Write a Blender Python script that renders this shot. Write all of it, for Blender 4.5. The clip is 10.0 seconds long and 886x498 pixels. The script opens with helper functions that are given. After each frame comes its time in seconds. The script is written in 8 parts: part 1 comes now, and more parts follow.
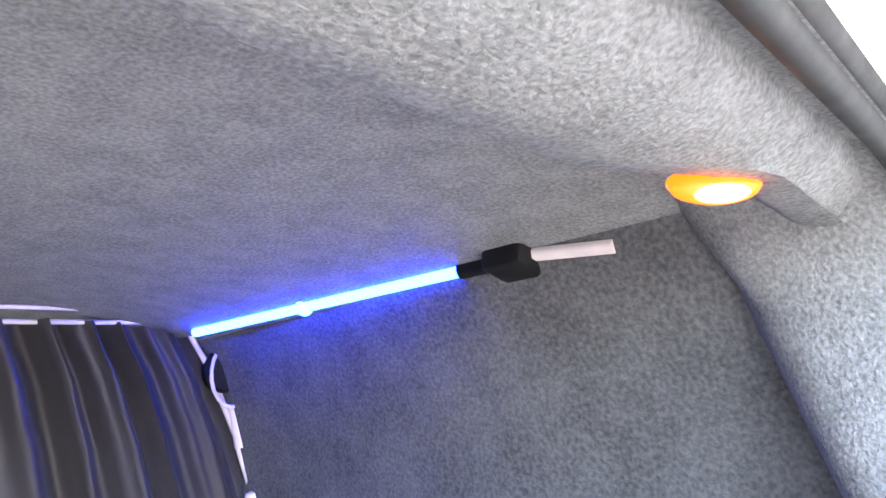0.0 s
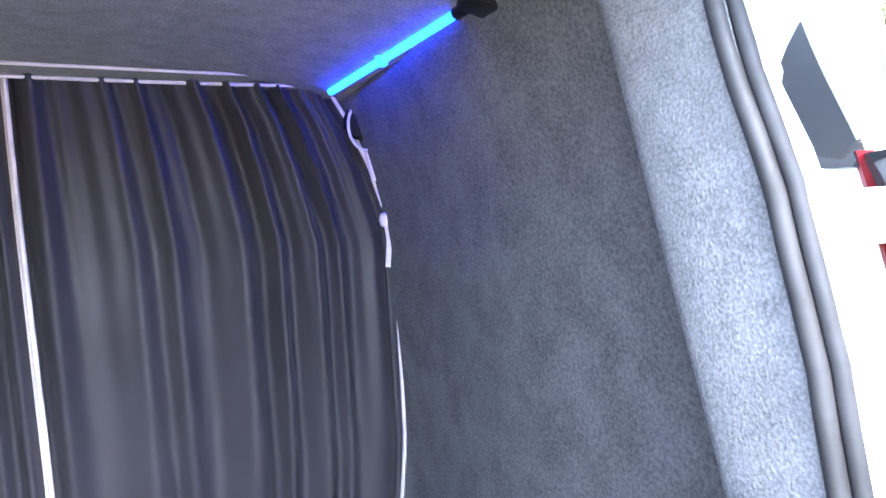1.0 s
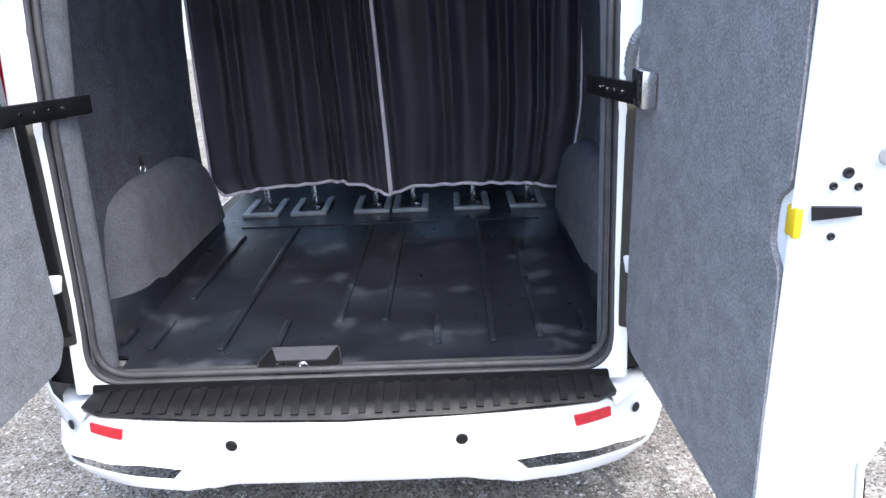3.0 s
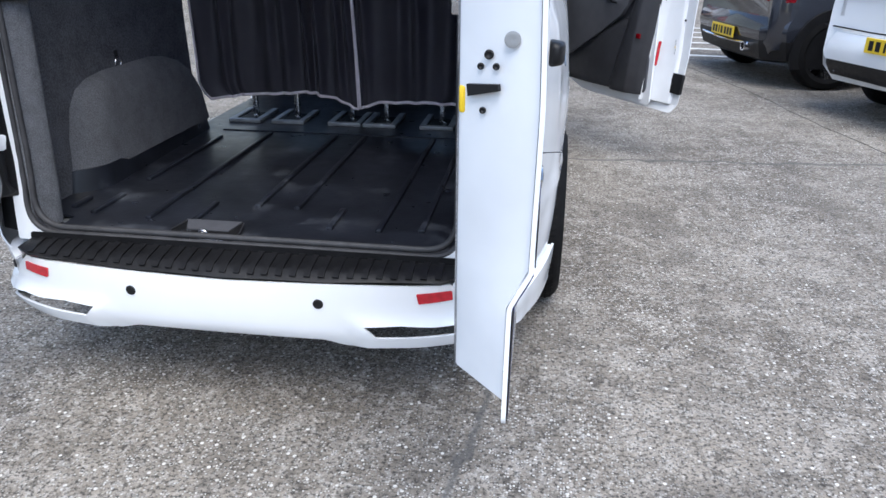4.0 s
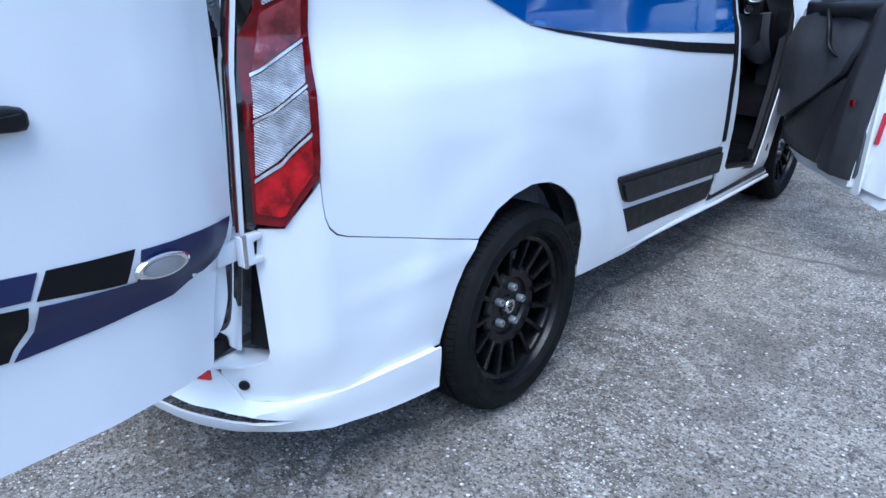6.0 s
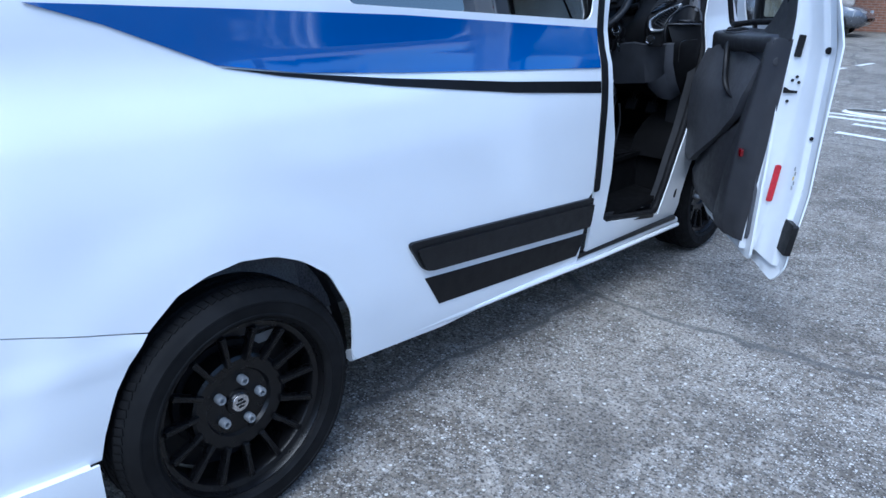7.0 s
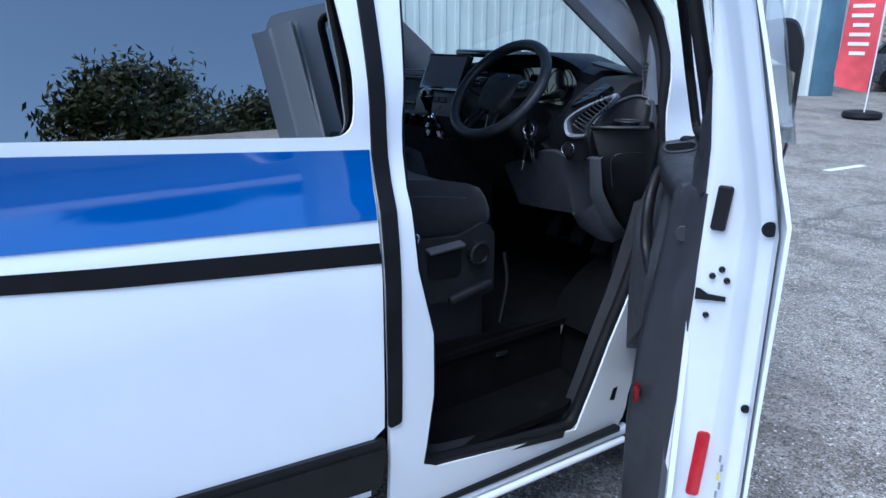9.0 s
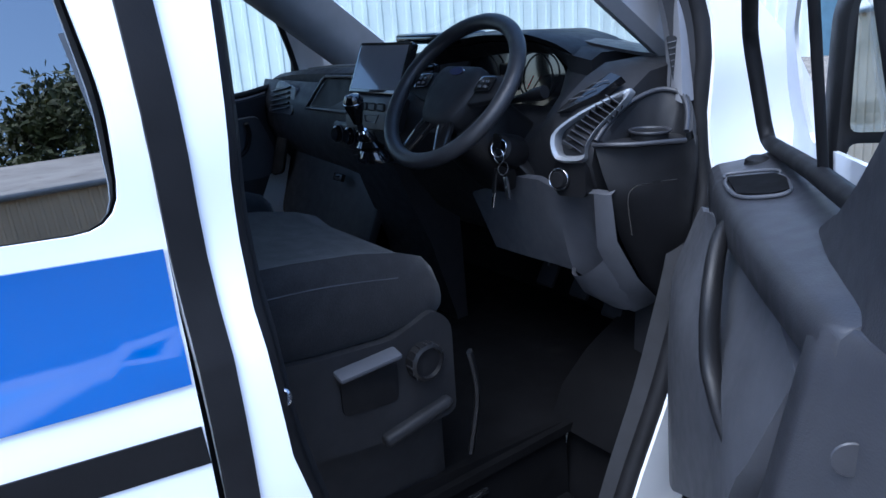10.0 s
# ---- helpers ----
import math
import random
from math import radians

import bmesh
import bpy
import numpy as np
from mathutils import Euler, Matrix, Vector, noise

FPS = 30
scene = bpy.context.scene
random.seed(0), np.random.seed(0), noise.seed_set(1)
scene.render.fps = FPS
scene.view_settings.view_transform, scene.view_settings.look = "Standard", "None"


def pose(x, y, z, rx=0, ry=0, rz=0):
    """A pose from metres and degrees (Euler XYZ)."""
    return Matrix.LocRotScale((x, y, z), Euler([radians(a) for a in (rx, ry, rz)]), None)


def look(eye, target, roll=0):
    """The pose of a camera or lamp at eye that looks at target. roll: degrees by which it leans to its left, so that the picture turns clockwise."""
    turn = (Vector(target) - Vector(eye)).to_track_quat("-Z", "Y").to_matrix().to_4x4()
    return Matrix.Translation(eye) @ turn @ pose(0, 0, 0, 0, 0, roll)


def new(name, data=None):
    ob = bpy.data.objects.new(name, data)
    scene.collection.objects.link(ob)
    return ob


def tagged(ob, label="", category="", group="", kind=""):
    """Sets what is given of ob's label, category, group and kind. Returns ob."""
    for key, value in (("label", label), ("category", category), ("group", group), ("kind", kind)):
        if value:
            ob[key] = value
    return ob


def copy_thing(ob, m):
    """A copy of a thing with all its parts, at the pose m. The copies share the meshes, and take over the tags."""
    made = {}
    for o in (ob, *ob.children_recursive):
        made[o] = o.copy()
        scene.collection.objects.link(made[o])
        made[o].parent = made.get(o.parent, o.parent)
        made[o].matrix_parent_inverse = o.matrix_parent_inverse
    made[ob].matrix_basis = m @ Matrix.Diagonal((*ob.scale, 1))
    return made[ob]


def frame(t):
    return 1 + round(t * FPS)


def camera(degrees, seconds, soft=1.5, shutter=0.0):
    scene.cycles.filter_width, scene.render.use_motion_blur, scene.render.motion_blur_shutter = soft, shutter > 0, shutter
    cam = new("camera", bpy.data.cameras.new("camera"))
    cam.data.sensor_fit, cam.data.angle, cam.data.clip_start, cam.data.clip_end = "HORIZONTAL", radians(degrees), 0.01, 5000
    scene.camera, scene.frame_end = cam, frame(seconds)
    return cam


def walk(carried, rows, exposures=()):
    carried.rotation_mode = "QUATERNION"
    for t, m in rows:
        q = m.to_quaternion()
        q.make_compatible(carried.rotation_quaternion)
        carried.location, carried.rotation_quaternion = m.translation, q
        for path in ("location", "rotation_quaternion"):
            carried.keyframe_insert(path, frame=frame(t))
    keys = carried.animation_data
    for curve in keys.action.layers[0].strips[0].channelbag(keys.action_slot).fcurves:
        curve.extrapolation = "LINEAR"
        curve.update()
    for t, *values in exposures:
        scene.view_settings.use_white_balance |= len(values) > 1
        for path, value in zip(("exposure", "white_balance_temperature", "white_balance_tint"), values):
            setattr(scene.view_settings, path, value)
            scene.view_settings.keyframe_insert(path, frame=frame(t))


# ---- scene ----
cam = camera(63.9, 10.0)
PATH = [
    (0, (-0.033, 0.301, 1.713), (1.451, 1.572, 2.135), -4.7),
    (0.5, (0.059, 0.112, 1.617), (1.381, 1.579, 1.938), -2.2),
    (1, (0.068, -0.178, 1.504), (0.99, 1.597, 1.467), -3.3),
    (1.5, (0.036, -0.464, 1.408), (0.699, 1.407, 1.167), -2.4),
    (2, (0.038, -0.787, 1.393), (0.335, 1.141, 0.95), -1.7),
    (2.2, (0.097, -0.929, 1.414), (0.263, 0.999, 0.907), -2.1),
    (3.3, (0.412, -1.614, 1.413), (0.346, 0.253, 0.698), -1.7),
    (3.5, (0.547, -1.676, 1.383), (0.452, 0.178, 0.641), -0.9),
    (4, (0.877, -1.68, 1.345), (0.617, 0.132, 0.539), 0.3),
    (4.5, (1.214, -1.532, 1.327), (0.7, 0.217, 0.504), 0.7),
    (5, (1.567, -1.323, 1.32), (0.723, 0.294, 0.5), 0.9),
    (5.2, (1.687, -1.246, 1.323), (0.721, 0.307, 0.514), 0.4),
    (6.3, (2.202, -0.482, 1.41), (0.989, 0.927, 0.673), 0.6),
    (6.5, (2.301, -0.317, 1.429), (1.071, 1.079, 0.696), 0.8),
    (7, (2.393, 0.164, 1.416), (1.139, 1.546, 0.698), 0.9),
    (7.5, (2.444, 0.603, 1.439), (1.143, 1.955, 0.745), 0.8),
    (8, (2.419, 1.065, 1.435), (1.036, 2.35, 0.775), 0.6),
    (8.5, (2.322, 1.507, 1.467), (0.856, 2.717, 0.847), 0.6),
    (9, (2.213, 1.892, 1.481), (0.673, 3.024, 0.893), 0.3),
    (9.5, (1.954, 2.202, 1.467), (0.382, 3.285, 0.871), -1.8),
    (10, (1.674, 2.467, 1.459), (0.141, 3.586, 0.832), -3.7),
]
walk(cam, [(t, look(eye, target, roll)) for t, eye, target, roll in PATH],
     [(0, 5.1, 6900, 8), (0.5, 4.7, 6300, 9), (1.0, 4.6, 6350, 10), (1.5, 4.7, 6250, 10), (2.0, 4.4, 6150, 12), (2.2, 4.0, 6200, 12), (3.3, 1.62, 6200, 10), (3.5, 1.45, 6150, 10), (4.0, 1.15, 6050, 8), (5.0, 1.1, 5700, 6), (6.5, 0.95, 4900, 4), (8, 1.0, 5050, 6), (9, 1.1, 5100, 6), (10, 1.7, 5150, 9)])

# ---- light ----
world = bpy.data.worlds.new("sky")
scene.world = world
world.use_nodes = True
wn = world.node_tree.nodes
sky = wn.new("ShaderNodeTexSky")
sky.sky_type, sky.sun_disc = "NISHITA", False
sky.sun_elevation, sky.sun_rotation = radians(58), radians(160)
sky.air_density, sky.dust_density, sky.ozone_density = 1.0, 2.0, 1.0
world.node_tree.links.new(sky.outputs[0], wn["Background"].inputs[0])
wn["Background"].inputs[1].default_value = 0.15
sun = new("sun", bpy.data.lights.new("sun", "SUN"))
sun.data.energy, sun.data.angle, sun.data.color = 1.5, radians(48), (1.0, 0.95, 0.88)
sun.matrix_world = look((2.0, -4.6, 10.0), (0, 0, 0))

# ---- small mesh kit ----
from mathutils.geometry import delaunay_2d_cdt


def smoothed(me, angle=35):
    me.polygons.foreach_set("use_smooth", [True] * len(me.polygons))
    me.set_sharp_from_angle(angle=radians(angle))
    return me


def mesh(name, verts, faces, angle=35):
    me = bpy.data.meshes.new(name)
    me.from_pydata([tuple(v) for v in verts], [], faces)
    me.update()
    return smoothed(me, angle)


def from_bm(name, bm, angle=35):
    me = bpy.data.meshes.new(name)
    bm.normal_update()
    bm.to_mesh(me)
    bm.free()
    return smoothed(me, angle)


def part(name, me, material, parent=None, label="", m=None):
    """One mesh object under a thing or a part."""
    ob = new(name, me)
    if material is not None and not me.materials:
        me.materials.append(material)
    ob.parent = parent
    if m is not None:
        ob.matrix_basis = m
    return tagged(ob, label)


def thing(name, label, category, m=None, group="", kind=""):
    ob = new(name)
    ob.empty_display_size = 0.1
    if m is not None:
        ob.matrix_basis = m
    return tagged(ob, label, category, group, kind)


def one(name, me, material, label, category, m=None, group="", kind=""):
    return tagged(part(name, me, material, None, "", m), label, category, group, kind)


def tab(table, v):
    """Smooth reading of a table of (v, value)."""
    if v <= table[0][0]:
        return table[0][1]
    for (a, p), (b, q) in zip(table, table[1:]):
        if v <= b:
            k = (v - a) / (b - a)
            k = k * k * (3 - 2 * k) * 0.35 + k * 0.65
            return p + (q - p) * k
    return table[-1][1]


def rounded(poly, r, n=5):
    """A closed outline with its corners rounded; r is one radius, or one for each corner."""
    out = []
    k = len(poly)
    for i, p in enumerate(poly):
        p, a, b = Vector(p), Vector(poly[i - 1]), Vector(poly[(i + 1) % k])
        ri = r[i] if isinstance(r, (list, tuple)) else r
        ri = min(ri, 0.48 * (a - p).length, 0.48 * (b - p).length)
        if ri <= 1e-5:
            out.append((p.x, p.y))
            continue
        s, e = p + (a - p).normalized() * ri, p + (b - p).normalized() * ri
        for j in range(n + 1):
            t = j / n
            q = s * (1 - t) ** 2 + p * 2 * t * (1 - t) + e * t * t
            out.append((q.x, q.y))
    return out


def dense(poly, step):
    out = []
    for i, a in enumerate(poly):
        b = poly[(i + 1) % len(poly)]
        k = max(1, math.ceil(math.hypot(b[0] - a[0], b[1] - a[1]) / step))
        out += [(a[0] + (b[0] - a[0]) * j / k, a[1] + (b[1] - a[1]) * j / k) for j in range(k)]
    return out


def inside(poly, pts):
    x, y = pts[:, 0], pts[:, 1]
    res = np.zeros(len(pts), bool)
    for (x0, y0), (x1, y1) in zip(poly, poly[1:] + poly[:1]):
        if y0 == y1:
            continue
        c = ((y0 > y) != (y1 > y)) & (x < (x1 - x0) * (y - y0) / (y1 - y0) + x0)
        res ^= c
    return res


def far_from(polys, pts, d):
    ok = np.ones(len(pts), bool)
    for poly in polys:
        for a, b in zip(poly, poly[1:] + poly[:1]):
            a, b = np.array(a), np.array(b)
            ab = b - a
            t = np.clip(((pts - a) @ ab) / max(ab @ ab, 1e-12), 0, 1)
            ok &= np.hypot(*(pts - a - t[:, None] * ab).T) > d
    return ok


def flat_tris(outline, holes, step):
    polys = [dense(list(outline), step)] + [dense(list(h), step) for h in holes]
    (x0, y0), (x1, y1) = np.min(polys[0], 0), np.max(polys[0], 0)
    nx, ny = int((x1 - x0) / step) + 1, int((y1 - y0) / step) + 1
    gx, gy = np.meshgrid(x0 + (np.arange(nx) + .5) * (x1 - x0) / nx, y0 + (np.arange(ny) + .5) * (y1 - y0) / ny)
    g = np.stack([gx.ravel(), gy.ravel()], 1)
    keep = inside(polys[0], g)
    for h in polys[1:]:
        keep &= ~inside(h, g)
    g = g[keep]
    if len(g):
        g = g[far_from(polys, g, step * 0.4)]
    pts, edges = [], []
    for p in polys:
        k = len(pts)
        pts += p
        edges += [(k + i, k + (i + 1) % len(p)) for i in range(len(p))]
    pts += [tuple(q) for q in g]
    res = delaunay_2d_cdt([Vector(p) for p in pts], edges, [], 0, 1e-6)
    v, f = np.array([tuple(p) for p in res[0]]), [tuple(t) for t in res[2]]
    c = np.array([v[list(t)].mean(0) for t in f])
    keep = inside(polys[0], c)
    for h in polys[1:]:
        keep &= ~inside(h, c)
    out = []
    for t, k in zip(f, keep):
        if k:
            a, b, d = v[list(t)]
            area = (b[0] - a[0]) * (d[1] - a[1]) - (b[1] - a[1]) * (d[0] - a[0])
            if abs(area) > 1e-9:
                out.append(t if area > 0 else t[::-1])
    return v, out


def sheet(name, outline, fmap, step=0.05, thick=0.01, off=0.0, holes=(), mirror=False, angle=35):
    """A panel of even thickness over the outline in (u, v), bent by fmap(u, v); off lifts it outwards."""
    v, tris = flat_tris(outline, holes, step)
    e = 1e-3
    top, low = [], []
    for a, b in v:
        p = Vector(fmap(a, b))
        n = (Vector(fmap(a + e, b)) - Vector(fmap(a - e, b))).cross(Vector(fmap(a, b + e)) - Vector(fmap(a, b - e))).normalized()
        top.append(p + n * off)
        low.append(p + n * (off - thick))
    k = len(top)
    verts = top + low
    seen = {}
    for t in tris:
        for i in range(3):
            seen[(t[i], t[(i + 1) % 3])] = 1
    faces = list(tris) + [(a + k, c + k, b + k) for a, b, c in tris]
    faces += [(b, a, a + k, b + k) for a, b in seen if (b, a) not in seen]
    if mirror:
        verts = [(-p[0], p[1], p[2]) for p in verts]
        faces = [f[::-1] for f in faces]
    used = sorted({i for f in faces for i in f})
    idx = {o: n for n, o in enumerate(used)}
    return mesh(name, [verts[i] for i in used], [tuple(idx[i] for i in f) for f in faces], angle)


def tube(name, pts, r, n=8, closed=False, angle=60, flat=1.0):
    """A round bar along points; r is one radius or one for each point."""
    pts = [Vector(p) for p in pts]
    k = len(pts)
    rs = r if isinstance(r, (list, tuple)) else [r] * k
    verts, faces = [], []
    ref = None
    for i, p in enumerate(pts):
        a, b = pts[i - 1] if (i or closed) else p, pts[(i + 1) % k] if (i < k - 1 or closed) else p
        t = (b - a).normalized()
        if ref is None:
            ref = t.orthogonal().normalized()
        ref = (ref - t * ref.dot(t)).normalized()
        side = t.cross(ref)
        for j in range(n):
            w = 2 * math.pi * j / n
            verts.append(p + (ref * math.cos(w) * flat + side * math.sin(w)) * rs[i])
    for i in range(k if closed else k - 1):
        for j in range(n):
            a, b = i * n, ((i + 1) % k) * n
            faces.append((a + j, a + (j + 1) % n, b + (j + 1) % n, b + j))
    if not closed:
        faces += [tuple(range(n))[::-1], tuple(range((k - 1) * n, k * n))]
    return mesh(name, verts, faces, angle)


def smooth_path(pts, k=6, closed=False):
    """Points on a smooth curve through pts."""
    pts = [Vector(p) for p in pts]
    n = len(pts)
    out = []
    for i in range(n if closed else n - 1):
        if closed:
            a, b, c, d = pts[i - 1], pts[i], pts[(i + 1) % n], pts[(i + 2) % n]
        else:
            a, b, c, d = pts[max(i - 1, 0)], pts[i], pts[i + 1], pts[min(i + 2, n - 1)]
        for j in range(k):
            t = j / k
            out.append(0.5 * ((2 * b) + (c - a) * t + (2 * a - 5 * b + 4 * c - d) * t * t + (3 * b - a - 3 * c + d) * t ** 3))
    if not closed:
        out.append(pts[-1])
    return out


def block(name, size, bevel=0.005, seg=2, at=(0, 0, 0), taper=None, m=None):
    """A bevelled box of the given size about its middle."""
    bm = bmesh.new()
    bmesh.ops.create_cube(bm, size=1)
    for v in bm.verts:
        v.co = Vector((v.co.x * size[0], v.co.y * size[1], v.co.z * size[2]))
        if taper and v.co.z > 0:
            v.co.x *= taper[0]
            v.co.y *= taper[1]
    if bevel:
        bmesh.ops.bevel(bm, geom=bm.edges[:], offset=bevel, segments=seg, profile=0.5, affect="EDGES")
    bmesh.ops.translate(bm, verts=bm.verts[:], vec=Vector(at))
    if m is not None:
        bmesh.ops.transform(bm, matrix=m, verts=bm.verts[:])
    return from_bm(name, bm)


def lathe(name, profile, n=32, m=None, closed=False, angle=35):
    """Profile of (radius, height) turned round z."""
    verts, faces = [], []
    for r, z in profile:
        for j in range(n):
            w = 2 * math.pi * j / n
            verts.append(Vector((r * math.cos(w), r * math.sin(w), z)))
    k = len(profile)
    for i in range(k if closed else k - 1):
        for j in range(n):
            a, b = i * n, ((i + 1) % k) * n
            faces.append((a + j, a + (j + 1) % n, b + (j + 1) % n, b + j))
    if not closed:
        faces += [tuple(range(n))[::-1], tuple(range((k - 1) * n, k * n))]
    if m is not None:
        verts = [m @ v for v in verts]
    return mesh(name, verts, faces, angle)


def prism(name, outline, depth, m=None, bevel=0.0, seg=2):
    """An outline in x, y given depth along z."""
    bm = bmesh.new()
    vs = [bm.verts.new((p[0], p[1], 0)) for p in outline]
    f = bm.faces.new(vs)
    if f.normal.z < 0 or sum((a[0] * b[1] - b[0] * a[1]) for a, b in zip(outline, outline[1:] + outline[:1])) < 0:
        bmesh.ops.reverse_faces(bm, faces=[f])
    res = bmesh.ops.extrude_face_region(bm, geom=[f])
    bmesh.ops.translate(bm, verts=[g for g in res["geom"] if isinstance(g, bmesh.types.BMVert)], vec=(0, 0, depth))
    bmesh.ops.recalc_face_normals(bm, faces=bm.faces[:])
    if bevel:
        bmesh.ops.bevel(bm, geom=[e for e in bm.edges if e.calc_face_angle(0) > 0.6], offset=bevel, segments=seg, profile=0.5, affect="EDGES")
    if m is not None:
        bmesh.ops.transform(bm, matrix=m, verts=bm.verts[:])
    return from_bm(name, bm)


def loft(name, rings, closed=True, caps=True, angle=35):
    """Skin over rings of as many points each."""
    n, k = len(rings[0]), len(rings)
    verts = [Vector(p) for ring in rings for p in ring]
    faces = []
    for i in range(k - 1):
        for j in range(n if closed else n - 1):
            a, b = i * n, (i + 1) * n
            faces.append((a + j, a + (j + 1) % n, b + (j + 1) % n, b + j))
    if caps:
        faces += [tuple(range(n))[::-1], tuple(range((k - 1) * n, k * n))]
    bm = bmesh.new()
    vs = [bm.verts.new(v) for v in verts]
    for f in faces:
        if len({i for i in f}) > 2:
            bm.faces.new([vs[i] for i in f])
    bmesh.ops.remove_doubles(bm, verts=bm.verts[:], dist=1e-5)
    bmesh.ops.recalc_face_normals(bm, faces=bm.faces[:])
    return from_bm(name, bm, angle)


# ---- materials ----
def material(name, color, rough=0.5, metal=0.0, var=0.12, scale=6.0, grain=0.0, grain_scale=200.0, bump=0.0, bump_scale=120.0,
             coat=0.0, spec=0.5, second=None, second_at=0.6, random_tint=0.0, sheen=0.0):
    """Base colour with slow variation and fine grain, relief, and stains of a second colour."""
    mt = bpy.data.materials.new(name)
    mt.use_nodes = True
    n, l = mt.node_tree.nodes, mt.node_tree.links
    b = n["Principled BSDF"]
    b.inputs["Roughness"].default_value, b.inputs["Metallic"].default_value = rough, metal
    b.inputs["Coat Weight"].default_value, b.inputs["Specular IOR Level"].default_value = coat, spec
    b.inputs["Coat Roughness"].default_value = 0.04
    b.inputs["Sheen Weight"].default_value = sheen
    tc = n.new("ShaderNodeTexCoord")

    def nz(sc, detail=3.0):
        t = n.new("ShaderNodeTexNoise")
        t.inputs["Scale"].default_value, t.inputs["Detail"].default_value = sc, detail
        l.new(tc.outputs["Object"], t.inputs["Vector"])
        return t

    def mix(a, bcol, fac, kind="MIX"):
        x = n.new("ShaderNodeMix")
        x.data_type, x.blend_type = "RGBA", kind
        for sock, val in ((0, fac), (6, a), (7, bcol)):
            if isinstance(val, (int, float)):
                x.inputs[sock].default_value = val
            elif isinstance(val, tuple):
                x.inputs[sock].default_value = (*val, 1)
            else:
                l.new(val, x.inputs[sock])
        return x.outputs[2]

    def ramp(sock, a, bb):
        r = n.new("ShaderNodeMapRange")
        r.inputs[1].default_value, r.inputs[2].default_value = a, bb
        l.new(sock, r.inputs[0])
        return r.outputs[0]

    dark, light = tuple(c * (1 - var) for c in color), tuple(min(1, c * (1 + var)) for c in color)
    col = mix(dark, light, ramp(nz(scale).outputs[0], 0.35, 0.65))
    if grain:
        g = nz(grain_scale, 5.0)
        lo = tuple(c * (1 - grain) for c in color)
        hi = tuple(min(1, c * (1 + grain)) for c in color)
        col = mix(col, mix(lo, hi, ramp(g.outputs[0], 0.33, 0.67)), 0.6)
    if second:
        col = mix(col, second, ramp(nz(scale * 0.7 + 1.3, 6.0).outputs[0], second_at, second_at + 0.14))
    if random_tint:
        oi = n.new("ShaderNodeObjectInfo")
        x = n.new("ShaderNodeMapRange")
        x.inputs[3].default_value, x.inputs[4].default_value = 1 - random_tint, 1 + random_tint
        l.new(oi.outputs["Random"], x.inputs[0])
        h = n.new("ShaderNodeHueSaturation")
        l.new(x.outputs[0], h.inputs["Value"])
        l.new(col, h.inputs["Color"])
        col = h.outputs[0]
    l.new(col, b.inputs["Base Color"])
    r = ramp(nz(scale * 2.3, 4.0).outputs[0], 0.3, 0.7)
    rr = n.new("ShaderNodeMapRange")
    rr.inputs[3].default_value, rr.inputs[4].default_value = max(0.02, rough * 0.85), min(1, rough * 1.15)
    l.new(r, rr.inputs[0])
    l.new(rr.outputs[0], b.inputs["Roughness"])
    if bump:
        bp = n.new("ShaderNodeBump")
        bp.inputs["Strength"].default_value, bp.inputs["Distance"].default_value = 0.6, bump
        l.new(nz(bump_scale, 3.0).outputs[0], bp.inputs["Height"])
        l.new(bp.outputs[0], b.inputs["Normal"])
    return mt


def glow(name, color, strength):
    mt = bpy.data.materials.new(name)
    mt.use_nodes = True
    b = mt.node_tree.nodes["Principled BSDF"]
    b.inputs["Base Color"].default_value = (*color, 1)
    b.inputs["Emission Color"].default_value = (*color, 1)
    b.inputs["Emission Strength"].default_value = strength
    return mt


def glass(name, color, f0=0.04):
    """A thin pane: tinted see-through with a mirror gloss that grows at a slant."""
    mt = bpy.data.materials.new(name)
    mt.use_nodes = True
    n, l = mt.node_tree.nodes, mt.node_tree.links
    n.remove(n["Principled BSDF"])
    tr, gl, lw, mx = n.new("ShaderNodeBsdfTransparent"), n.new("ShaderNodeBsdfGlossy"), n.new("ShaderNodeLayerWeight"), n.new("ShaderNodeMixShader")
    tr.inputs[0].default_value = (*color, 1)
    gl.inputs["Roughness"].default_value = 0.0
    pw, ma = n.new("ShaderNodeMath"), n.new("ShaderNodeMath")
    pw.operation, ma.operation = "POWER", "MULTIPLY_ADD"
    pw.inputs[1].default_value, ma.inputs[1].default_value, ma.inputs[2].default_value = 5.0, 1 - f0, f0
    l.new(lw.outputs["Facing"], pw.inputs[0])
    l.new(pw.outputs[0], ma.inputs[0])
    l.new(ma.outputs[0], mx.inputs[0])
    l.new(tr.outputs[0], mx.inputs[1])
    l.new(gl.outputs[0], mx.inputs[2])
    l.new(mx.outputs[0], n["Material Output"].inputs[0])
    return mt


WHITE = material("white paint", (0.78, 0.8, 0.82), 0.22, var=0.02, scale=2.5, coat=0.6, bump=0.00006, bump_scale=300)
WHITE_IN = material("white inner paint", (0.74, 0.76, 0.78), 0.38, var=0.05, scale=5, second=(0.6, 0.58, 0.54), second_at=0.72)
BLUE = material("blue wrap", (0.006, 0.078, 0.30), 0.08, var=0.06, scale=2, coat=1.0)
NAVY = material("navy decal", (0.010, 0.015, 0.068), 0.34, var=0.15, scale=4)
BLACK_DECAL = material("matt black decal", (0.006, 0.006, 0.007), 0.45, spec=0.2, var=0.2, scale=12, grain=0.15)
BLACK = material("black plastic", (0.008, 0.008, 0.009), 0.45, spec=0.3, var=0.2, scale=14, bump=0.0006, bump_scale=500)
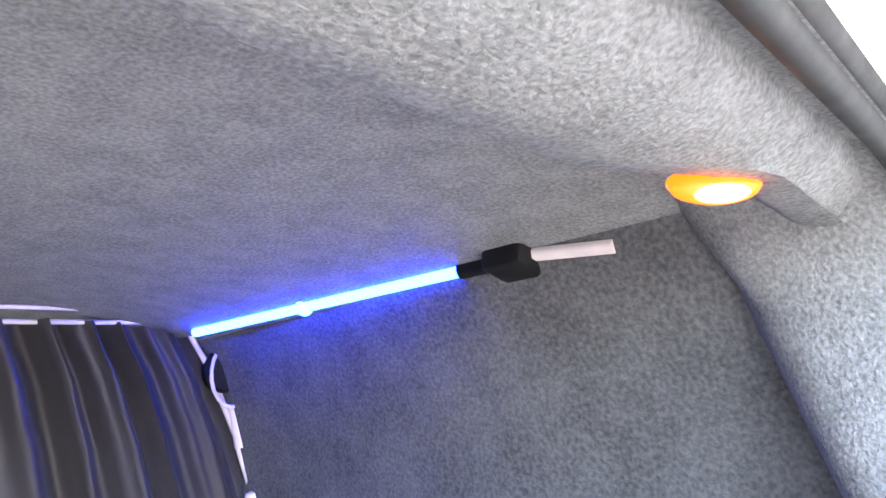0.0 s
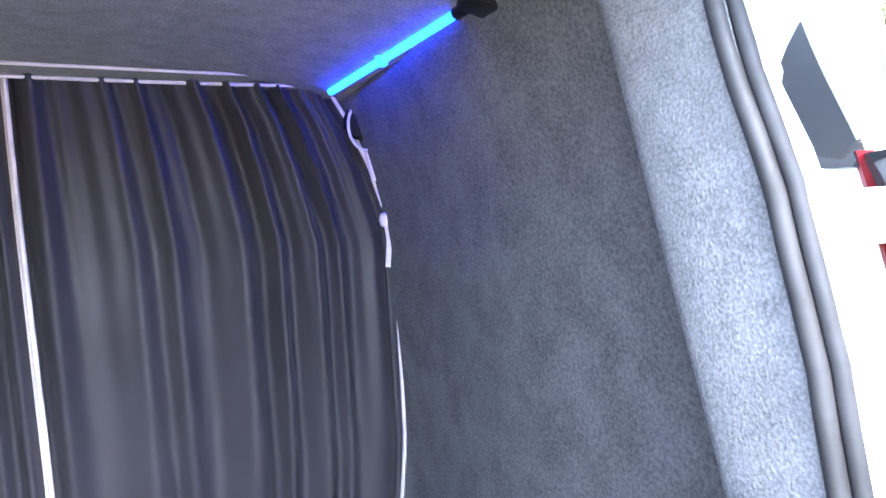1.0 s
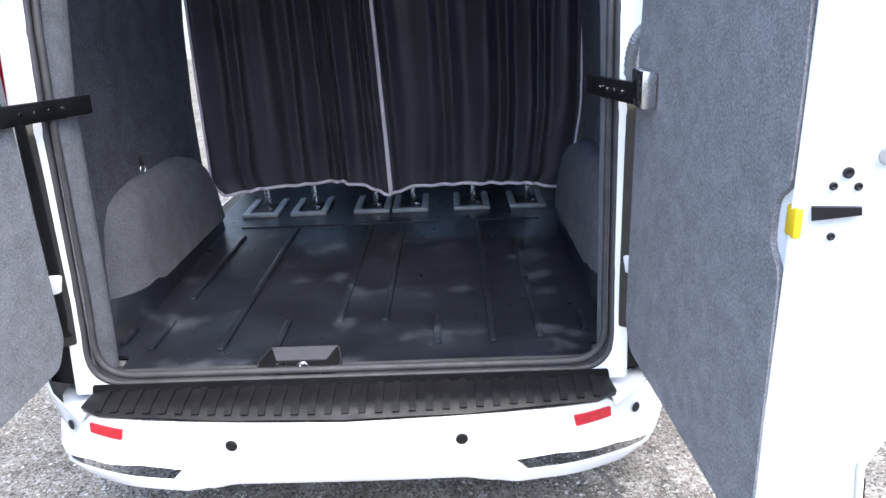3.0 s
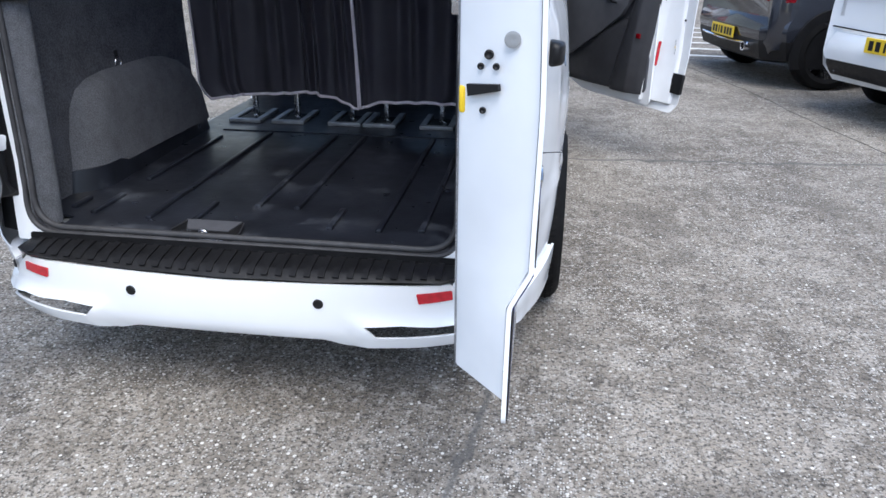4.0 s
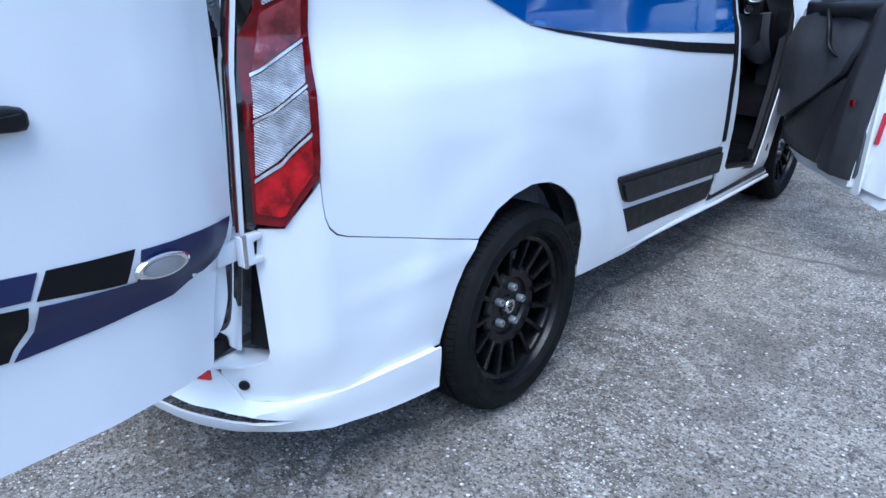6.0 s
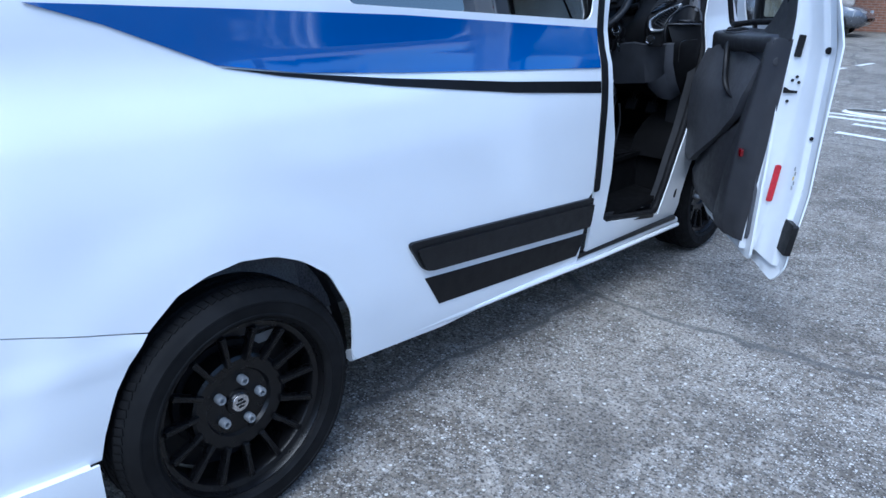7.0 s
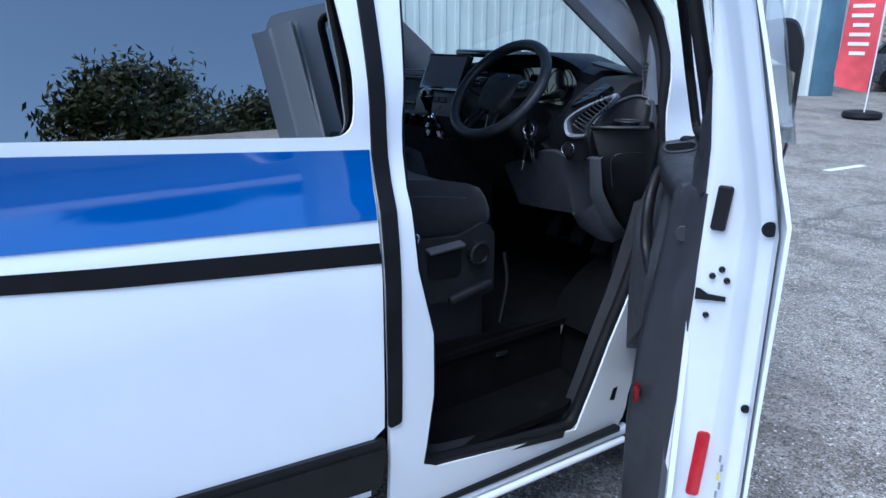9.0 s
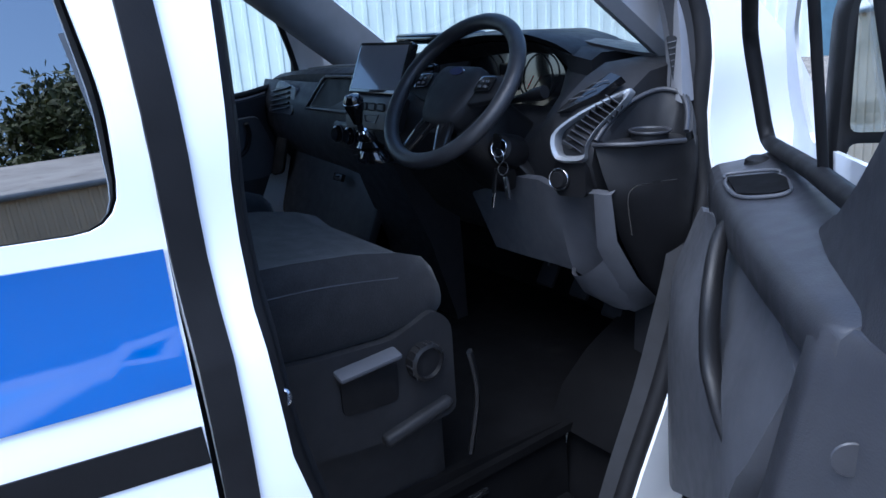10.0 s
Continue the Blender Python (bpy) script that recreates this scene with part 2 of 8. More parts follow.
BLACK_GLOSS = material("black gloss", (0.01, 0.01, 0.011), 0.1, var=0.1, coat=0.5)
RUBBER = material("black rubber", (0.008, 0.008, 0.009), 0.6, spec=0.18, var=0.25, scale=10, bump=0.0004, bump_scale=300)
SEAL = material("dark rubber seal", (0.035, 0.035, 0.038), 0.6, var=0.2, scale=20)
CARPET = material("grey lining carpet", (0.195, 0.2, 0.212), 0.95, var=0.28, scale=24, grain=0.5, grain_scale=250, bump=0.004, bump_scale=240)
# Wheel-box and wall carpets repeat CARPET darker, with shade put into the colour.
CARPET_HALF_SHADED = material("half-shaded wheel-box carpet", (0.118, 0.121, 0.130), 0.95, var=0.25, scale=16, grain=0.5, grain_scale=250, bump=0.004, bump_scale=240)
CARPET_SHADED = material("shaded lining carpet", (0.092, 0.094, 0.104), 0.95, var=0.4, scale=10, grain=0.6, grain_scale=170, bump=0.0035, bump_scale=220)
MAT_FLOOR = material("black load liner", (0.014, 0.016, 0.022), 0.32, spec=0.5, var=0.3, scale=7, second=(0.060, 0.066, 0.078), second_at=0.58, bump=0.0008, bump_scale=60)
TYRE = material("tyre rubber", (0.007, 0.007, 0.0074), 0.7, spec=0.12, var=0.25, scale=12, second=(0.014, 0.0135, 0.013), second_at=0.68)
RIM = material("satin black alloy", (0.0035, 0.0035, 0.004), 0.30, spec=0.3, var=0.2, scale=15)
STEEL = material("bright steel", (0.6, 0.6, 0.62), 0.25, metal=1.0, var=0.1, scale=25)
CHROME = material("chrome", (0.8, 0.8, 0.82), 0.08, metal=1.0, var=0.03)
DULL_STEEL = material("grey painted steel", (0.28, 0.29, 0.3), 0.5, metal=0.4, var=0.15, scale=20)
CURTAIN = material("black satin curtain cloth", (0.090, 0.083, 0.097), 0.42, spec=0.4, var=0.12, scale=4, bump=0.0004, bump_scale=500, sheen=0.08)
PIPING = material("pale curtain piping", (0.72, 0.64, 0.66), 0.7, var=0.08, scale=30)
RED_LENS = material("red lamp lens", (0.13, 0.0008, 0.004), 0.10, spec=0.35, var=0.3, scale=30, coat=0.35)
RED_DEEP = material("deep red lens", (0.32, 0.002, 0.006), 0.10, spec=0.35, var=0.5, scale=30, second=(0.42, 0.012, 0.02), second_at=0.62, coat=0.35, bump=0.0015, bump_scale=60)
RED = material("red reflector", (0.45, 0.006, 0.018), 0.2, var=0.15, scale=60, coat=0.5)
CLEAR_LENS = material("clear lamp lens", (0.62, 0.63, 0.65), 0.12, var=0.25, scale=26, metal=0.5, coat=1.0, bump=0.003, bump_scale=80)
SMOKED = material("smoked red lens", (0.16, 0.028, 0.034), 0.12, spec=0.4, var=0.45, scale=26, second=(0.42, 0.2, 0.21), second_at=0.6, coat=0.5, bump=0.0015, bump_scale=60)


def ribbed(name, color):
    """Clear lens over a silvered reflector, with fine cast ribs."""
    mt = material(name, color, 0.16, metal=0.45, var=0.3, scale=28, coat=0.8)
    n, l = mt.node_tree.nodes, mt.node_tree.links
    tc, mp, wv, bp = n.new("ShaderNodeTexCoord"), n.new("ShaderNodeMapping"), n.new("ShaderNodeTexWave"), n.new("ShaderNodeBump")
    mp.inputs["Rotation"].default_value = (radians(32), 0, 0)
    wv.bands_direction = "Z"
    wv.inputs["Scale"].default_value, wv.inputs["Distortion"].default_value = 62.0, 0.6
    bp.inputs["Strength"].default_value, bp.inputs["Distance"].default_value = 0.9, 0.003
    l.new(tc.outputs["Object"], mp.inputs[0])
    l.new(mp.outputs[0], wv.inputs[0])
    l.new(wv.outputs["Fac"], bp.inputs["Height"])
    l.new(bp.outputs[0], n["Principled BSDF"].inputs["Normal"])
    return mt


RIBBED = ribbed("ribbed clear lens", (0.6, 0.6, 0.62))
SILL_GREY = material("dark sill plastic", (0.06, 0.061, 0.066), 0.42, var=0.2, scale=14, bump=0.0006, bump_scale=300)
YELLOW = material("yellow number plate", (0.75, 0.52, 0.02), 0.35, var=0.06)
CABIN = material("charcoal dashboard plastic", (0.013, 0.0132, 0.015), 0.6, spec=0.3, var=0.12, scale=16, bump=0.0005, bump_scale=450)
CABIN_MID = material("dark grey door plastic", (0.028, 0.0285, 0.033), 0.44, spec=0.5, var=0.1, scale=16, bump=0.0005, bump_scale=450)
PALE_TRIM = material("pale grey pillar trim", (0.2, 0.204, 0.22), 0.65, var=0.06, scale=14, bump=0.0005, bump_scale=450)
KNEE_GREY = material("mid grey trim plastic", (0.062, 0.064, 0.073), 0.6, spec=0.3, var=0.08, scale=16, bump=0.0005, bump_scale=450)
CABIN_LIGHT = material("grey trim plastic", (0.068, 0.070, 0.079), 0.46, spec=0.5, var=0.08, scale=16, bump=0.0005, bump_scale=450)
SILVER_TRIM = material("silver trim", (0.3, 0.31, 0.33), 0.38, metal=0.6, var=0.06)
SEAT_CLOTH = material("charcoal seat cloth", (0.012, 0.0125, 0.0145), 0.9, spec=0.2, var=0.15, scale=14, grain=0.4, grain_scale=420, bump=0.001, bump_scale=420, sheen=0.08)
TINT = glass("tinted glass", (0.10, 0.105, 0.12), 0.26)
CLEAR = glass("clear glass", (0.86, 0.9, 0.9))
LED = glow("blue tube light", (0.003, 0.035, 1.0), 4.0)
AMBER = glow("amber lamp", (1.0, 0.35, 0.07), 0.5)
AMBER_RIM = glow("amber lamp edge", (1.0, 0.09, 0.006), 0.16)
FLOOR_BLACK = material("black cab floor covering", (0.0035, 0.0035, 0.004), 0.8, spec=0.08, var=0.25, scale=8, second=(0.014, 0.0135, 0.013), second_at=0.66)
SCREEN = material("dark screen", (0.16, 0.16, 0.18), 0.12, var=0.04, coat=1.0)


def ground_material():
    mt = bpy.data.materials.new("weathered concrete with pale aggregate")
    mt.use_nodes = True
    n, l = mt.node_tree.nodes, mt.node_tree.links
    b = n["Principled BSDF"]
    tc = n.new("ShaderNodeTexCoord")

    def noise_tex(sc, det=4.0):
        t = n.new("ShaderNodeTexNoise")
        t.inputs["Scale"].default_value, t.inputs["Detail"].default_value = sc, det
        l.new(tc.outputs["Object"], t.inputs["Vector"])
        return t.outputs[0]

    def rough_noise(sc, det, rough):
        t = n.new("ShaderNodeTexNoise")
        t.inputs["Scale"].default_value, t.inputs["Detail"].default_value, t.inputs["Roughness"].default_value = sc, det, rough
        l.new(tc.outputs["Object"], t.inputs["Vector"])
        return t.outputs[0]

    def rng(s, a, c, d=0.0, e=1.0):
        r = n.new("ShaderNodeMapRange")
        for i, v in enumerate((a, c, d, e)):
            r.inputs[i + 1].default_value = v
        l.new(s, r.inputs[0])
        return r.outputs[0]

    def mixc(a, c, f):
        x = n.new("ShaderNodeMix")
        x.data_type = "RGBA"
        for s, v in ((0, f), (6, a), (7, c)):
            if isinstance(v, tuple):
                x.inputs[s].default_value = (*v, 1)
            elif isinstance(v, float):
                x.inputs[s].default_value = v
            else:
                l.new(v, x.inputs[s])
        return x.outputs[2]

    def mul(a, c):
        x = n.new("ShaderNodeMath")
        x.operation = "MULTIPLY"
        for s, v in ((0, a), (1, c)):
            if isinstance(v, float):
                x.inputs[s].default_value = v
            else:
                l.new(v, x.inputs[s])
        return x.outputs[0]

    base = mixc((0.156, 0.134, 0.108), (0.292, 0.260, 0.218), rng(noise_tex(1.1, 9.0), 0.38, 0.62))
    base = mixc(base, (0.39, 0.355, 0.308), mul(rng(rough_noise(7.0, 12.0, 0.72), 0.48, 0.62), 0.75))
    base = mixc(base, (0.075, 0.066, 0.055), mul(rng(rough_noise(13.0, 10.0, 0.7), 0.50, 0.64), 0.8))
    base = mixc(base, (0.52, 0.495, 0.455), mul(rng(rough_noise(34.0, 8.0, 0.7), 0.52, 0.62), 0.65))
    base = mixc(base, (0.11, 0.096, 0.08), mul(rng(noise_tex(2.3, 10.0), 0.52, 0.66), 0.6))
    base = mixc(base, (0.03, 0.027, 0.024), mul(rng(rough_noise(80.0, 5.0, 0.65), 0.50, 0.60), 0.85))
    v = n.new("ShaderNodeTexVoronoi")
    v.inputs["Scale"].default_value, v.inputs["Randomness"].default_value = 120.0, 1.0
    l.new(tc.outputs["Object"], v.inputs["Vector"])
    stone = rng(v.outputs["Distance"], 0.44, 0.36)
    sep = n.new("ShaderNodeSeparateColor")
    l.new(v.outputs["Color"], sep.inputs[0])
    pick = mul(rng(sep.outputs[0], 0.54, 0.62), rng(noise_tex(1.7, 5.0), 0.36, 0.60, 0.2, 1.0))
    bright = mixc((0.29, 0.275, 0.25), (0.66, 0.64, 0.60), sep.outputs[1])
    col = mixc(base, bright, mul(stone, pick))
    v2 = n.new("ShaderNodeTexVoronoi")
    v2.inputs["Scale"].default_value = 46.0
    l.new(tc.outputs["Object"], v2.inputs["Vector"])
    sep2 = n.new("ShaderNodeSeparateColor")
    l.new(v2.outputs["Color"], sep2.inputs[0])
    col = mixc(col, (0.62, 0.6, 0.56), mul(rng(v2.outputs["Distance"], 0.28, 0.23), rng(sep2.outputs[0], 0.84, 0.87)))
    col = mixc(col, (0.05, 0.044, 0.038), mul(rng(v2.outputs["Distance"], 0.22, 0.17), rng(sep2.outputs[1], 0.93, 0.95)))
    w = n.new("ShaderNodeTexVoronoi")
    w.feature = "DISTANCE_TO_EDGE"
    w.inputs["Scale"].default_value = 0.22
    warp = n.new("ShaderNodeTexNoise")
    warp.inputs["Scale"].default_value, warp.inputs["Detail"].default_value = 1.6, 5.0
    l.new(tc.outputs["Object"], warp.inputs["Vector"])
    vm = n.new("ShaderNodeVectorMath")
    vm.operation = "MULTIPLY_ADD"
    vm.inputs[1].default_value = (0.5, 0.5, 0.0)
    l.new(warp.outputs["Color"], vm.inputs[0])
    l.new(tc.outputs["Object"], vm.inputs[2])
    l.new(vm.outputs[0], w.inputs["Vector"])
    crack = rng(w.outputs["Distance"], 0.005, 0.0015)
    col = mixc(col, (0.09, 0.088, 0.085), mul(crack, 0.7))
    l.new(col, b.inputs["Base Color"])
    b.inputs["Roughness"].default_value = 0.88
    bp = n.new("ShaderNodeBump")
    bp.inputs["Strength"].default_value, bp.inputs["Distance"].default_value = 0.9, 0.009
    add = n.new("ShaderNodeMath")
    l.new(stone, add.inputs[0])
    l.new(noise_tex(60.0, 4.0), add.inputs[1])
    l.new(add.outputs[0], bp.inputs["Height"])
    l.new(bp.outputs[0], b.inputs["Normal"])
    return mt


GROUND = ground_material()
PALE_CLAD = material("pale green-white cladding", (0.56, 0.6, 0.57), 0.5, var=0.07, scale=1.2, second=(0.45, 0.47, 0.43), second_at=0.66)
GREY_CLAD = material("light grey cladding", (0.6, 0.61, 0.63), 0.5, var=0.06, scale=1.2)
TEAL = material("blue-grey painted steel", (0.09, 0.17, 0.23), 0.5, var=0.12, scale=3)
BEIGE_CLAD = material("beige cladding", (0.6, 0.46, 0.3), 0.55, var=0.08, scale=0.8)
ROOFING = material("pale fibre cement roof", (0.62, 0.55, 0.47), 0.8, var=0.12, scale=0.8, second=(0.38, 0.32, 0.27), second_at=0.6)
BRICK = material("brown brick", (0.27, 0.14, 0.09), 0.85, var=0.2, scale=9, random_tint=0.3, bump=0.003, bump_scale=90)
MORTAR = material("grey mortar", (0.36, 0.33, 0.3), 0.9, var=0.15, scale=12)
LINE_PAINT = material("worn white road paint", (0.62, 0.62, 0.6), 0.7, var=0.12, scale=14, second=(0.3, 0.3, 0.29), second_at=0.6)
BARK = material("bark", (0.09, 0.065, 0.045), 0.9, var=0.25, scale=12)
LEAF = material("dark green foliage", (0.105, 0.115, 0.04), 0.6, var=0.4, scale=0.9, grain=0.5, grain_scale=4)

# ---- setting ----
g = 400.0
bm = bmesh.new()
bmesh.ops.create_grid(bm, x_segments=40, y_segments=40, size=g)
one("ground", from_bm("ground", bm), GROUND, "weathered grey concrete yard with pale aggregate showing", "ground", kind="structure")


def corrugated(name, length, height, pitch=0.2, deep=0.035, thick=0.02):
    """Trapezoid sheeting in x, z that faces -y."""
    xs, pts = 0.0, []
    while xs < length:
        pts += [(xs, 0), (xs + pitch * 0.55, 0), (xs + pitch * 0.65, deep), (xs + pitch * 0.9, deep)]
        xs += pitch
    pts.append((length, 0))
    verts, faces = [], []
    for z in (0, height):
        verts += [(x, -y, z) for x, y in pts] + [(x, -y + thick, z) for x, y in pts]
    k = len(pts)
    for i in range(k - 1):
        faces.append((i, i + 1, 2 * k + i + 1, 2 * k + i))
        faces.append((k + i + 1, k + i, 3 * k + i, 3 * k + i + 1))
        faces.append((2 * k + i, 2 * k + i + 1, 3 * k + i + 1, 3 * k + i))
    return mesh(name, verts, faces, 20)

# ---- the van: x to its right side, y towards its front ----
INSET = [(0.2, 0.05), (0.27, 0.03), (0.35, 0.012), (0.5, 0.002), (0.7, 0), (0.95, 0.004), (1.03, 0.012), (1.1, 0.022), (1.17, 0.045),
         (1.24, 0.06), (1.35, 0.062), (1.75, 0.15), (1.85, 0.20), (1.92, 0.28), (1.95, 0.36)]
PLANX = [(0.09, 0.69), (0.12, 0.745), (0.15, 0.787), (0.2, 0.832), (0.28, 0.868), (0.6, 0.925), (1.0, 0.955), (1.4, 0.96), (2.7, 0.965), (3.6, 0.955), (4.0, 0.94), (4.4, 0.88), (4.72, 0.75)]
AXLE_R, AXLE_F, HUB = 1.006, 3.94, 0.3425


def side(u, z):
    """The right flank."""
    r = math.hypot(u - AXLE_R, z - HUB)
    k = min(1, max(0, (0.60 - r) / 0.10))
    return Vector((tab(PLANX, u) - tab(INSET, z) + 0.008 * k * k * (3 - 2 * k) * min(1, max(0, (z - 0.35) / 0.2)), u, z))


def flank(name, outline, mat, parent, off=0.0, thick=0.006, step=0.05, holes=(), label="", both=True):
    """The same panel on the right flank and, mirrored, on the left."""
    obs = [part(name, sheet(name, outline, side, step, thick, off, holes), mat, parent, label)]
    if both:
        obs.append(part(name, sheet(name, outline, side, step, thick, off, holes, mirror=True), mat, parent, label))
    return obs


van = thing("van", "white panel van with blue and black stripes, doors standing open", "van")

# rear quarter and load side
arch_r = [(1.365, 0.36), (1.352, 0.51), (1.276, 0.65), (1.19, 0.715), (1.111, 0.749), (1.015, 0.763), (0.925, 0.75), (0.85, 0.722), (0.774, 0.655)]
quarter = [(0.774, 0.655), (0.562, 0.714), (0.405, 0.755), (0.345, 0.771), (0.318, 0.783), (0.300, 0.803), (0.290, 0.83), (0.286, 0.865), (0.284, 0.94), (0.33, 1.364), (0.34, 1.5), (0.30, 1.56), (0.20, 1.58), (0.17, 1.62), (0.19, 1.78),
           (0.25, 1.87), (1.4, 1.88), (2.66, 1.87), (2.66, 1.24), (2.652, 1.09), (2.645, 0.6), (2.615, 0.58), (2.60, 0.29), (2.2, 0.30), (1.77, 0.30), (1.38, 0.335)] + arch_r[:-1]
win = rounded([(1.43, 1.345), (2.622, 1.267), (2.63, 1.40), (2.59, 1.73), (1.47, 1.75)], [0.03, 0.05, 0.03, 0.05, 0.05])
slide_hole = rounded([(1.47, 0.42), (2.58, 0.40), (2.58, 1.80), (1.44, 1.80), (1.40, 1.35), (1.47, 1.0)], 0.05)
flank("load_side", quarter, WHITE, van, holes=[win], step=0.045, label="glossy white pressed steel flank", both=False)
part("load_side", sheet("load_side", quarter, side, 0.045, 0.006, 0, [slide_hole], mirror=True), WHITE, van, "glossy white flank with its side door slid open")
part("sliding_door", sheet("sliding_door", rounded([(0.32, 0.40), (1.42, 0.36), (1.45, 1.80), (0.36, 1.80)], 0.04), lambda u, z: side(max(u, 1.0), z), 0.06, 0.03, 0.085, mirror=True), WHITE, van, "white sliding side door pushed back")
# blue band, thin black stripe, lower mouldings
band = [(0.665, 1.358), (1.02, 1.343), (1.63, 1.312), (2.18, 1.272), (2.655, 1.238), (2.648, 1.093), (2.15, 1.122), (1.6, 1.157), (1.25, 1.185), (1.035, 1.218), (0.93, 1.262), (0.80, 1.315)]
flank("blue_band", band, BLUE, van, off=0.004, thick=0.004, step=0.03, label="gloss blue wrap band", both=False)
stripe = [(1.047, 1.212), (1.2, 1.19), (1.55, 1.147), (2.1, 1.09), (2.648, 1.043), (2.65, 0.998), (2.1, 1.054), (1.55, 1.127), (1.2, 1.182)]
flank("black_stripe", stripe, BLACK_DECAL, van, off=0.003, thick=0.003, step=0.03, label="matt black stripe", both=False)
for ob in flank("side_moulding", rounded([(1.576, 0.659), (2.642, 0.578), (2.622, 0.458), (1.652, 0.545)], [0.03, 0.01, 0.01, 0.03]), BLACK, van, off=0.012, thick=0.014, step=0.03, label="black textured rubbing strip", both=False):
    part("moulding_face", sheet("moulding_face", rounded([(1.606, 0.634), (2.638, 0.553), (2.622, 0.460), (1.656, 0.547)], [0.03, 0.01, 0.01, 0.03]), side, 0.03, 0.012, 0.021), BLACK, ob)
flank("lower_stripe", [(1.66, 0.517), (2.63, 0.424), (2.575, 0.335), (1.735, 0.403)], BLACK_DECAL, van, off=0.003, thick=0.003, step=0.03, label="matt black stripe", both=False)
part("window_pane", sheet("window_pane", win, lambda u, z: Vector((0.9605 - 0.061 - 0.187 * (z - 1.267) - (u - 2.0) ** 2 / 60.0, u, z)), 0.04, 0.004, -0.004), TINT, van, "dark tinted glass")
# wheel-arch lip and the dark arch inside
for sx in (1, -1):
    pts = smooth_path([(sx * (side(a, b).x - 0.004), a, b) for a, b in [(1.372, 0.34)] + arch_r], 4)
    part("arch_lip", tube("arch_lip", pts, 0.0035, 6), WHITE, van)
    for axle in (AXLE_R, AXLE_F):
        rings = []
        for w in (0.89, 0.735):
            rings.append([(sx * w, axle + 0.41 * math.cos(a) * (0.94 if w > 0.8 else 1), HUB + 0.44 * math.sin(a)) for a in np.linspace(-0.12, math.pi + 0.12, 20)])
        rings.append([(sx * 0.735, axle + 0.02 * math.cos(a), HUB + 0.1) for a in np.linspace(-0.12, math.pi + 0.12, 20)])
        part("arch_liner", loft("arch_liner", rings, closed=False, caps=False), RUBBER, van, "black wheel-arch liner")
# quarter-corner of the rear bumper
CORNER_PLAN = [(0.07, 0.62), (0.078, 0.64), (0.125, 0.72), (0.21, 0.79), (0.33, 0.845), (0.48, 0.888), (0.63, 0.912)]


def skirt_top(u):
    """Height at which the bumper skirt begins under the corner."""
    return tab([(0.10, 0.366), (0.21, 0.345), (0.33, 0.344), (0.465, 0.362), (0.64, 0.368)], u)


def corner_at(u, z):
    """The bumper corner: the flank above, turned in softly towards the bumper's plan at its foot."""
    p = side(u, z)
    top = 0.50 + 0.09 * min(1, max(0, (u - 0.25) / 0.4))
    k = min(1, max(0, (top - z) / (top - skirt_top(u))))
    end = tab(CORNER_PLAN, u) + 0.010 + 0.008 * min(1, max(0, (u - 0.2) / 0.2))
    p.x += (0.35 * k + 0.65 * k * k) * (min(p.x, end) - p.x)
    p.x += 0.006 * math.exp(-((z - 0.585 - 0.09 * (u - 0.3)) / 0.022) ** 2) * min(1, max(0, (u - 0.25) / 0.2))
    return p


corner = [(0.772, 0.652), (0.562, 0.711), (0.405, 0.752), (0.343, 0.768), (0.315, 0.780), (0.297, 0.800), (0.287, 0.828), (0.283, 0.865), (0.281, 0.915), (0.20, 0.818), (0.157, 0.82), (0.147, 0.738), (0.157, 0.503), (0.150, 0.478), (0.130, 0.464), (0.088, 0.456), (0.092, 0.37), (0.13, 0.355), (0.21, 0.345), (0.33, 0.344), (0.465, 0.362), (0.638, 0.367), (0.642, 0.385), (0.652, 0.43), (0.672, 0.49), (0.690, 0.535), (0.722, 0.588)]
for mi in (False, True):
    part("bumper_corner", sheet("bumper_corner", corner, corner_at, 0.03, 0.005, mirror=mi), WHITE, van, "white bumper corner")


# rear bumper
_plan = smooth_path([(0, 0.012, 0), (0.3, 0.02, 0), (0.52, 0.04, 0), (0.64, 0.078, 0), (0.72, 0.125, 0), (0.79, 0.21, 0), (0.845, 0.33, 0), (0.888, 0.48, 0), (0.914, 0.634, 0)], 8)
_len = np.concatenate([[0], np.cumsum([(b - a).length for a, b in zip(_plan, _plan[1:])])])
BUMP_END = float(_len[-1])


BUMP_TOP = [(0, 0.456), (0.45, 0.46), (0.675, 0.458), (0.687, 0.442), (0.70, 0.366), (0.80, 0.345), (0.98, 0.345), (1.12, 0.363), (1.3, 0.368)]


def bumper_at(s, z):
    a = min(abs(s), BUMP_END)
    x, y = np.interp(a, _len, [p.x for p in _plan]), np.interp(a, _len, [p.y for p in _plan])
    bulge = 0.012 * math.sin(min(max((z - 0.25) / 0.25, 0), 1) * math.pi) - tab([(0.25, 0.03), (0.30, 0.0)], z) * min(1, max(0, (0.95 - a) / 0.2))
    a0 = 0.385 - 0.5 * (z - 0.262)
    if z < 0.365 and a > a0:
        bulge += 0.024 * min(1, (a - a0) / 0.03) * min(1, (0.365 - z) / 0.03) * min(1, max(0, (1.0 - a) / 0.25)) 
    bulge += 0.010 * min(1, max(0, (a - 0.85) / 0.25))
    k = max(0.0, 1 - a / 0.5)
    return Vector((math.copysign(x + bulge * (1 - k), s), y - bulge * (0.4 + 0.6 * k), z))


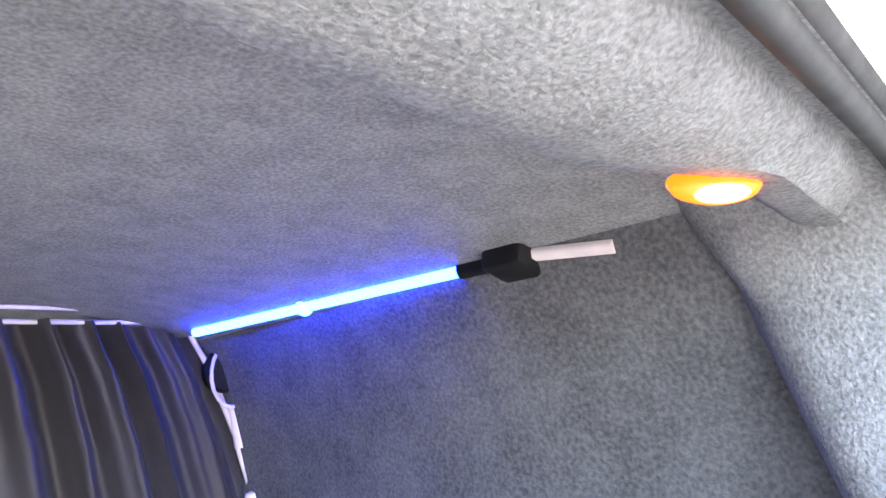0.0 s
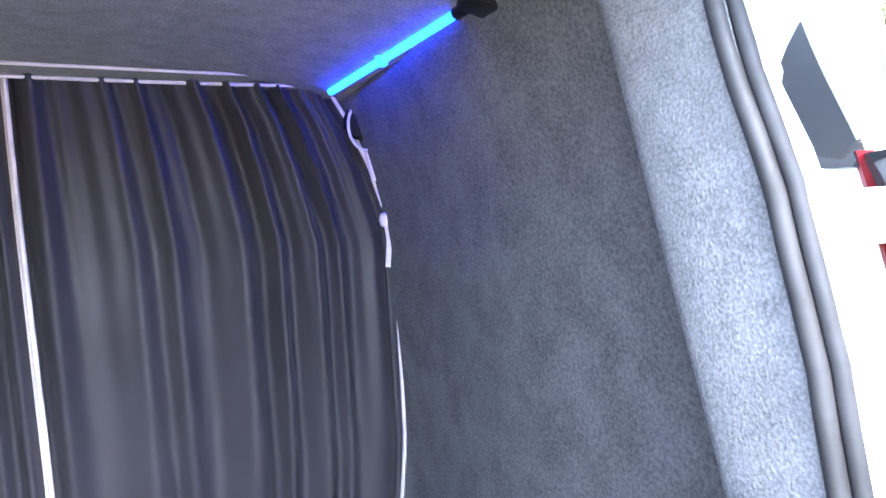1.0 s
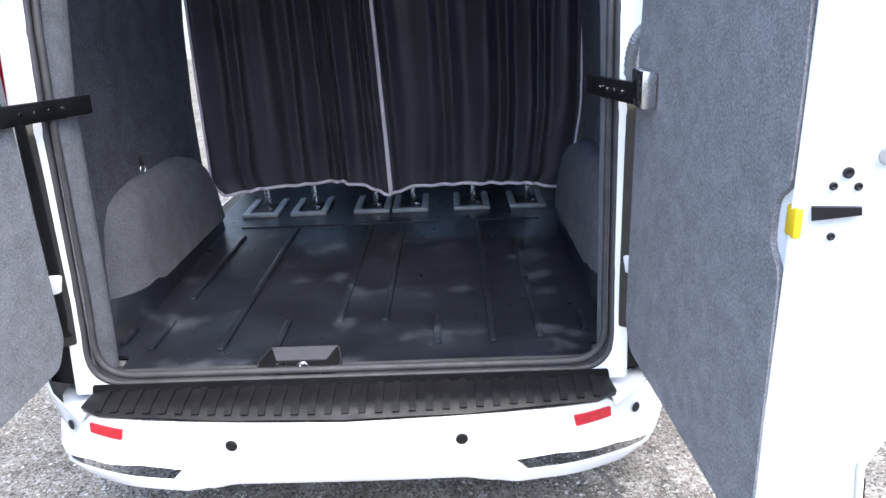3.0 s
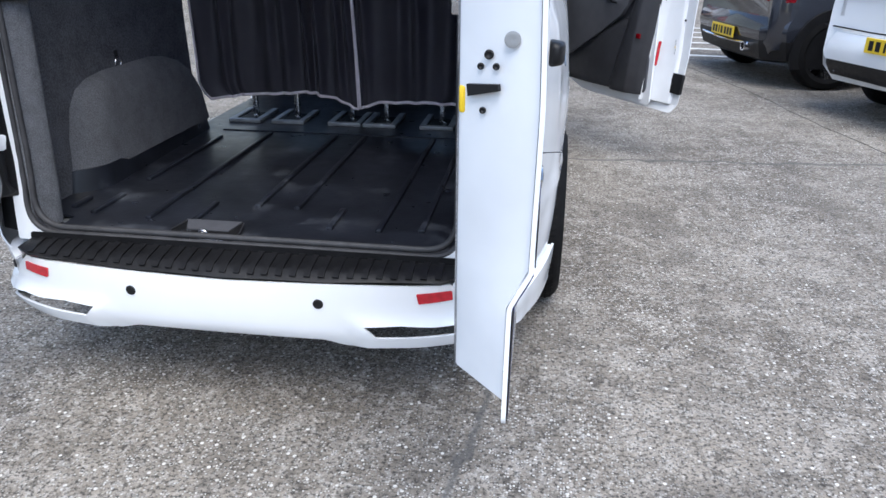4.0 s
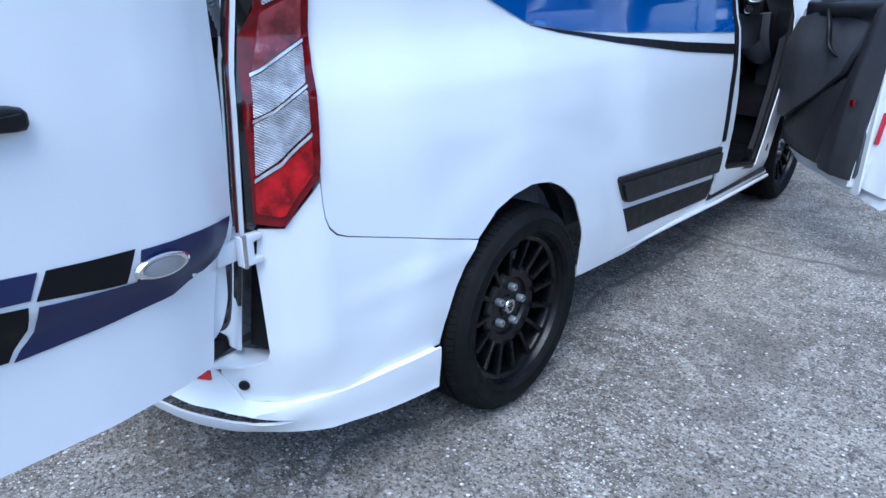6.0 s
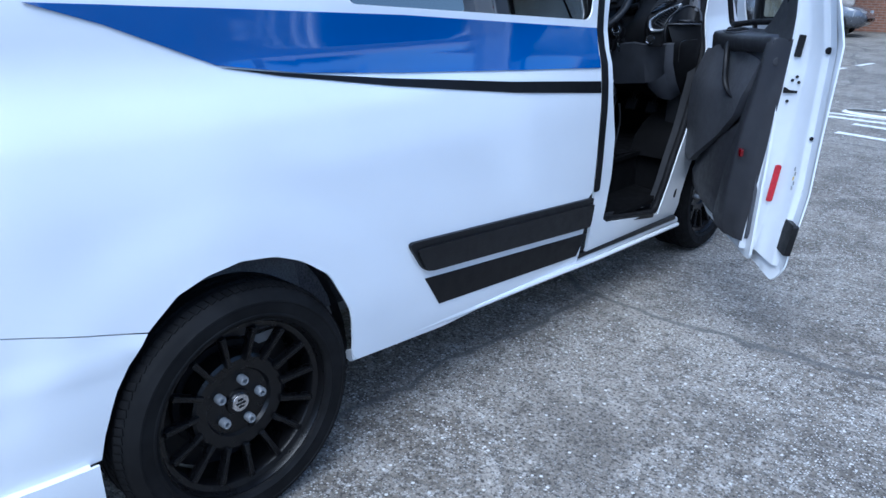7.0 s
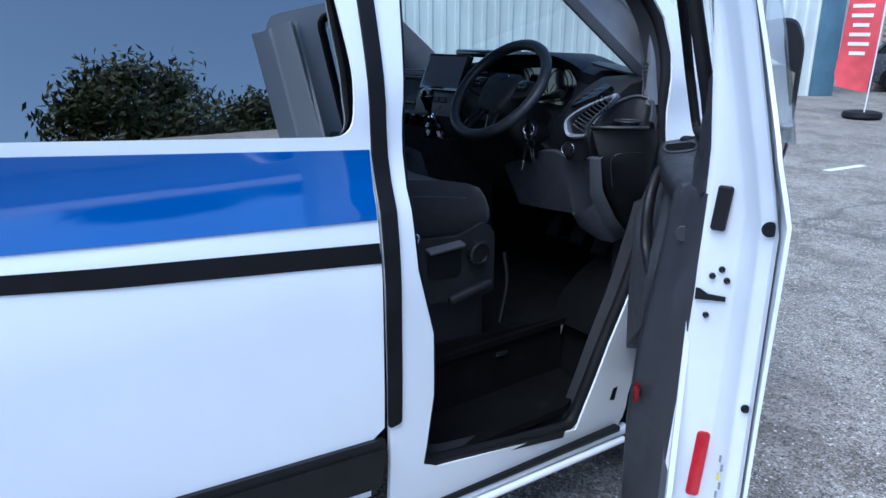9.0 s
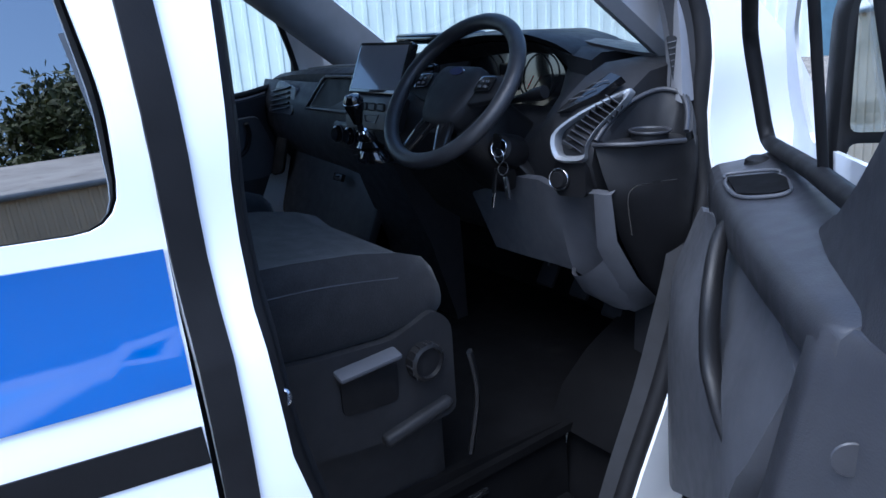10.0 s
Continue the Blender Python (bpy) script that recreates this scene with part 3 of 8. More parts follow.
bump_out = []
for s in np.linspace(-BUMP_END, BUMP_END, 91):
    bump_out.append((float(s), tab([(0, 0.277), (0.29, 0.277), (0.37, 0.256), (0.5, 0.262), (0.75, 0.262), (0.86, 0.245), (0.94, 0.237), (1.3, 0.232)], abs(s))))
for s in np.linspace(BUMP_END, -BUMP_END, 61):
    bump_out.append((float(s), tab(BUMP_TOP, abs(s))))
slots = [[(k * a, b) for a, b in [(0.385, 0.337), (0.487, 0.342), (0.577, 0.337), (0.645, 0.338), (0.721, 0.330), (0.80, 0.308), (0.86, 0.291), (0.80, 0.290), (0.722, 0.305), (0.65, 0.306), (0.578, 0.306), (0.50, 0.302), (0.418, 0.301)]] for k in (1, -1)]
bumper = part("rear_bumper", sheet("rear_bumper", bump_out, bumper_at, 0.025, 0.008, 0, slots), WHITE, van, "white painted rear bumper")
for k in (1, -1):
    for s, z, r in ((0.275, 0.4, 0.012), (0.735, 0.406, 0.011)):
        p, q = bumper_at(k * s, z), bumper_at(k * s + 0.01, z) - bumper_at(k * s - 0.01, z)
        nrm = q.cross(Vector((0, 0, 1))).normalized()
        part("parking_sensor", lathe("parking_sensor", [(r * 1.25, 0), (r * 1.25, 0.002), (r, 0.004), (r * 0.9, 0.003), (0.001, 0.003)], 20, Matrix.Translation(p) @ nrm.to_track_quat("Z", "Y").to_matrix().to_4x4()), BLACK, bumper)
    refl = [(k * 0.548, 0.437), (k * 0.65, 0.439), (k * 0.65, 0.412), (k * 0.552, 0.407)]
    part("reflector", sheet("reflector", rounded(refl, 0.004), bumper_at, 0.03, 0.006, 0.004), RED, bumper, "red reflector")
# ledge that closes the bumper against the body
for k in (1, -1):
    ledge = []
    for f in np.linspace(0.56, 0.985, 18):
        sv = f * BUMP_END
        q = bumper_at(k * sv, tab(BUMP_TOP, sv) - 0.001)
        u = max(q.y, 0.12)
        inn = corner_at(u, q.z + 0.004)
        ledge.append([tuple(q), (k * (abs(q.x) - 0.003), q.y + 0.002, q.z + 0.003), (k * (min(inn.x, abs(q.x)) - 0.006), q.y + 0.006, q.z + 0.004)])
    part("bumper_ledge", loft("bumper_ledge", ledge, closed=False, caps=False, angle=60), WHITE, bumper)
# step pad on top of the bumper
pad = [(-0.665, 0.05), (-0.62, 0.03), (-0.3, 0.005), (0, -0.002), (0.3, 0.005), (0.62, 0.03), (0.665, 0.05), (0.65, 0.13), (-0.65, 0.13)]


def pad_at(x, y):
    """The step pad: flat behind, rolled down over the bumper's edge."""
    return Vector((x, y, 0.484 + 0.14 * max(0, y - 0.055) - 0.026 * (max(0, 0.055 - y + 0.02 * (x / 0.6) ** 2) / 0.037) ** 2))


pad_ob = part("step_pad", sheet("step_pad", [(a, b + 0.02) for a, b in pad], pad_at, 0.02, 0.02), BLACK, bumper, "black ribbed plastic step pad")
for i in range(31):
    x = -0.615 + i * 1.23 / 30
    y0 = 0.028 + 0.03 * (x / 0.62) ** 2
    part("tread_rib", sheet("tread_rib", [(x - 0.009, y0), (x + 0.009, y0), (x + 0.009, 0.135), (x - 0.009, 0.135)], pad_at, 0.03, 0.006, 0.005), BLACK, pad_ob)
for k in (1, -1):
    cap = [(k * 0.655, 0.040), (k * 0.70, 0.082), (k * 0.735, 0.118), (k * 0.775, 0.185), (k * 0.79, 0.25), (k * 0.655, 0.17)]
    part("bumper_cap", sheet("bumper_cap", cap, lambda x, y: Vector((x, y, 0.464 - 0.12 * max(0, abs(x) - 0.70))), 0.06, 0.006), WHITE, bumper)


# rear frame round the load opening
def rear_y(z):
    return tab([(0.48, 0.14), (0.75, 0.172), (1.15, 0.19), (1.35, 0.218), (1.5, 0.25), (1.7, 0.312), (1.9, 0.37)], z)


def opening_half(z):
    return tab([(0.5, 0.655), (1.5, 0.65), (1.7, 0.662), (1.86, 0.66)], z)


def opening_ring(grow=0.0, bottom=0.52, top=1.875, r=0.13, n=10):
    """The load opening's outline in x, z."""
    b, t = opening_half(bottom) + grow, opening_half(top) + grow
    m = opening_half(1.2) + grow
    return rounded([(-b, bottom - grow), (b, bottom - grow), (m, 1.2), (t, top + grow), (-t, top + grow), (-m, 1.2)], [0.1, 0.1, 0, r, r, 0], n)


def on_frame(x, z):
    """The sloping face of the rear frame."""
    return Vector((x, rear_y(z) - 0.008 - 0.55 * max(0, abs(x) - 0.69), z))


frame_out = rounded([(-0.70, 0.485), (0.70, 0.485), (0.70, 0.72), (0.768, 0.76), (0.768, 1.1), (0.74, 1.95), (-0.74, 1.95), (-0.768, 1.1), (-0.768, 0.76), (-0.70, 0.72)], [0.01, 0.01, 0, 0, 0.1, 0.2, 0.2, 0.1, 0, 0])
rear_frame = part("rear_frame", sheet("rear_frame", frame_out, on_frame, 0.04, 0.01, 0, [opening_ring(0.012)]), WHITE_IN, van, "white painted door frame with worn edges")
for grow, yy, r in ((0.014, 0.000, 0.0095), (-0.002, 0.012, 0.010)):
    part("door_seal", tube("door_seal", [(x, rear_y(z) + yy, z) for x, z in dense(opening_ring(grow), 0.06)], r, 8, closed=True), SEAL, van, "grey rubber door seal")
for k in (1, -1):
    for outline in ([(0.68, 0.62), (0.735, 0.62), (0.735, 0.78), (0.718, 0.80), (0.718, 1.0), (0.720, 1.20), (0.70, 1.215), (0.682, 1.18)], [(0.69, 1.545), (0.735, 1.545), (0.738, 1.66), (0.725, 1.70), (0.685, 1.64)]):
        # Lower panel is carried further down to draw shade in the gap.
        part("frame_panel", sheet("frame_panel", [(k * a, b) for a, b in rounded(outline, 0.008, 3)], on_frame, 0.04, 0.008, 0.004), BLACK_GLOSS, rear_frame, "black panel beside the tail lamp")
    part("lamp_edge", sheet("lamp_edge", [(k * a, b) for a, b in ((0.722, 0.79), (0.746, 0.79), (0.748, 1.56), (0.726, 1.56))], on_frame, 0.05, 0.02, 0.006), RED_LENS, rear_frame, "red edge of the tail lamp")
    # Dark backing sheet added where the open gap shows only shade.
    part("corner_gap", sheet("corner_gap", [(k * a, b) for a, b in ((0.703, 0.492), (0.80, 0.492), (0.79, 0.755), (0.703, 0.755))], lambda x, z: Vector((x, rear_y(z) + 0.022 + 0.3 * max(0, abs(x) - 0.70), z)), 0.03, 0.008), RUBBER, van, "dark sheet standing for shade in the gap below the hinge")

# roof
part("roof", sheet("roof", rounded([(-0.77, 0.22), (0.77, 0.22), (0.77, 3.5), (-0.77, 3.5)], 0.1),
                   lambda x, y: Vector((x, y, 1.985 - 0.11 * (abs(x) / 0.77) ** 3 - 0.06 * max(0, (y - 2.6) / 0.6) ** 2 - 0.08 * max(0, (0.6 - y) / 0.4) ** 2)), 0.07, 0.01), WHITE, van, "white roof panel")
for sx in (1, -1):
    part("roof_edge", tube("roof_edge", smooth_path([(sx * 0.745, 0.24, 1.865), (sx * 0.765, 1.0, 1.88), (sx * 0.765, 2.6, 1.875), (sx * 0.755, 3.2, 1.845), (sx * 0.735, 3.48, 1.75)], 6), 0.022, 8), WHITE, van)
# front flank with the cab door opening
door_hole = [(2.757, 0.455), (2.80, 0.43), (3.32, 0.345), (3.375, 0.48), (3.43, 0.60), (3.51, 0.75), (3.565, 0.88), (3.625, 1.02), (3.672, 1.15), (3.69, 1.30), (3.70, 1.42), (3.68, 1.52), (3.62, 1.60), (3.45, 1.69),
             (3.2, 1.79), (3.05, 1.81), (2.82, 1.81), (2.79, 1.78), (2.762, 1.5), (2.742, 1.30), (2.737, 1.15), (2.745, 0.963), (2.785, 0.80), (2.785, 0.64)]
arch_f = [(AXLE_F + 0.395 * math.cos(a), HUB + 0.40 * math.sin(a)) for a in np.linspace(math.pi + 0.1, -0.08, 16)]
front_side = [(2.66, 1.87), (2.66, 0.30), (3.0, 0.275), (3.52, 0.25)] + arch_f + [(4.40, 0.30), (4.72, 0.32), (4.72, 0.6), (4.66, 0.86), (4.5, 1.0), (4.4, 1.08), (4.22, 1.19), (3.40, 1.80), (3.25, 1.86)]
flank("cab_side", front_side, WHITE, van, holes=[door_hole], step=0.05, thick=0.012, label="white cab flank with a dark front wheel arch")
# black gap seal on the pillar
flank("pillar_seal", rounded([(2.662, 1.84), (2.70, 1.84), (2.698, 1.1), (2.69, 0.60), (2.655, 0.595), (2.66, 1.1)], 0.01), RUBBER, van, off=0.006, thick=0.008, step=0.06, label="black rubber pillar strip")
for sx in (1, -1):
    ring = smooth_path([(sx * (side(a, b).x - 0.025), a, b) for a, b in rounded(door_hole, 0.05, 3)], 1, closed=True)
    part("cab_door_seal", tube("cab_door_seal", ring, 0.020, 8, closed=True), RUBBER, van, "black rubber door seal")
    # depth of the door frame inside
    rim_a = [(sx * (side(a, b).x - 0.010), a, b) for a, b in rounded(door_hole, 0.05, 3)]
    cy, cz = 3.15, 1.1
    rim_b = [(sx * (side(a, b).x - 0.06), a - (a - cy) * 0.09, b - (b - cz) * 0.03) for a, b in rounded(door_hole, 0.05, 3)]
    if sx > 0:
        part("door_frame_return", loft("door_frame_return", [rim_a + rim_a[:1], rim_b + rim_b[:1]], closed=False, caps=False), CABIN, van)
    # sill
    part("sill", tube("sill", [(sx * 0.925, 1.37, 0.345), (sx * 0.925, 2.2, 0.303), (sx * 0.925, 2.7, 0.288), (sx * 0.922, 3.57, 0.252)], 0.02, 8), WHITE, van, "white sill edge")
    part("side_step", block("side_step", (0.03, 0.92, 0.020), 0.006, 2, m=pose(sx * 0.938, 3.06, 0.302, -2.7, 0, 0)), BLACK, van, "black step strip")
    part("step_bar", tube("step_bar", [(sx * 0.930, 1.7, 0.322), (sx * 0.944, 2.3, 0.298), (sx * 0.956, 2.75, 0.277), (sx * 0.958, 3.53, 0.243)], 0.011, 8), WHITE, van, "white sill trim")


# front end
def nose(x, z):
    return Vector((x, 4.93 - 0.26 * (abs(x) / 0.8) ** 2.6 - tab([(0.3, 0.03), (0.5, 0.0), (0.8, 0.02), (1.0, 0.16), (1.1, 0.4)], z), z))


def rear_to_front(name, outline, fm, **k):
    """A sheet that faces forwards: the outline is taken with x turned round."""
    return sheet(name, [(-a, b) for a, b in outline], lambda a, b: fm(-a, b), **k)


part("front_bumper", rear_to_front("front_bumper", rounded([(-0.82, 0.24), (0.82, 0.24), (0.82, 0.62), (0.7, 0.70), (-0.7, 0.70), (-0.82, 0.62)], 0.05), nose, step=0.06, thick=0.02), WHITE, van, "white front bumper")
grille = part("grille", rear_to_front("grille", rounded([(-0.5, 0.72), (0.5, 0.72), (0.58, 0.92), (-0.58, 0.92)], 0.04), nose, step=0.06, thick=0.02, off=0.005), BLACK_GLOSS, van, "black grille")
for i in range(4):
    part("grille_bar", tube("grille_bar", [nose(x, 0.75 + 0.045 * i) + Vector((0, 0.012, 0)) for x in np.linspace(-0.5, 0.5, 12)], 0.008, 6), SILVER_TRIM, grille)
for k in (1, -1):
    part("headlight", rear_to_front("headlight", rounded([(k * 0.6, 0.70), (k * 0.80, 0.76), (k * 0.83, 1.02), (k * 0.66, 0.92)], 0.03), nose, step=0.04, thick=0.03, off=0.01), CLEAR_LENS, van, "clear headlight")
part("bonnet", sheet("bonnet", rounded([(-0.70, 4.28), (0.70, 4.28), (0.66, 4.6), (0.5, 4.76), (-0.5, 4.76), (-0.66, 4.6)], 0.08),
                     lambda x, y: Vector((x, y, 1.19 - 0.16 * max(0, y - 4.1) - 0.45 * max(0, y - 4.4) ** 2 - 0.05 * (abs(x) / 0.7) ** 2)), 0.06, 0.01), WHITE, van, "white bonnet")


def screen_at(x, v):
    y, z = 4.38 - 0.88 * v, 1.19 + 0.63 * v
    return Vector((x * (0.80 - 0.12 * v) / 0.80, y - 0.16 * (abs(x) / 0.8) ** 2, z))


pane = part("windscreen", sheet("windscreen", rounded([(-0.78, 0.0), (0.78, 0.0), (0.78, 1.0), (-0.78, 1.0)], 0.06), screen_at, 0.07, 0.005), CLEAR, van, "clear windscreen")
pane.visible_shadow = False
for k in (1, -1):
    part("windscreen_pillar", tube("windscreen_pillar", [screen_at(k * 0.79, v) for v in np.linspace(-0.02, 1.02, 10)], 0.035, 8), WHITE, van, "white windscreen pillar")
part("scuttle", tube("scuttle", [screen_at(x, -0.03) for x in np.linspace(-0.74, 0.74, 12)], 0.045, 8), BLACK, van, "black scuttle panel")


# wheels
def wheel(at, sx):
    m = Matrix.Translation(at) @ pose(0, 0, 0, 0, 90 * sx, 0) @ Matrix.Scale(1.045, 4)
    w = part("wheel", lathe("wheel", [(0.237, 0.09), (0.243, 0.098), (0.236, 0.1), (0.229, 0.085), (0.222, 0.02), (0.215, -0.1), (0.225, -0.11), (0.237, -0.1)], 48, m, closed=True), RIM, van, "satin black multi-spoke alloy wheel")
    prof = [(0.235, 0.085), (0.242, 0.108), (0.250, 0.114), (0.252, 0.1165), (0.257, 0.1165), (0.259, 0.115), (0.275, 0.1175), (0.287, 0.117), (0.289, 0.119), (0.293, 0.118), (0.295, 0.115), (0.308, 0.109), (0.3205, 0.092), (0.3265, 0.07)]
    prof += [(r, h) for h in (0.052, 0.02, -0.02, -0.052) for r, h in ((0.3275, h + 0.0065), (0.319, h + 0.0045), (0.319, h - 0.0045), (0.3275, h - 0.0065))]
    prof += [(0.326, -0.07), (0.318, -0.1), (0.28, -0.117), (0.235, -0.1)]
    part("tyre", lathe("tyre", prof, 72, m, closed=True), TYRE, w, "black road tyre with grooved tread")
    bm = bmesh.new()
    for i in range(96):
        a = 2 * math.pi * i / 96
        for hh, tilt in ((0.083, 1), (-0.083, -1), (0.036, 1), (-0.036, -1)):
            mm = m @ Matrix.Rotation(a, 4, "Z") @ Matrix.Translation((0.3265 if abs(hh) < 0.05 else 0.3235, 0, hh)) @ pose(0, 0, 0, 14 * tilt, -20 * tilt if abs(hh) > 0.05 else 0, 0)
            r = bmesh.ops.create_cube(bm, size=1)
            for v in r["verts"]:
                v.co = mm @ Vector((v.co.x * 0.005, v.co.y * 0.0175, v.co.z * (0.024 if abs(hh) > 0.05 else 0.022)))
    part("tread_block", from_bm("tread_block", bm), TYRE, w)["kind"] = "stuff"
    part("dish", lathe("dish", [(0.001, -0.03), (0.21, -0.03), (0.21, -0.05), (0.001, -0.05)], 40, m), BLACK, w)
    part("brake_disc", lathe("brake_disc", [(0.06, -0.005), (0.15, -0.005), (0.15, -0.025), (0.06, -0.025)], 40, m, closed=True), RUBBER, w)
    part("hub", lathe("hub", [(0.033, 0.052), (0.036, 0.046), (0.088, 0.046), (0.094, 0.056), (0.124, 0.060), (0.132, 0.055), (0.135, 0.04), (0.135, 0.0), (0.001, 0.0), (0.001, 0.052)], 48, m), RIM, w)
    part("rim_ring", lathe("rim_ring", [(0.212, 0.070), (0.216, 0.078), (0.230, 0.084), (0.230, 0.05), (0.212, 0.045)], 48, m, closed=True), RIM, w)
    part("centre_cap", lathe("centre_cap", [(0.001, 0.062), (0.023, 0.061), (0.026, 0.056), (0.026, 0.04), (0.001, 0.04)], 32, m), STEEL, w, "silver wheel centre cap")
    for q in (-0.012, 0.0, 0.012):
        part("cap_bar", block("cap_bar", (0.005, 0.026 - abs(q), 0.001), 0, m=m @ pose(q * 0.8, 0, 0.0628)), BLACK, w)
    spoke = prism("spoke", rounded([(0.125, -0.0085), (0.160, -0.0065), (0.222, -0.0085), (0.222, 0.0085), (0.160, 0.0065), (0.125, 0.0085)], 0.003), 0.028, None, 0.004)
    for i in range(15):
        part("spoke", spoke, RIM, w, m=m @ Matrix.Rotation(2 * math.pi * i / 15, 4, "Z") @ pose(0, 0, 0.022, 0, -10, 0))
    bolt = lathe("wheel_bolt", [(0.0125, 0.0), (0.0125, 0.028), (0.0105, 0.032), (0.006, 0.032), (0.006, 0.022), (0.001, 0.022)], 12)
    for i in range(5):
        part("wheel_bolt", bolt, DULL_STEEL, w, m=m @ Matrix.Rotation(2 * math.pi * i / 5 + 0.4, 4, "Z") @ pose(0.062, 0, 0.036))
    return w


for sx in (1, -1):
    for y in (AXLE_R, AXLE_F):
        wheel((sx * (0.845 if y == AXLE_R else 0.835), y, HUB), sx)


# tail lamps
for k in (1, -1):
    mi = k < 0
    lamp_out = [(0.152, 0.836), (0.199, 0.826), (0.278, 0.932), (0.306, 1.19), (0.325, 1.37), (0.335, 1.48), (0.30, 1.545), (0.235, 1.55), (0.222, 1.37), (0.207, 1.29), (0.178, 1.228), (0.157, 1.057)]
    lamp = part("tail_lamp", sheet("tail_lamp", rounded(lamp_out, 0.008, 3), side, 0.025, 0.07, 0.010, mirror=mi), RED_LENS, van, "red and clear tail lamp")
    for nm, o, mt, lb in (("clear_lens", [(0.164, 0.945), (0.270, 1.036), (0.276, 1.118), (0.174, 1.055)], RIBBED, "clear ribbed lens"),
                          ("clear_lens", [(0.175, 1.066), (0.277, 1.130), (0.287, 1.212), (0.184, 1.146)], RIBBED, "clear ribbed lens"),
                          ("smoked_lens", [(0.188, 1.158), (0.288, 1.224), (0.297, 1.318), (0.216, 1.276)], SMOKED, "smoked pink lens"),
                          ("clear_lens", [(0.222, 1.290), (0.298, 1.330), (0.310, 1.46), (0.240, 1.48)], RIBBED, "clear reversing lens"),
                          ("red_lens", [(0.159, 0.862), (0.198, 0.850), (0.264, 0.94), (0.270, 1.018), (0.162, 0.926)], RED_DEEP, "deep red lower lens")):
        part(nm, sheet(nm, rounded(o, 0.006, 3), side, 0.02, 0.004, 0.0155, mirror=mi), mt, lamp, lb)
    for o in ([(0.162, 0.930), (0.270, 1.022), (0.271, 1.030), (0.163, 0.939)], [(0.173, 1.056), (0.277, 1.121), (0.278, 1.127), (0.174, 1.063)], [(0.184, 1.148), (0.288, 1.214), (0.289, 1.221), (0.185, 1.156)]):
        part("lens_bar", sheet("lens_bar", o, side, 0.02, 0.004, 0.018, mirror=mi), CLEAR_LENS, lamp)
    part("lamp_recess", sheet("lamp_recess", [(0.14, 0.80), (0.155, 0.83), (0.16, 1.06), (0.18, 1.23), (0.21, 1.30), (0.225, 1.56), (0.19, 1.56), (0.15, 1.2)], side, 0.04, 0.01, 0.002, mirror=mi), BLACK_GLOSS, van, "black lamp recess")
    for z in (0.782, 1.5):
        hinge = part("door_hinge", prism("door_hinge", rounded([(-0.028, -0.036), (0.028, -0.036), (0.028, -0.020), (0.006, -0.018), (0.006, 0.018), (0.028, 0.020), (0.028, 0.036), (-0.028, 0.036)], 0.004, 3), 0.022, pose(k * 0.782, 0.128, z, 90, 0, -90 if k < 0 else 90) @ pose(0, 0, 0 if k < 0 else -0.0), 0.003), WHITE, van, "white painted door hinge")
        part("hinge_leaf", block("hinge_leaf", (0.016, 0.07, 0.05), 0.005, 2, m=pose(k * 0.775, 0.085, z, 0, 0, 8 * k)), WHITE, hinge)
        part("hinge_arm", block("hinge_arm", (0.10, 0.03, 0.05), 0.006, 2, m=pose(k * 0.725, 0.5 * rear_y(z) + 0.062, z, 0, 0, -38 * k)), WHITE, hinge)
        part("hinge_pin", lathe("hinge_pin", [(0.007, -0.038), (0.007, 0.038)], 12, Matrix.Translation((k * 0.800, 0.110, z))), STEEL, hinge)


# rear doors, standing open at a right angle
def skin(u, z):
    """Outer skin of the right rear door: u runs from the hinge to the free edge."""
    return Vector((0.842 + tab([(0.5, 0), (0.77, 0), (0.84, 0.033), (1.1, 0.036), (1.4, 0.026), (1.9, -0.03)], z) - tab([(-0.10, 0.088), (0.0, 0.04), (0.1, 0.014), (0.25, 0.0)], u), -u, z))


def skin_flip(u, z):
    return skin(-u, z)


def on_skin(name, outline, mi, holes=(), **k):
    return sheet(name, [(-a, b) for a, b in outline], skin_flip, mirror=mi, holes=[[(-a, b) for a, b in h] for h in holes], **k)


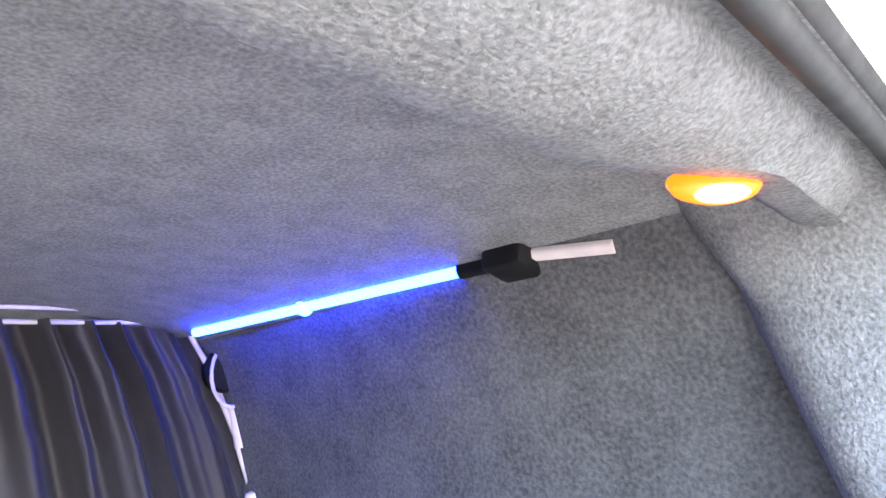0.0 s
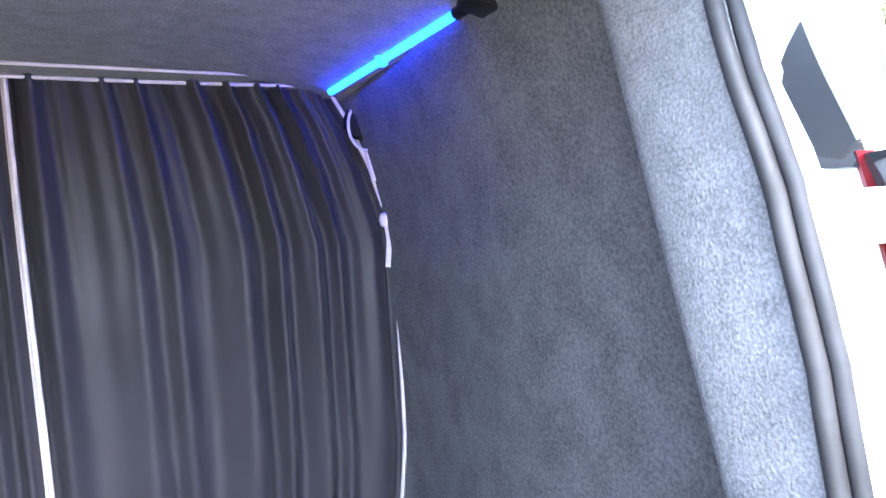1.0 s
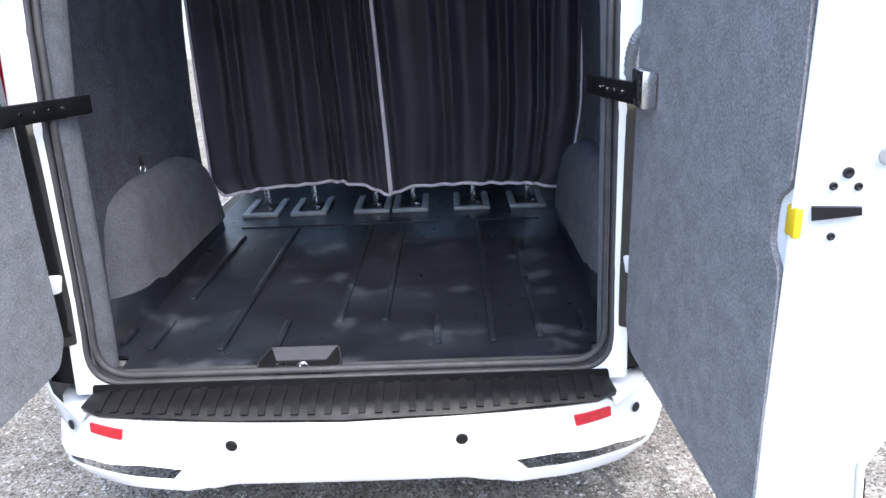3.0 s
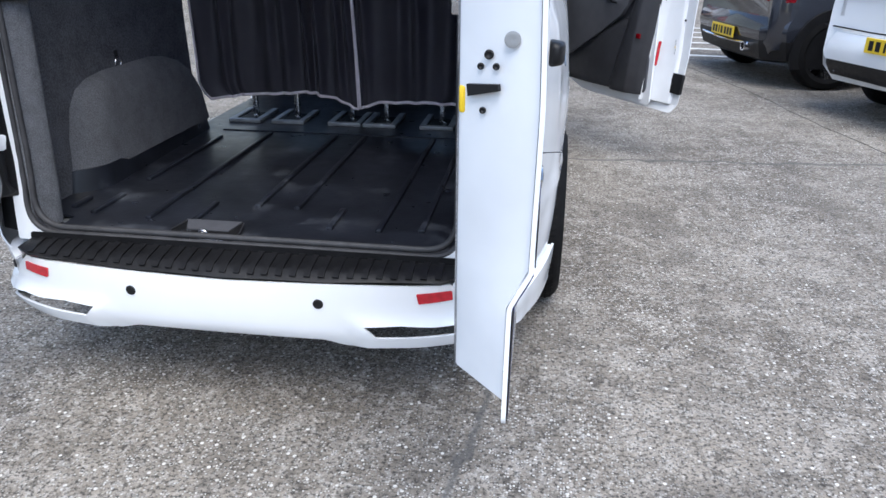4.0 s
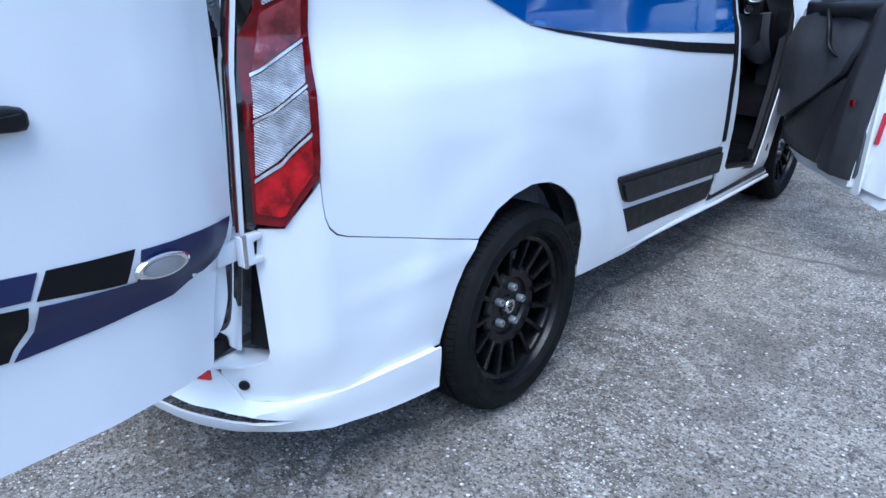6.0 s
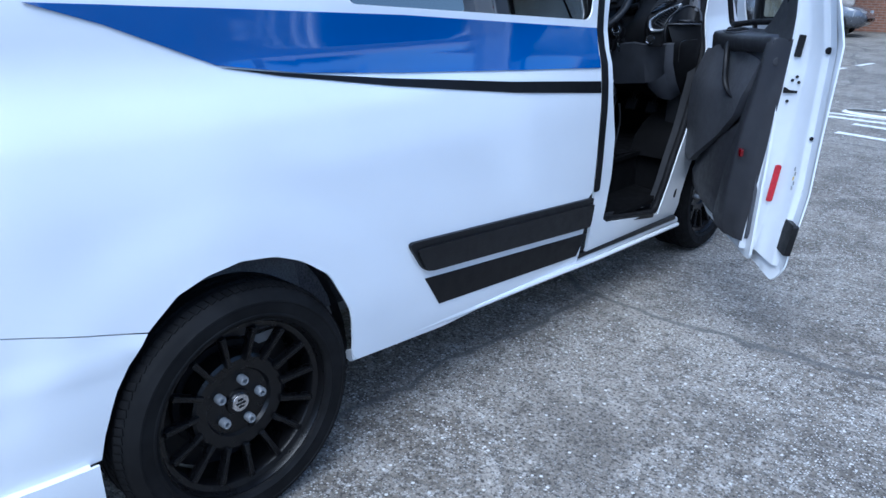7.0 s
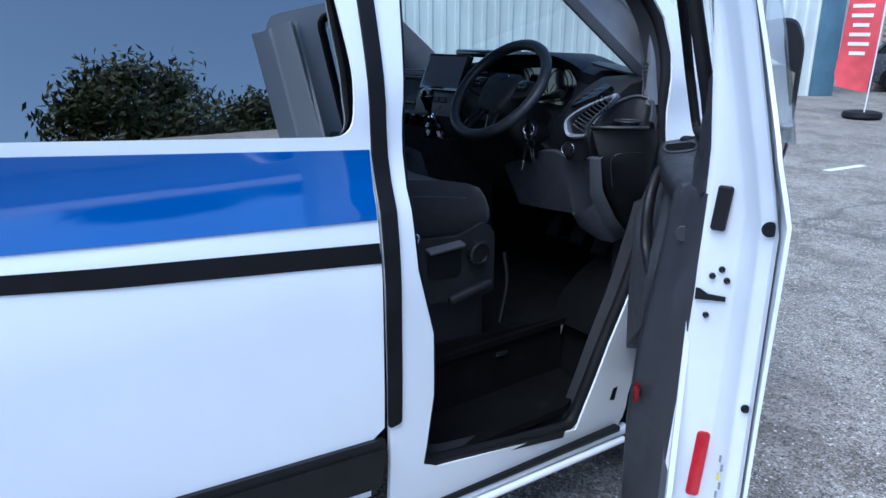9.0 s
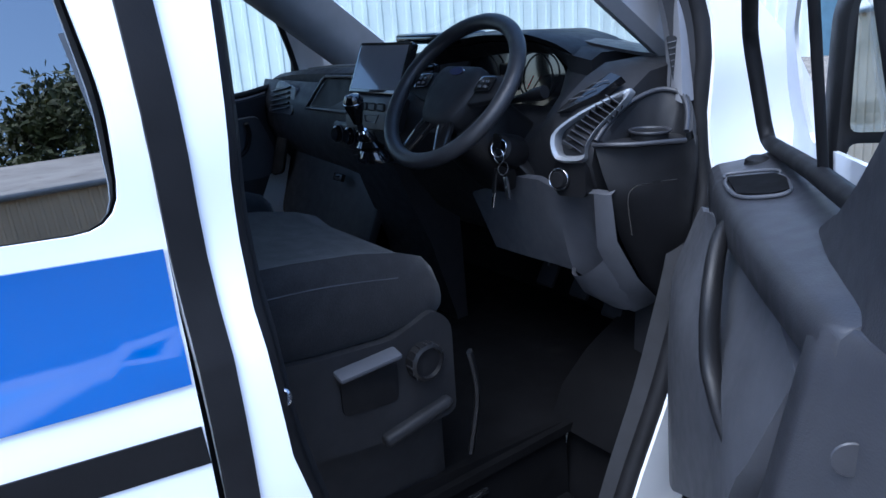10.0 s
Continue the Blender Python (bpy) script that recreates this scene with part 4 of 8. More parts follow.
for k in (1, -1):
    mi = k < 0
    edge = [(0.0, 0.545), (0.25, 0.542), (0.64, 0.548), (0.657, 0.566), (0.640, 0.666), (0.624, 0.763), (0.622, 0.842), (0.612, 0.95), (0.606, 1.3), (0.575, 1.84), (-0.06, 1.86), (-0.095, 1.4), (-0.095, 0.80), (-0.05, 0.76), (-0.02, 0.66)]
    rd = part("rear_door", on_skin("rear_door", rounded(edge, 0.012, 3), mi, step=0.04, thick=0.008, holes=[[(0.385 + 0.056 * math.cos(a), 1.185 + 0.05 * math.sin(a)) for a in np.linspace(0, 2 * math.pi, 25)[:-1]][::-1]] if k > 0 else ()), WHITE, van, "white rear door standing open")
    # inner shell: shut face and lining
    x_in = 0.745

    def lean(u):
        return 0.09 * (0.54 - u)

    shell = []
    for off, x in ((0.0, None), (0.0, x_in + 0.012), (0.012, x_in)):
        shell.append([(k * (skin(u, z).x - 0.010 if x is None else x - lean(u)), -u, z) for u, z in rounded([(-0.09 + off, 0.66 + off), (-0.05, 0.60 + off), (0.50, 0.56 + off), (0.540 - off, 0.62 + off), (0.540 - off, 1.3), (0.51 - off, 1.80 - off), (-0.06 + off, 1.80 - off), (-0.09 + off, 1.3)], 0.03, 4)])
    flange = [[(k * 0.738, -0.532, z), (k * 0.742, -0.541, z), (k * (skin(0.6, z).x - 0.009), -tab([(0.55, 0.645), (0.67, 0.632), (0.77, 0.616), (0.95, 0.604), (1.3, 0.598), (1.8, 0.57)], z), z)] for z in (0.60, 0.70, 0.77, 0.84, 0.95, 1.1, 1.3, 1.6, 1.8)]
    part("door_flange", loft("door_flange", flange, closed=False, caps=False, angle=60), WHITE_IN, rd)
    part("door_shell", loft("door_shell", shell), WHITE_IN, rd, "white door inner shell")
    lining = rounded([(-0.078, 0.67), (-0.04, 0.61), (0.49, 0.56), (0.535, 0.64), (0.527, 1.03), (0.495, 1.06), (0.495, 1.13), (0.527, 1.15), (0.528, 1.3), (0.50, 1.78), (-0.05, 1.78), (-0.078, 1.3)], 0.02, 3)
    part("door_lining", sheet("door_lining", [(u, z) for u, z in lining], lambda u, z: Vector((k * (x_in - 0.006 - lean(u)), -u, z)), 0.06, 0.02 * 1, 0.004 if k < 0 else -0.016 + 0.02), CARPET, rd, "grey carpet door lining")
    for u, z, r in ((0.787, 1.180, 0.0075), (0.774, 1.161, 0.0055), (0.799, 1.163, 0.0055), (0.779, 1.093, 0.0055), (0.823, 1.205, 0.0125)):
        part("shut_face_plug", lathe("shut_face_plug", [(r, 0), (r, 0.002), (r * 0.7, 0.003), (0.001, 0.001)], 16, Matrix.Translation((k * min(u, 0.825), -0.5435 - 0.52 * (min(u, 0.825) - 0.742), z)) @ pose(0, 0, 0, 90, 0, 0)), BLACK if r < 0.01 else DULL_STEEL, rd)
    part("latch_slot", prism("latch_slot", [(-0.028 * k, -0.010), (0.030 * k, -0.004), (0.030 * k, 0.006), (-0.028 * k, 0.009)], 0.008, pose(k * 0.779, -0.566, 1.127, 90, 0, -27 * k) @ pose(0, 0, -0.004, 0, 0, 8 * k)), BLACK, rd, "black latch slot")
    part("latch_cover", block("latch_cover", (0.014, 0.03, 0.045), 0.005, 2, at=(k * 0.745, -0.530, 1.105)), YELLOW, rd, "yellow sticker at the latch")
    if k > 0:
        hb = []
        for y, x0, x1, zc, hh in ((-0.480, 0.884, 0.893, 1.170, 0.012), (-0.474, 0.880, 0.898, 1.169, 0.020), (-0.455, 0.878, 0.903, 1.167, 0.0225), (-0.385, 0.878, 0.906, 1.160, 0.0225), (-0.325, 0.878, 0.903, 1.154, 0.0215), (-0.308, 0.880, 0.898, 1.152, 0.019), (-0.302, 0.884, 0.893, 1.152, 0.012)):
            hb.append([(a, y, b) for a, b in rounded([(x0, zc - hh), (x1, zc - hh * 0.8), (x1, zc + hh * 0.8), (x0, zc + hh)], 0.007, 3)])
        hd = part("door_handle", loft("door_handle", hb, angle=50), BLACK, rd, "black pull handle")
        part("handle_groove", block("handle_groove", (0.002, 0.15, 0.002), 0.0005, 1, m=pose(0.9055, -0.39, 1.157, 5, 0, 0)), BLACK_GLOSS, hd)
        part("handle_cup", lathe("handle_cup", [(0.0575, -0.002), (0.054, -0.004), (0.045, -0.014), (0.02, -0.021), (0.001, -0.022)], 28, Matrix.Translation((0.8765, -0.385, 1.185)) @ pose(0, 0, 0, 0, 90, 0) @ Matrix.Diagonal((0.9, 1, 1, 1))), WHITE, rd)
    # striped decal
    decals = [(BLACK_DECAL, [(0.610, 0.930), (0.511, 0.920), (0.550, 0.839), (0.620, 0.850)]),
              (NAVY, [(0.495, 0.920), (0.333, 0.904), (0.352, 0.860), (0.486, 0.872), (0.510, 0.828), (0.540, 0.762), (0.622, 0.770), (0.618, 0.835), (0.535, 0.822)]),
              (BLACK_DECAL, [(0.319, 0.903), (0.163, 0.891), (0.188, 0.832), (0.343, 0.855)]),
              (BLACK_DECAL, [(0.473, 0.864), (0.357, 0.849), (0.361, 0.806), (0.395, 0.751), (0.527, 0.760), (0.498, 0.828)]),
              (NAVY, [(0.341, 0.844), (0.165, 0.824), (0.151, 0.885), (-0.085, 0.872), (-0.05, 0.790), (0.084, 0.757), (0.387, 0.747), (0.350, 0.795)]),
              (BLACK_DECAL, [(0.625, 0.753), (0.554, 0.747), (0.646, 0.575), (0.654, 0.566)]),
              (NAVY, [(0.534, 0.743), (0.518, 0.743), (0.624, 0.555), (0.640, 0.559)])]
    for mt, pts in decals:
        part("decal", on_skin("decal", pts, mi, step=0.025, thick=0.002, off=0.003), mt, rd)
    if k > 0:
        badge = part("badge", lathe("badge", [(0.001, 0.01), (0.05, 0.008), (0.056, 0.003), (0.056, -0.002)], 32, Matrix.Translation((0.8725, -0.118, 0.846)) @ pose(0, 0, 0, 0, 90, 0) @ Matrix.Diagonal((0.42, 1, 1, 1))), CHROME, rd, "chrome oval badge")
        part("badge_field", lathe("badge_field", [(0.001, 0.012), (0.042, 0.0105)], 32, Matrix.Translation((0.8725, -0.118, 0.846)) @ pose(0, 0, 0, 0, 90, 0) @ Matrix.Diagonal((0.40, 1, 1, 1))), DULL_STEEL, badge)
    # check strap
    strap = part("check_strap", block("check_strap", (0.012, 0.335, 0.046), 0.004, 2, m=pose(k * 0.645, 0.185, 1.20, -3, 0, 6 * k)), BLACK, van, "black steel door check strap")
    for j in range(4):
        part("strap_hole", lathe("strap_hole", [(0.0055, 0), (0.0055, 0.002), (0.003, 0.001)], 12, pose(k * (0.6485 - 0.0053 * j), 0.085 + 0.05 * j, 1.205 - 0.0026 * j, 0, -90, 6 * k)), STEEL, strap)
    br = part("strap_bracket", block("strap_bracket", (0.03, 0.085, 0.075), 0.005, 2, at=(k * 0.672, 0.0, 1.222)), STEEL, rd, "bright check-strap bracket")
    part("bracket_plate", block("bracket_plate", (0.008, 0.038, 0.036), 0.003, 1, at=(k * 0.655, -0.012, 1.222)), BLACK, br)
    # cable gaiter between pillar and door
    if k > 0:
        gp = smooth_path([(0.695, 0.205, 1.17), (0.688, 0.18, 1.27), (0.70, 0.14, 1.325), (0.728, 0.08, 1.34), (0.765, 0.02, 1.325)], 14)
        part("cable_gaiter", tube("cable_gaiter", gp, [0.0115 + 0.003 * (i % 2) for i in range(len(gp))], 10), DULL_STEEL, van, "grey ribbed cable gaiter")


# ---- load space ----
def wall_x(z):
    return tab([(0.45, 0.815), (1.0, 0.822), (1.3, 0.81), (1.6, 0.785), (1.8, 0.73), (1.9, 0.675), (1.95, 0.645)], z)


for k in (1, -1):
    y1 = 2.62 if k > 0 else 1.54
    # Side walls take the darkest carpet copy; their shade is in the colour.
    part("wall_lining", sheet("wall_lining", [(0.34, 0.48), (y1, 0.48), (y1, 1.948), (0.38, 1.948), (0.34, 1.5)], lambda u, z: Vector((wall_x(z) + (tab([(0.9, 0), (1.5, 0.04)], u) if k > 0 else 0), u, z)), 0.08, 0.012, -0.012, mirror=k < 0), CARPET_SHADED, van, "grey carpet side lining, shade put into its colour")
part("ceiling_lining", sheet("ceiling_lining", rounded([(-0.80, 0.42), (0.80, 0.42), (0.80, 1.3), (0.80, 3.1), (-0.80, 3.1), (-0.80, 1.3)], [0.02, 0.02, 0.1, 0, 0, 0.1], 8), lambda x, y: Vector((x, y, 1.945 - 0.066 * (abs(x) / 0.72) ** 3 - 0.3 * max(0, y - 2.9))), 0.08, 0.012), CARPET, van, "grey carpet roof lining")
# carpeted surround of the rear opening, with a deep header
rings = []
for deep, grow, up in ((0.0, 0.0, 0.0), (0.05, -0.001, 0.012), (0.10, -0.001, 0.022), (0.135, 0.002, 0.028), (0.15, 0.008, 0.03), (0.158, 0.02, 0.03), (0.162, 0.05, 0.03), (0.165, 0.12, 0.04)):
    base = opening_ring(grow)
    n0 = 21
    base = [(base[n0][0], 0.49)] + base[n0:] + [base[0]] + [(base[0][0], 0.49)]
    rings.append([(x, rear_y(z) + deep * (1 + 0.35 * min(1, max(0, (z - 1.62) / 0.2))), z + up * min(1, max(0, (z - 1.62) / 0.2))) for x, z in base])
part("opening_surround", loft("opening_surround", rings, closed=False, caps=False, angle=50), CARPET, van, "grey carpet surround of the rear opening")
hd_rows = []
for x in np.linspace(-0.76, 0.76, 39):
    yf = 0.522 - 0.055 * (lambda q: q * q * (3 - 2 * q))(min(1, max(0, (abs(x) - 0.34) / 0.14)))
    dz = 0.02 * max(0, abs(x) - 0.45) / 0.3
    hd_rows.append([(x, y, z) for y, z in ((0.395, 1.890 - dz), (0.405, 1.868 - dz), (0.43, 1.854 - dz), (yf - 0.04, 1.848 - dz), (yf - 0.012, 1.850 - dz), (yf, 1.858 - dz), (yf + 0.006, 1.875), (yf + 0.010, 1.97))])
part("rear_header", loft("rear_header", hd_rows, closed=False, caps=False, angle=60), CARPET, van, "grey carpeted roof header")
part("header_cap", sheet("header_cap", [(-0.8, 0.40), (0.8, 0.40), (0.8, 0.60), (-0.8, 0.60)], lambda x, y: Vector((x, y, 1.96 - 0.08 * max(0, abs(x) - 0.65))), 0.1, 0.01), CARPET, van)
# load floor and sill
part("sill_cover", sheet("sill_cover", rounded([(-0.66, 0.484), (0.66, 0.484), (0.655, 0.513), (-0.655, 0.513)], 0.006), lambda x, z: Vector((x, 0.126, z)), 0.1, 0.004), RUBBER, van, "black sill cover under the door seal")
part("load_floor", sheet("load_floor", [(-0.64, 0.1), (0.64, 0.1), (0.65, 0.3), (0.82, 0.36), (0.82, 2.7), (-0.82, 2.7), (-0.82, 0.36), (-0.65, 0.3)], lambda x, y: Vector((x, y, 0.470)), 0.3, 0.03), DULL_STEEL, van, "painted steel load floor")
part("sill_plate", sheet("sill_plate", [(-0.655, 0.155), (0.655, 0.155), (0.655, 0.235), (-0.030, 0.235), (-0.034, 0.21), (-0.048, 0.156), (-0.212, 0.156), (-0.252, 0.196), (-0.256, 0.235), (-0.655, 0.235)], lambda x, y: Vector((x, y, 0.492 + 0.06 * max(0, y - 0.14))), 0.06, 0.02), SILL_GREY, van, "dark grey sill plate")
hexa = rounded([(-0.050, 0.158), (-0.037, 0.21), (-0.037, 0.245), (-0.052, 0.318), (-0.246, 0.318), (-0.262, 0.245), (-0.249, 0.197), (-0.210, 0.158)], 0.006, 3)
# Recess lies almost flush; black colour stands for the shade of its depth.
latch = part("latch_recess", sheet("latch_recess", hexa, lambda x, y: Vector((x, y, 0.4925 + 0.05 * max(0, y - 0.16))), 0.03, 0.006), BLACK, van, "black hexagon sheet with the latch recess's shade in its colour")
part("recess_ramp", sheet("recess_ramp", [(-0.240, 0.316), (-0.214, 0.252), (-0.078, 0.252), (-0.056, 0.316)][::-1], lambda x, y: Vector((x, y, 0.500 + 0.12 * (y - 0.252))), 0.03, 0.004), CABIN_LIGHT, latch, "grey sloping back of the recess")
part("recess_rim", tube("recess_rim", [(x, y, 0.4945 + 0.05 * max(0, y - 0.16)) for x, y in hexa], 0.003, 6, closed=True), CABIN_MID, latch)
part("striker", tube("striker", smooth_path([(-0.138, 0.19, 0.49), (-0.138, 0.19, 0.520), (-0.118, 0.19, 0.520), (-0.118, 0.19, 0.49)], 4), 0.006, 8), STEEL, latch, "steel door striker")
part("striker_plate", block("striker_plate", (0.030, 0.02, 0.026), 0.004, 2, at=(-0.186, 0.19, 0.508)), STEEL, latch)
part("striker_plate", block("striker_plate", (0.08, 0.03, 0.006), 0.002, 1, at=(-0.10, 0.19, 0.500)), STEEL, latch)

liner = thing("load_liner", "black moulded plastic load liner on the van floor", "floor liner")
base = [(-0.64, 0.235), (0.64, 0.235), (0.65, 0.33), (0.80, 0.36), (0.80, 0.62), (0.735, 0.66), (0.735, 1.52), (0.80, 1.6), (0.80, 2.5), (-0.80, 2.5), (-0.80, 1.6), (-0.735, 1.52), (-0.735, 0.66), (-0.80, 0.62), (-0.80, 0.36), (-0.65, 0.33)]
part("tray", sheet("tray", base, lambda x, y: Vector((x, y, 0.487)), 0.1, 0.008), MAT_FLOOR, liner)
for x, y0, y1 in ((-0.604, 0.72, 1.37), (-0.604, 0.36, 0.55), (-0.70, 0.40, 0.50), (-0.396, 0.34, 1.46), (-0.236, 0.34, 0.52), (-0.08, 0.50, 1.46), (0.06, 0.50, 1.46), (0.22, 0.34, 0.52), (0.38, 0.34, 1.46), (0.515, 0.36, 1.25), (0.65, 0.40, 0.52)):
    part("rib", block("rib", (0.022, y1 - y0, 0.016), 0.0055, 2, at=(x, (y0 + y1) / 2, 0.4905)), MAT_FLOOR, liner)
part("cross_rib", block("cross_rib", (1.3, 0.012, 0.006), 0.002, 1, at=(0, 1.5, 0.489)), MAT_FLOOR, liner)
for k in (1, -1):
    part("upstand", loft("upstand", [[(k * a, b, 0.486) for a, b in rounded([(0.70, 0.61), (0.725, 1.54), (0.82, 1.6), (0.82, 0.50)], 0.06)],
                                     [(k * a, b, 0.565) for a, b in rounded([(0.710, 0.625), (0.735, 1.53), (0.82, 1.58), (0.82, 0.52)], 0.07)]]), MAT_FLOOR, liner, "glossy black upstand round the wheel arch")
    rg = []
    for z, x, ya, yb, r in ((0.545, 0.712, 0.63, 1.53, 0.08), (0.68, 0.720, 0.65, 1.50, 0.08), (0.78, 0.728, 0.685, 1.43, 0.085), (0.835, 0.742, 0.73, 1.35, 0.085), (0.862, 0.765, 0.79, 1.27, 0.07), (0.874, 0.79, 0.86, 1.18, 0.03)):
        rg.append([(k * a, b, z) for a, b in rounded([(x, ya), (x, yb), (0.83, yb + 0.03), (0.83, ya - 0.11)], [r, r, 0.001, 0.001])])
    # Box carpet is a mid-dark copy, shaded by its colour.
    part("wheel_box", loft("wheel_box", rg, angle=60), CARPET_HALF_SHADED, van, "grey carpet-covered wheel box, darkened for shade")
    eye = part("lashing_eye", block("lashing_eye", (0.006, 0.03, 0.06), 0.003, 1, at=(k * 0.80, 0.955, 0.905)), BLACK, van, "black lashing eye")
    part("eye_ring", tube("eye_ring", [(k * 0.795, 0.955 + 0.02 * math.cos(a), 0.885 + 0.022 * math.sin(a)) for a in np.linspace(0, 2 * math.pi, 14)[:-1]], 0.005, 6, closed=True), STEEL, eye)

# seat floor brackets behind the curtain
first = None
for x0, x1 in ((-0.696, -0.517), (-0.468, -0.301), (-0.175, -0.016), (0.0, 0.161), (0.284, 0.442), (0.538, 0.70)):
    w = 0.165
    if first is None:
        first = thing("seat_bracket", "grey steel seat mounting bracket bolted to the floor", "bracket", pose((x0 + x1) / 2, 1.75, 0.487), "seat brackets")
        part("base_frame", prism("base_frame", [(-w / 2, -0.10), (w / 2, -0.10), (w / 2, 0.16), (w / 2 - 0.03, 0.16), (w / 2 - 0.03, -0.07), (-w / 2 + 0.03, -0.07), (-w / 2 + 0.03, 0.16), (-w / 2, 0.16)], 0.018, None, 0.003), DULL_STEEL, first)
        part("pad", block("pad", (0.09, 0.15, 0.01), 0.003, 1, at=(0, 0.02, 0.006)), RUBBER, first, "dark rubber pad")
        part("post", block("post", (0.024, 0.03, 0.16), 0.004, 2, at=(0.01, 0.04, 0.08)), STEEL, first, "bright steel post")
        part("bolt", lathe("bolt", [(0.012, 0), (0.012, 0.012), (0.001, 0.014)], 6, Matrix.Translation((0.03, -0.02, 0.01))), STEEL, first)
    else:
        copy_thing(first, pose((x0 + x1) / 2, 1.75, 0.487))


# curtains
def curtain(name, left, right, bottom, seed, label):
    """left and right are edge tables z -> x; bottom a table x -> z."""
    rnd = random.Random(seed)
    top, nz_, nx = 1.90, 48, 150
    verts, faces = [], []
    ph = [rnd.uniform(0, 6.28) for _ in range(6)]
    for i in range(nz_ + 1):
        f = i / nz_
        for j in range(nx + 1):
            s = j / nx
            xb = tab(left, 0.6) + (tab(right, 0.6) - tab(left, 0.6)) * s
            zb = tab(bottom, xb)
            z = top + (zb - top) * f
            x = tab(left, z) + (tab(right, z) - tab(left, z)) * s
            ws = s + 0.055 * math.sin(5.1 * s + ph[0]) + 0.012 * math.sin(17 * s + ph[5]) + 0.006 * f * math.sin(2.5 * f + 21 * s)
            amp = (0.034 - 0.020 * max(0, f - 0.6) / 0.4) * (0.72 + 0.28 * math.sin(9 * s + ph[2] + 0.8 * f))
            fold = math.sin(2 * math.pi * 9.0 * ws + ph[1] + 0.9 * math.sin(2 * math.pi * 4.3 * ws + ph[4]))
            y = 1.585 + amp * fold
            y += 0.007 * math.sin(2 * math.pi * 23 * ws + ph[3]) * max(0, 1 - 1.4 * f) ** 1.5
            y += 0.022 * f * noise.noise((s * 5 + 1.5 * f, f * 2.6 + seed, 0.5)) + 0.006 * noise.noise((s * 7, f * 2, seed))
            y += 0.007 * max(0, f - 0.75) / 0.25 * noise.noise((s * 24 + 4 * f, f * 5, seed))
            verts.append((x, y, z))
    for i in range(nz_):
        for j in range(nx):
            a = i * (nx + 1) + j
            faces.append((a, a + nx + 1, a + nx + 2, a + 1))
    bm = bmesh.new()
    vs = [bm.verts.new(v) for v in verts]
    for f in faces:
        bm.faces.new([vs[i] for i in f])
    bmesh.ops.solidify(bm, geom=bm.faces[:], thickness=0.002)
    cur = thing(name, label, "curtain", group="van curtains")
    part("cloth", from_bm("cloth", bm, 80), CURTAIN, cur)
    grid = [verts[r * (nx + 1):(r + 1) * (nx + 1)] for r in range(nz_ + 1)]
    shift = Vector((0, -0.004, 0))
    part("bottom_piping", tube("bottom_piping", [Vector(p) + shift for p in grid[-1]], 0.007, 6), PIPING, cur, "pale piping along the hem")
    for side_pts in ([r[0] for r in grid], [r[-1] for r in grid]):
        part("edge_piping", tube("edge_piping", [Vector(p) + shift for p in side_pts], 0.006, 6), PIPING, cur, "pale piping along the edge")
    return cur


curtain("curtain", [(0.6, 0.008), (1.9, -0.04)], [(0.6, 0.745), (0.68, 0.80), (0.97, 0.832), (1.5, 0.832), (1.56, 0.815), (1.67, 0.782), (1.78, 0.738), (1.9, 0.672)],
        [(0.0, 0.592), (0.11, 0.628), (0.35, 0.634), (0.6, 0.625), (0.745, 0.60)], 3, "black satin curtain with pale piping, hung across the van")
curtain("curtain", [(0.6, -0.71), (0.66, -0.762), (0.7, -0.775), (1.42, -0.765), (1.9, -0.80)], [(0.6, 0.0), (1.9, -0.045)],
        [(-0.71, 0.62), (-0.64, 0.628), (-0.495, 0.645), (-0.215, 0.664), (-0.1, 0.64), (0.0, 0.59)], 8, "black satin curtain with pale piping, drawn to the middle")
# curtain wires and tie
wire = thing("curtain_wire", "pale stretched curtain wires under the van roof", "curtain wire")
part("wire", tube("wire", [(x, 1.57, 1.905 - 0.012 * (1 - (x / 0.7) ** 2)) for x in np.linspace(-0.75, 0.70, 16)], 0.0045, 6), PIPING, wire)
part("wire", tube("wire", [(x, 1.55, 1.922 - 0.006 * (1 - (x / 0.7) ** 2)) for x in np.linspace(-0.75, 0.70, 16)], 0.004, 6), PIPING, wire)
for k in (1, -1):
    tie = thing("curtain_tie", "pale ribbon tied at the curtain's edge", "curtain tie", group="curtain ties")
    x = 0.803 * k
    part("knot", lathe("knot", [(0.001, -0.02), (0.012, -0.015), (0.016, 0.0), (0.012, 0.016), (0.001, 0.02)], 10, Matrix.Translation((x, 1.56, 1.555))), PIPING, tie)
    part("ribbon", tube("ribbon", smooth_path([(x, 1.555, 1.55), (x + 0.004 * k, 1.55, 1.50), (x - 0.002, 1.553, 1.43)], 4), 0.008, 6, flat=0.35), PIPING, tie)
    part("ribbon", tube("ribbon", smooth_path([(x, 1.555, 1.55), (x + 0.02 * k, 1.553, 1.515), (x + 0.033 * k, 1.555, 1.49)], 4), 0.005, 6, flat=0.35), PIPING, tie)

# blue tube light in the roof corner
led = thing("tube_light", "glowing blue tube light fixed under the van roof", "light")
a, b = Vector((0.664, 0.87, 1.877)), Vector((0.657, 1.51, 1.877))
part("glass_tube", tube("glass_tube", [a, (a + b) / 2, b], 0.0085, 10), LED, led, "glowing blue tube")
part("rail", tube("rail", [a + Vector((0.016, 0, 0.002)), b + Vector((0.016, 0, 0.002))], 0.012, 6), DULL_STEEL, led)
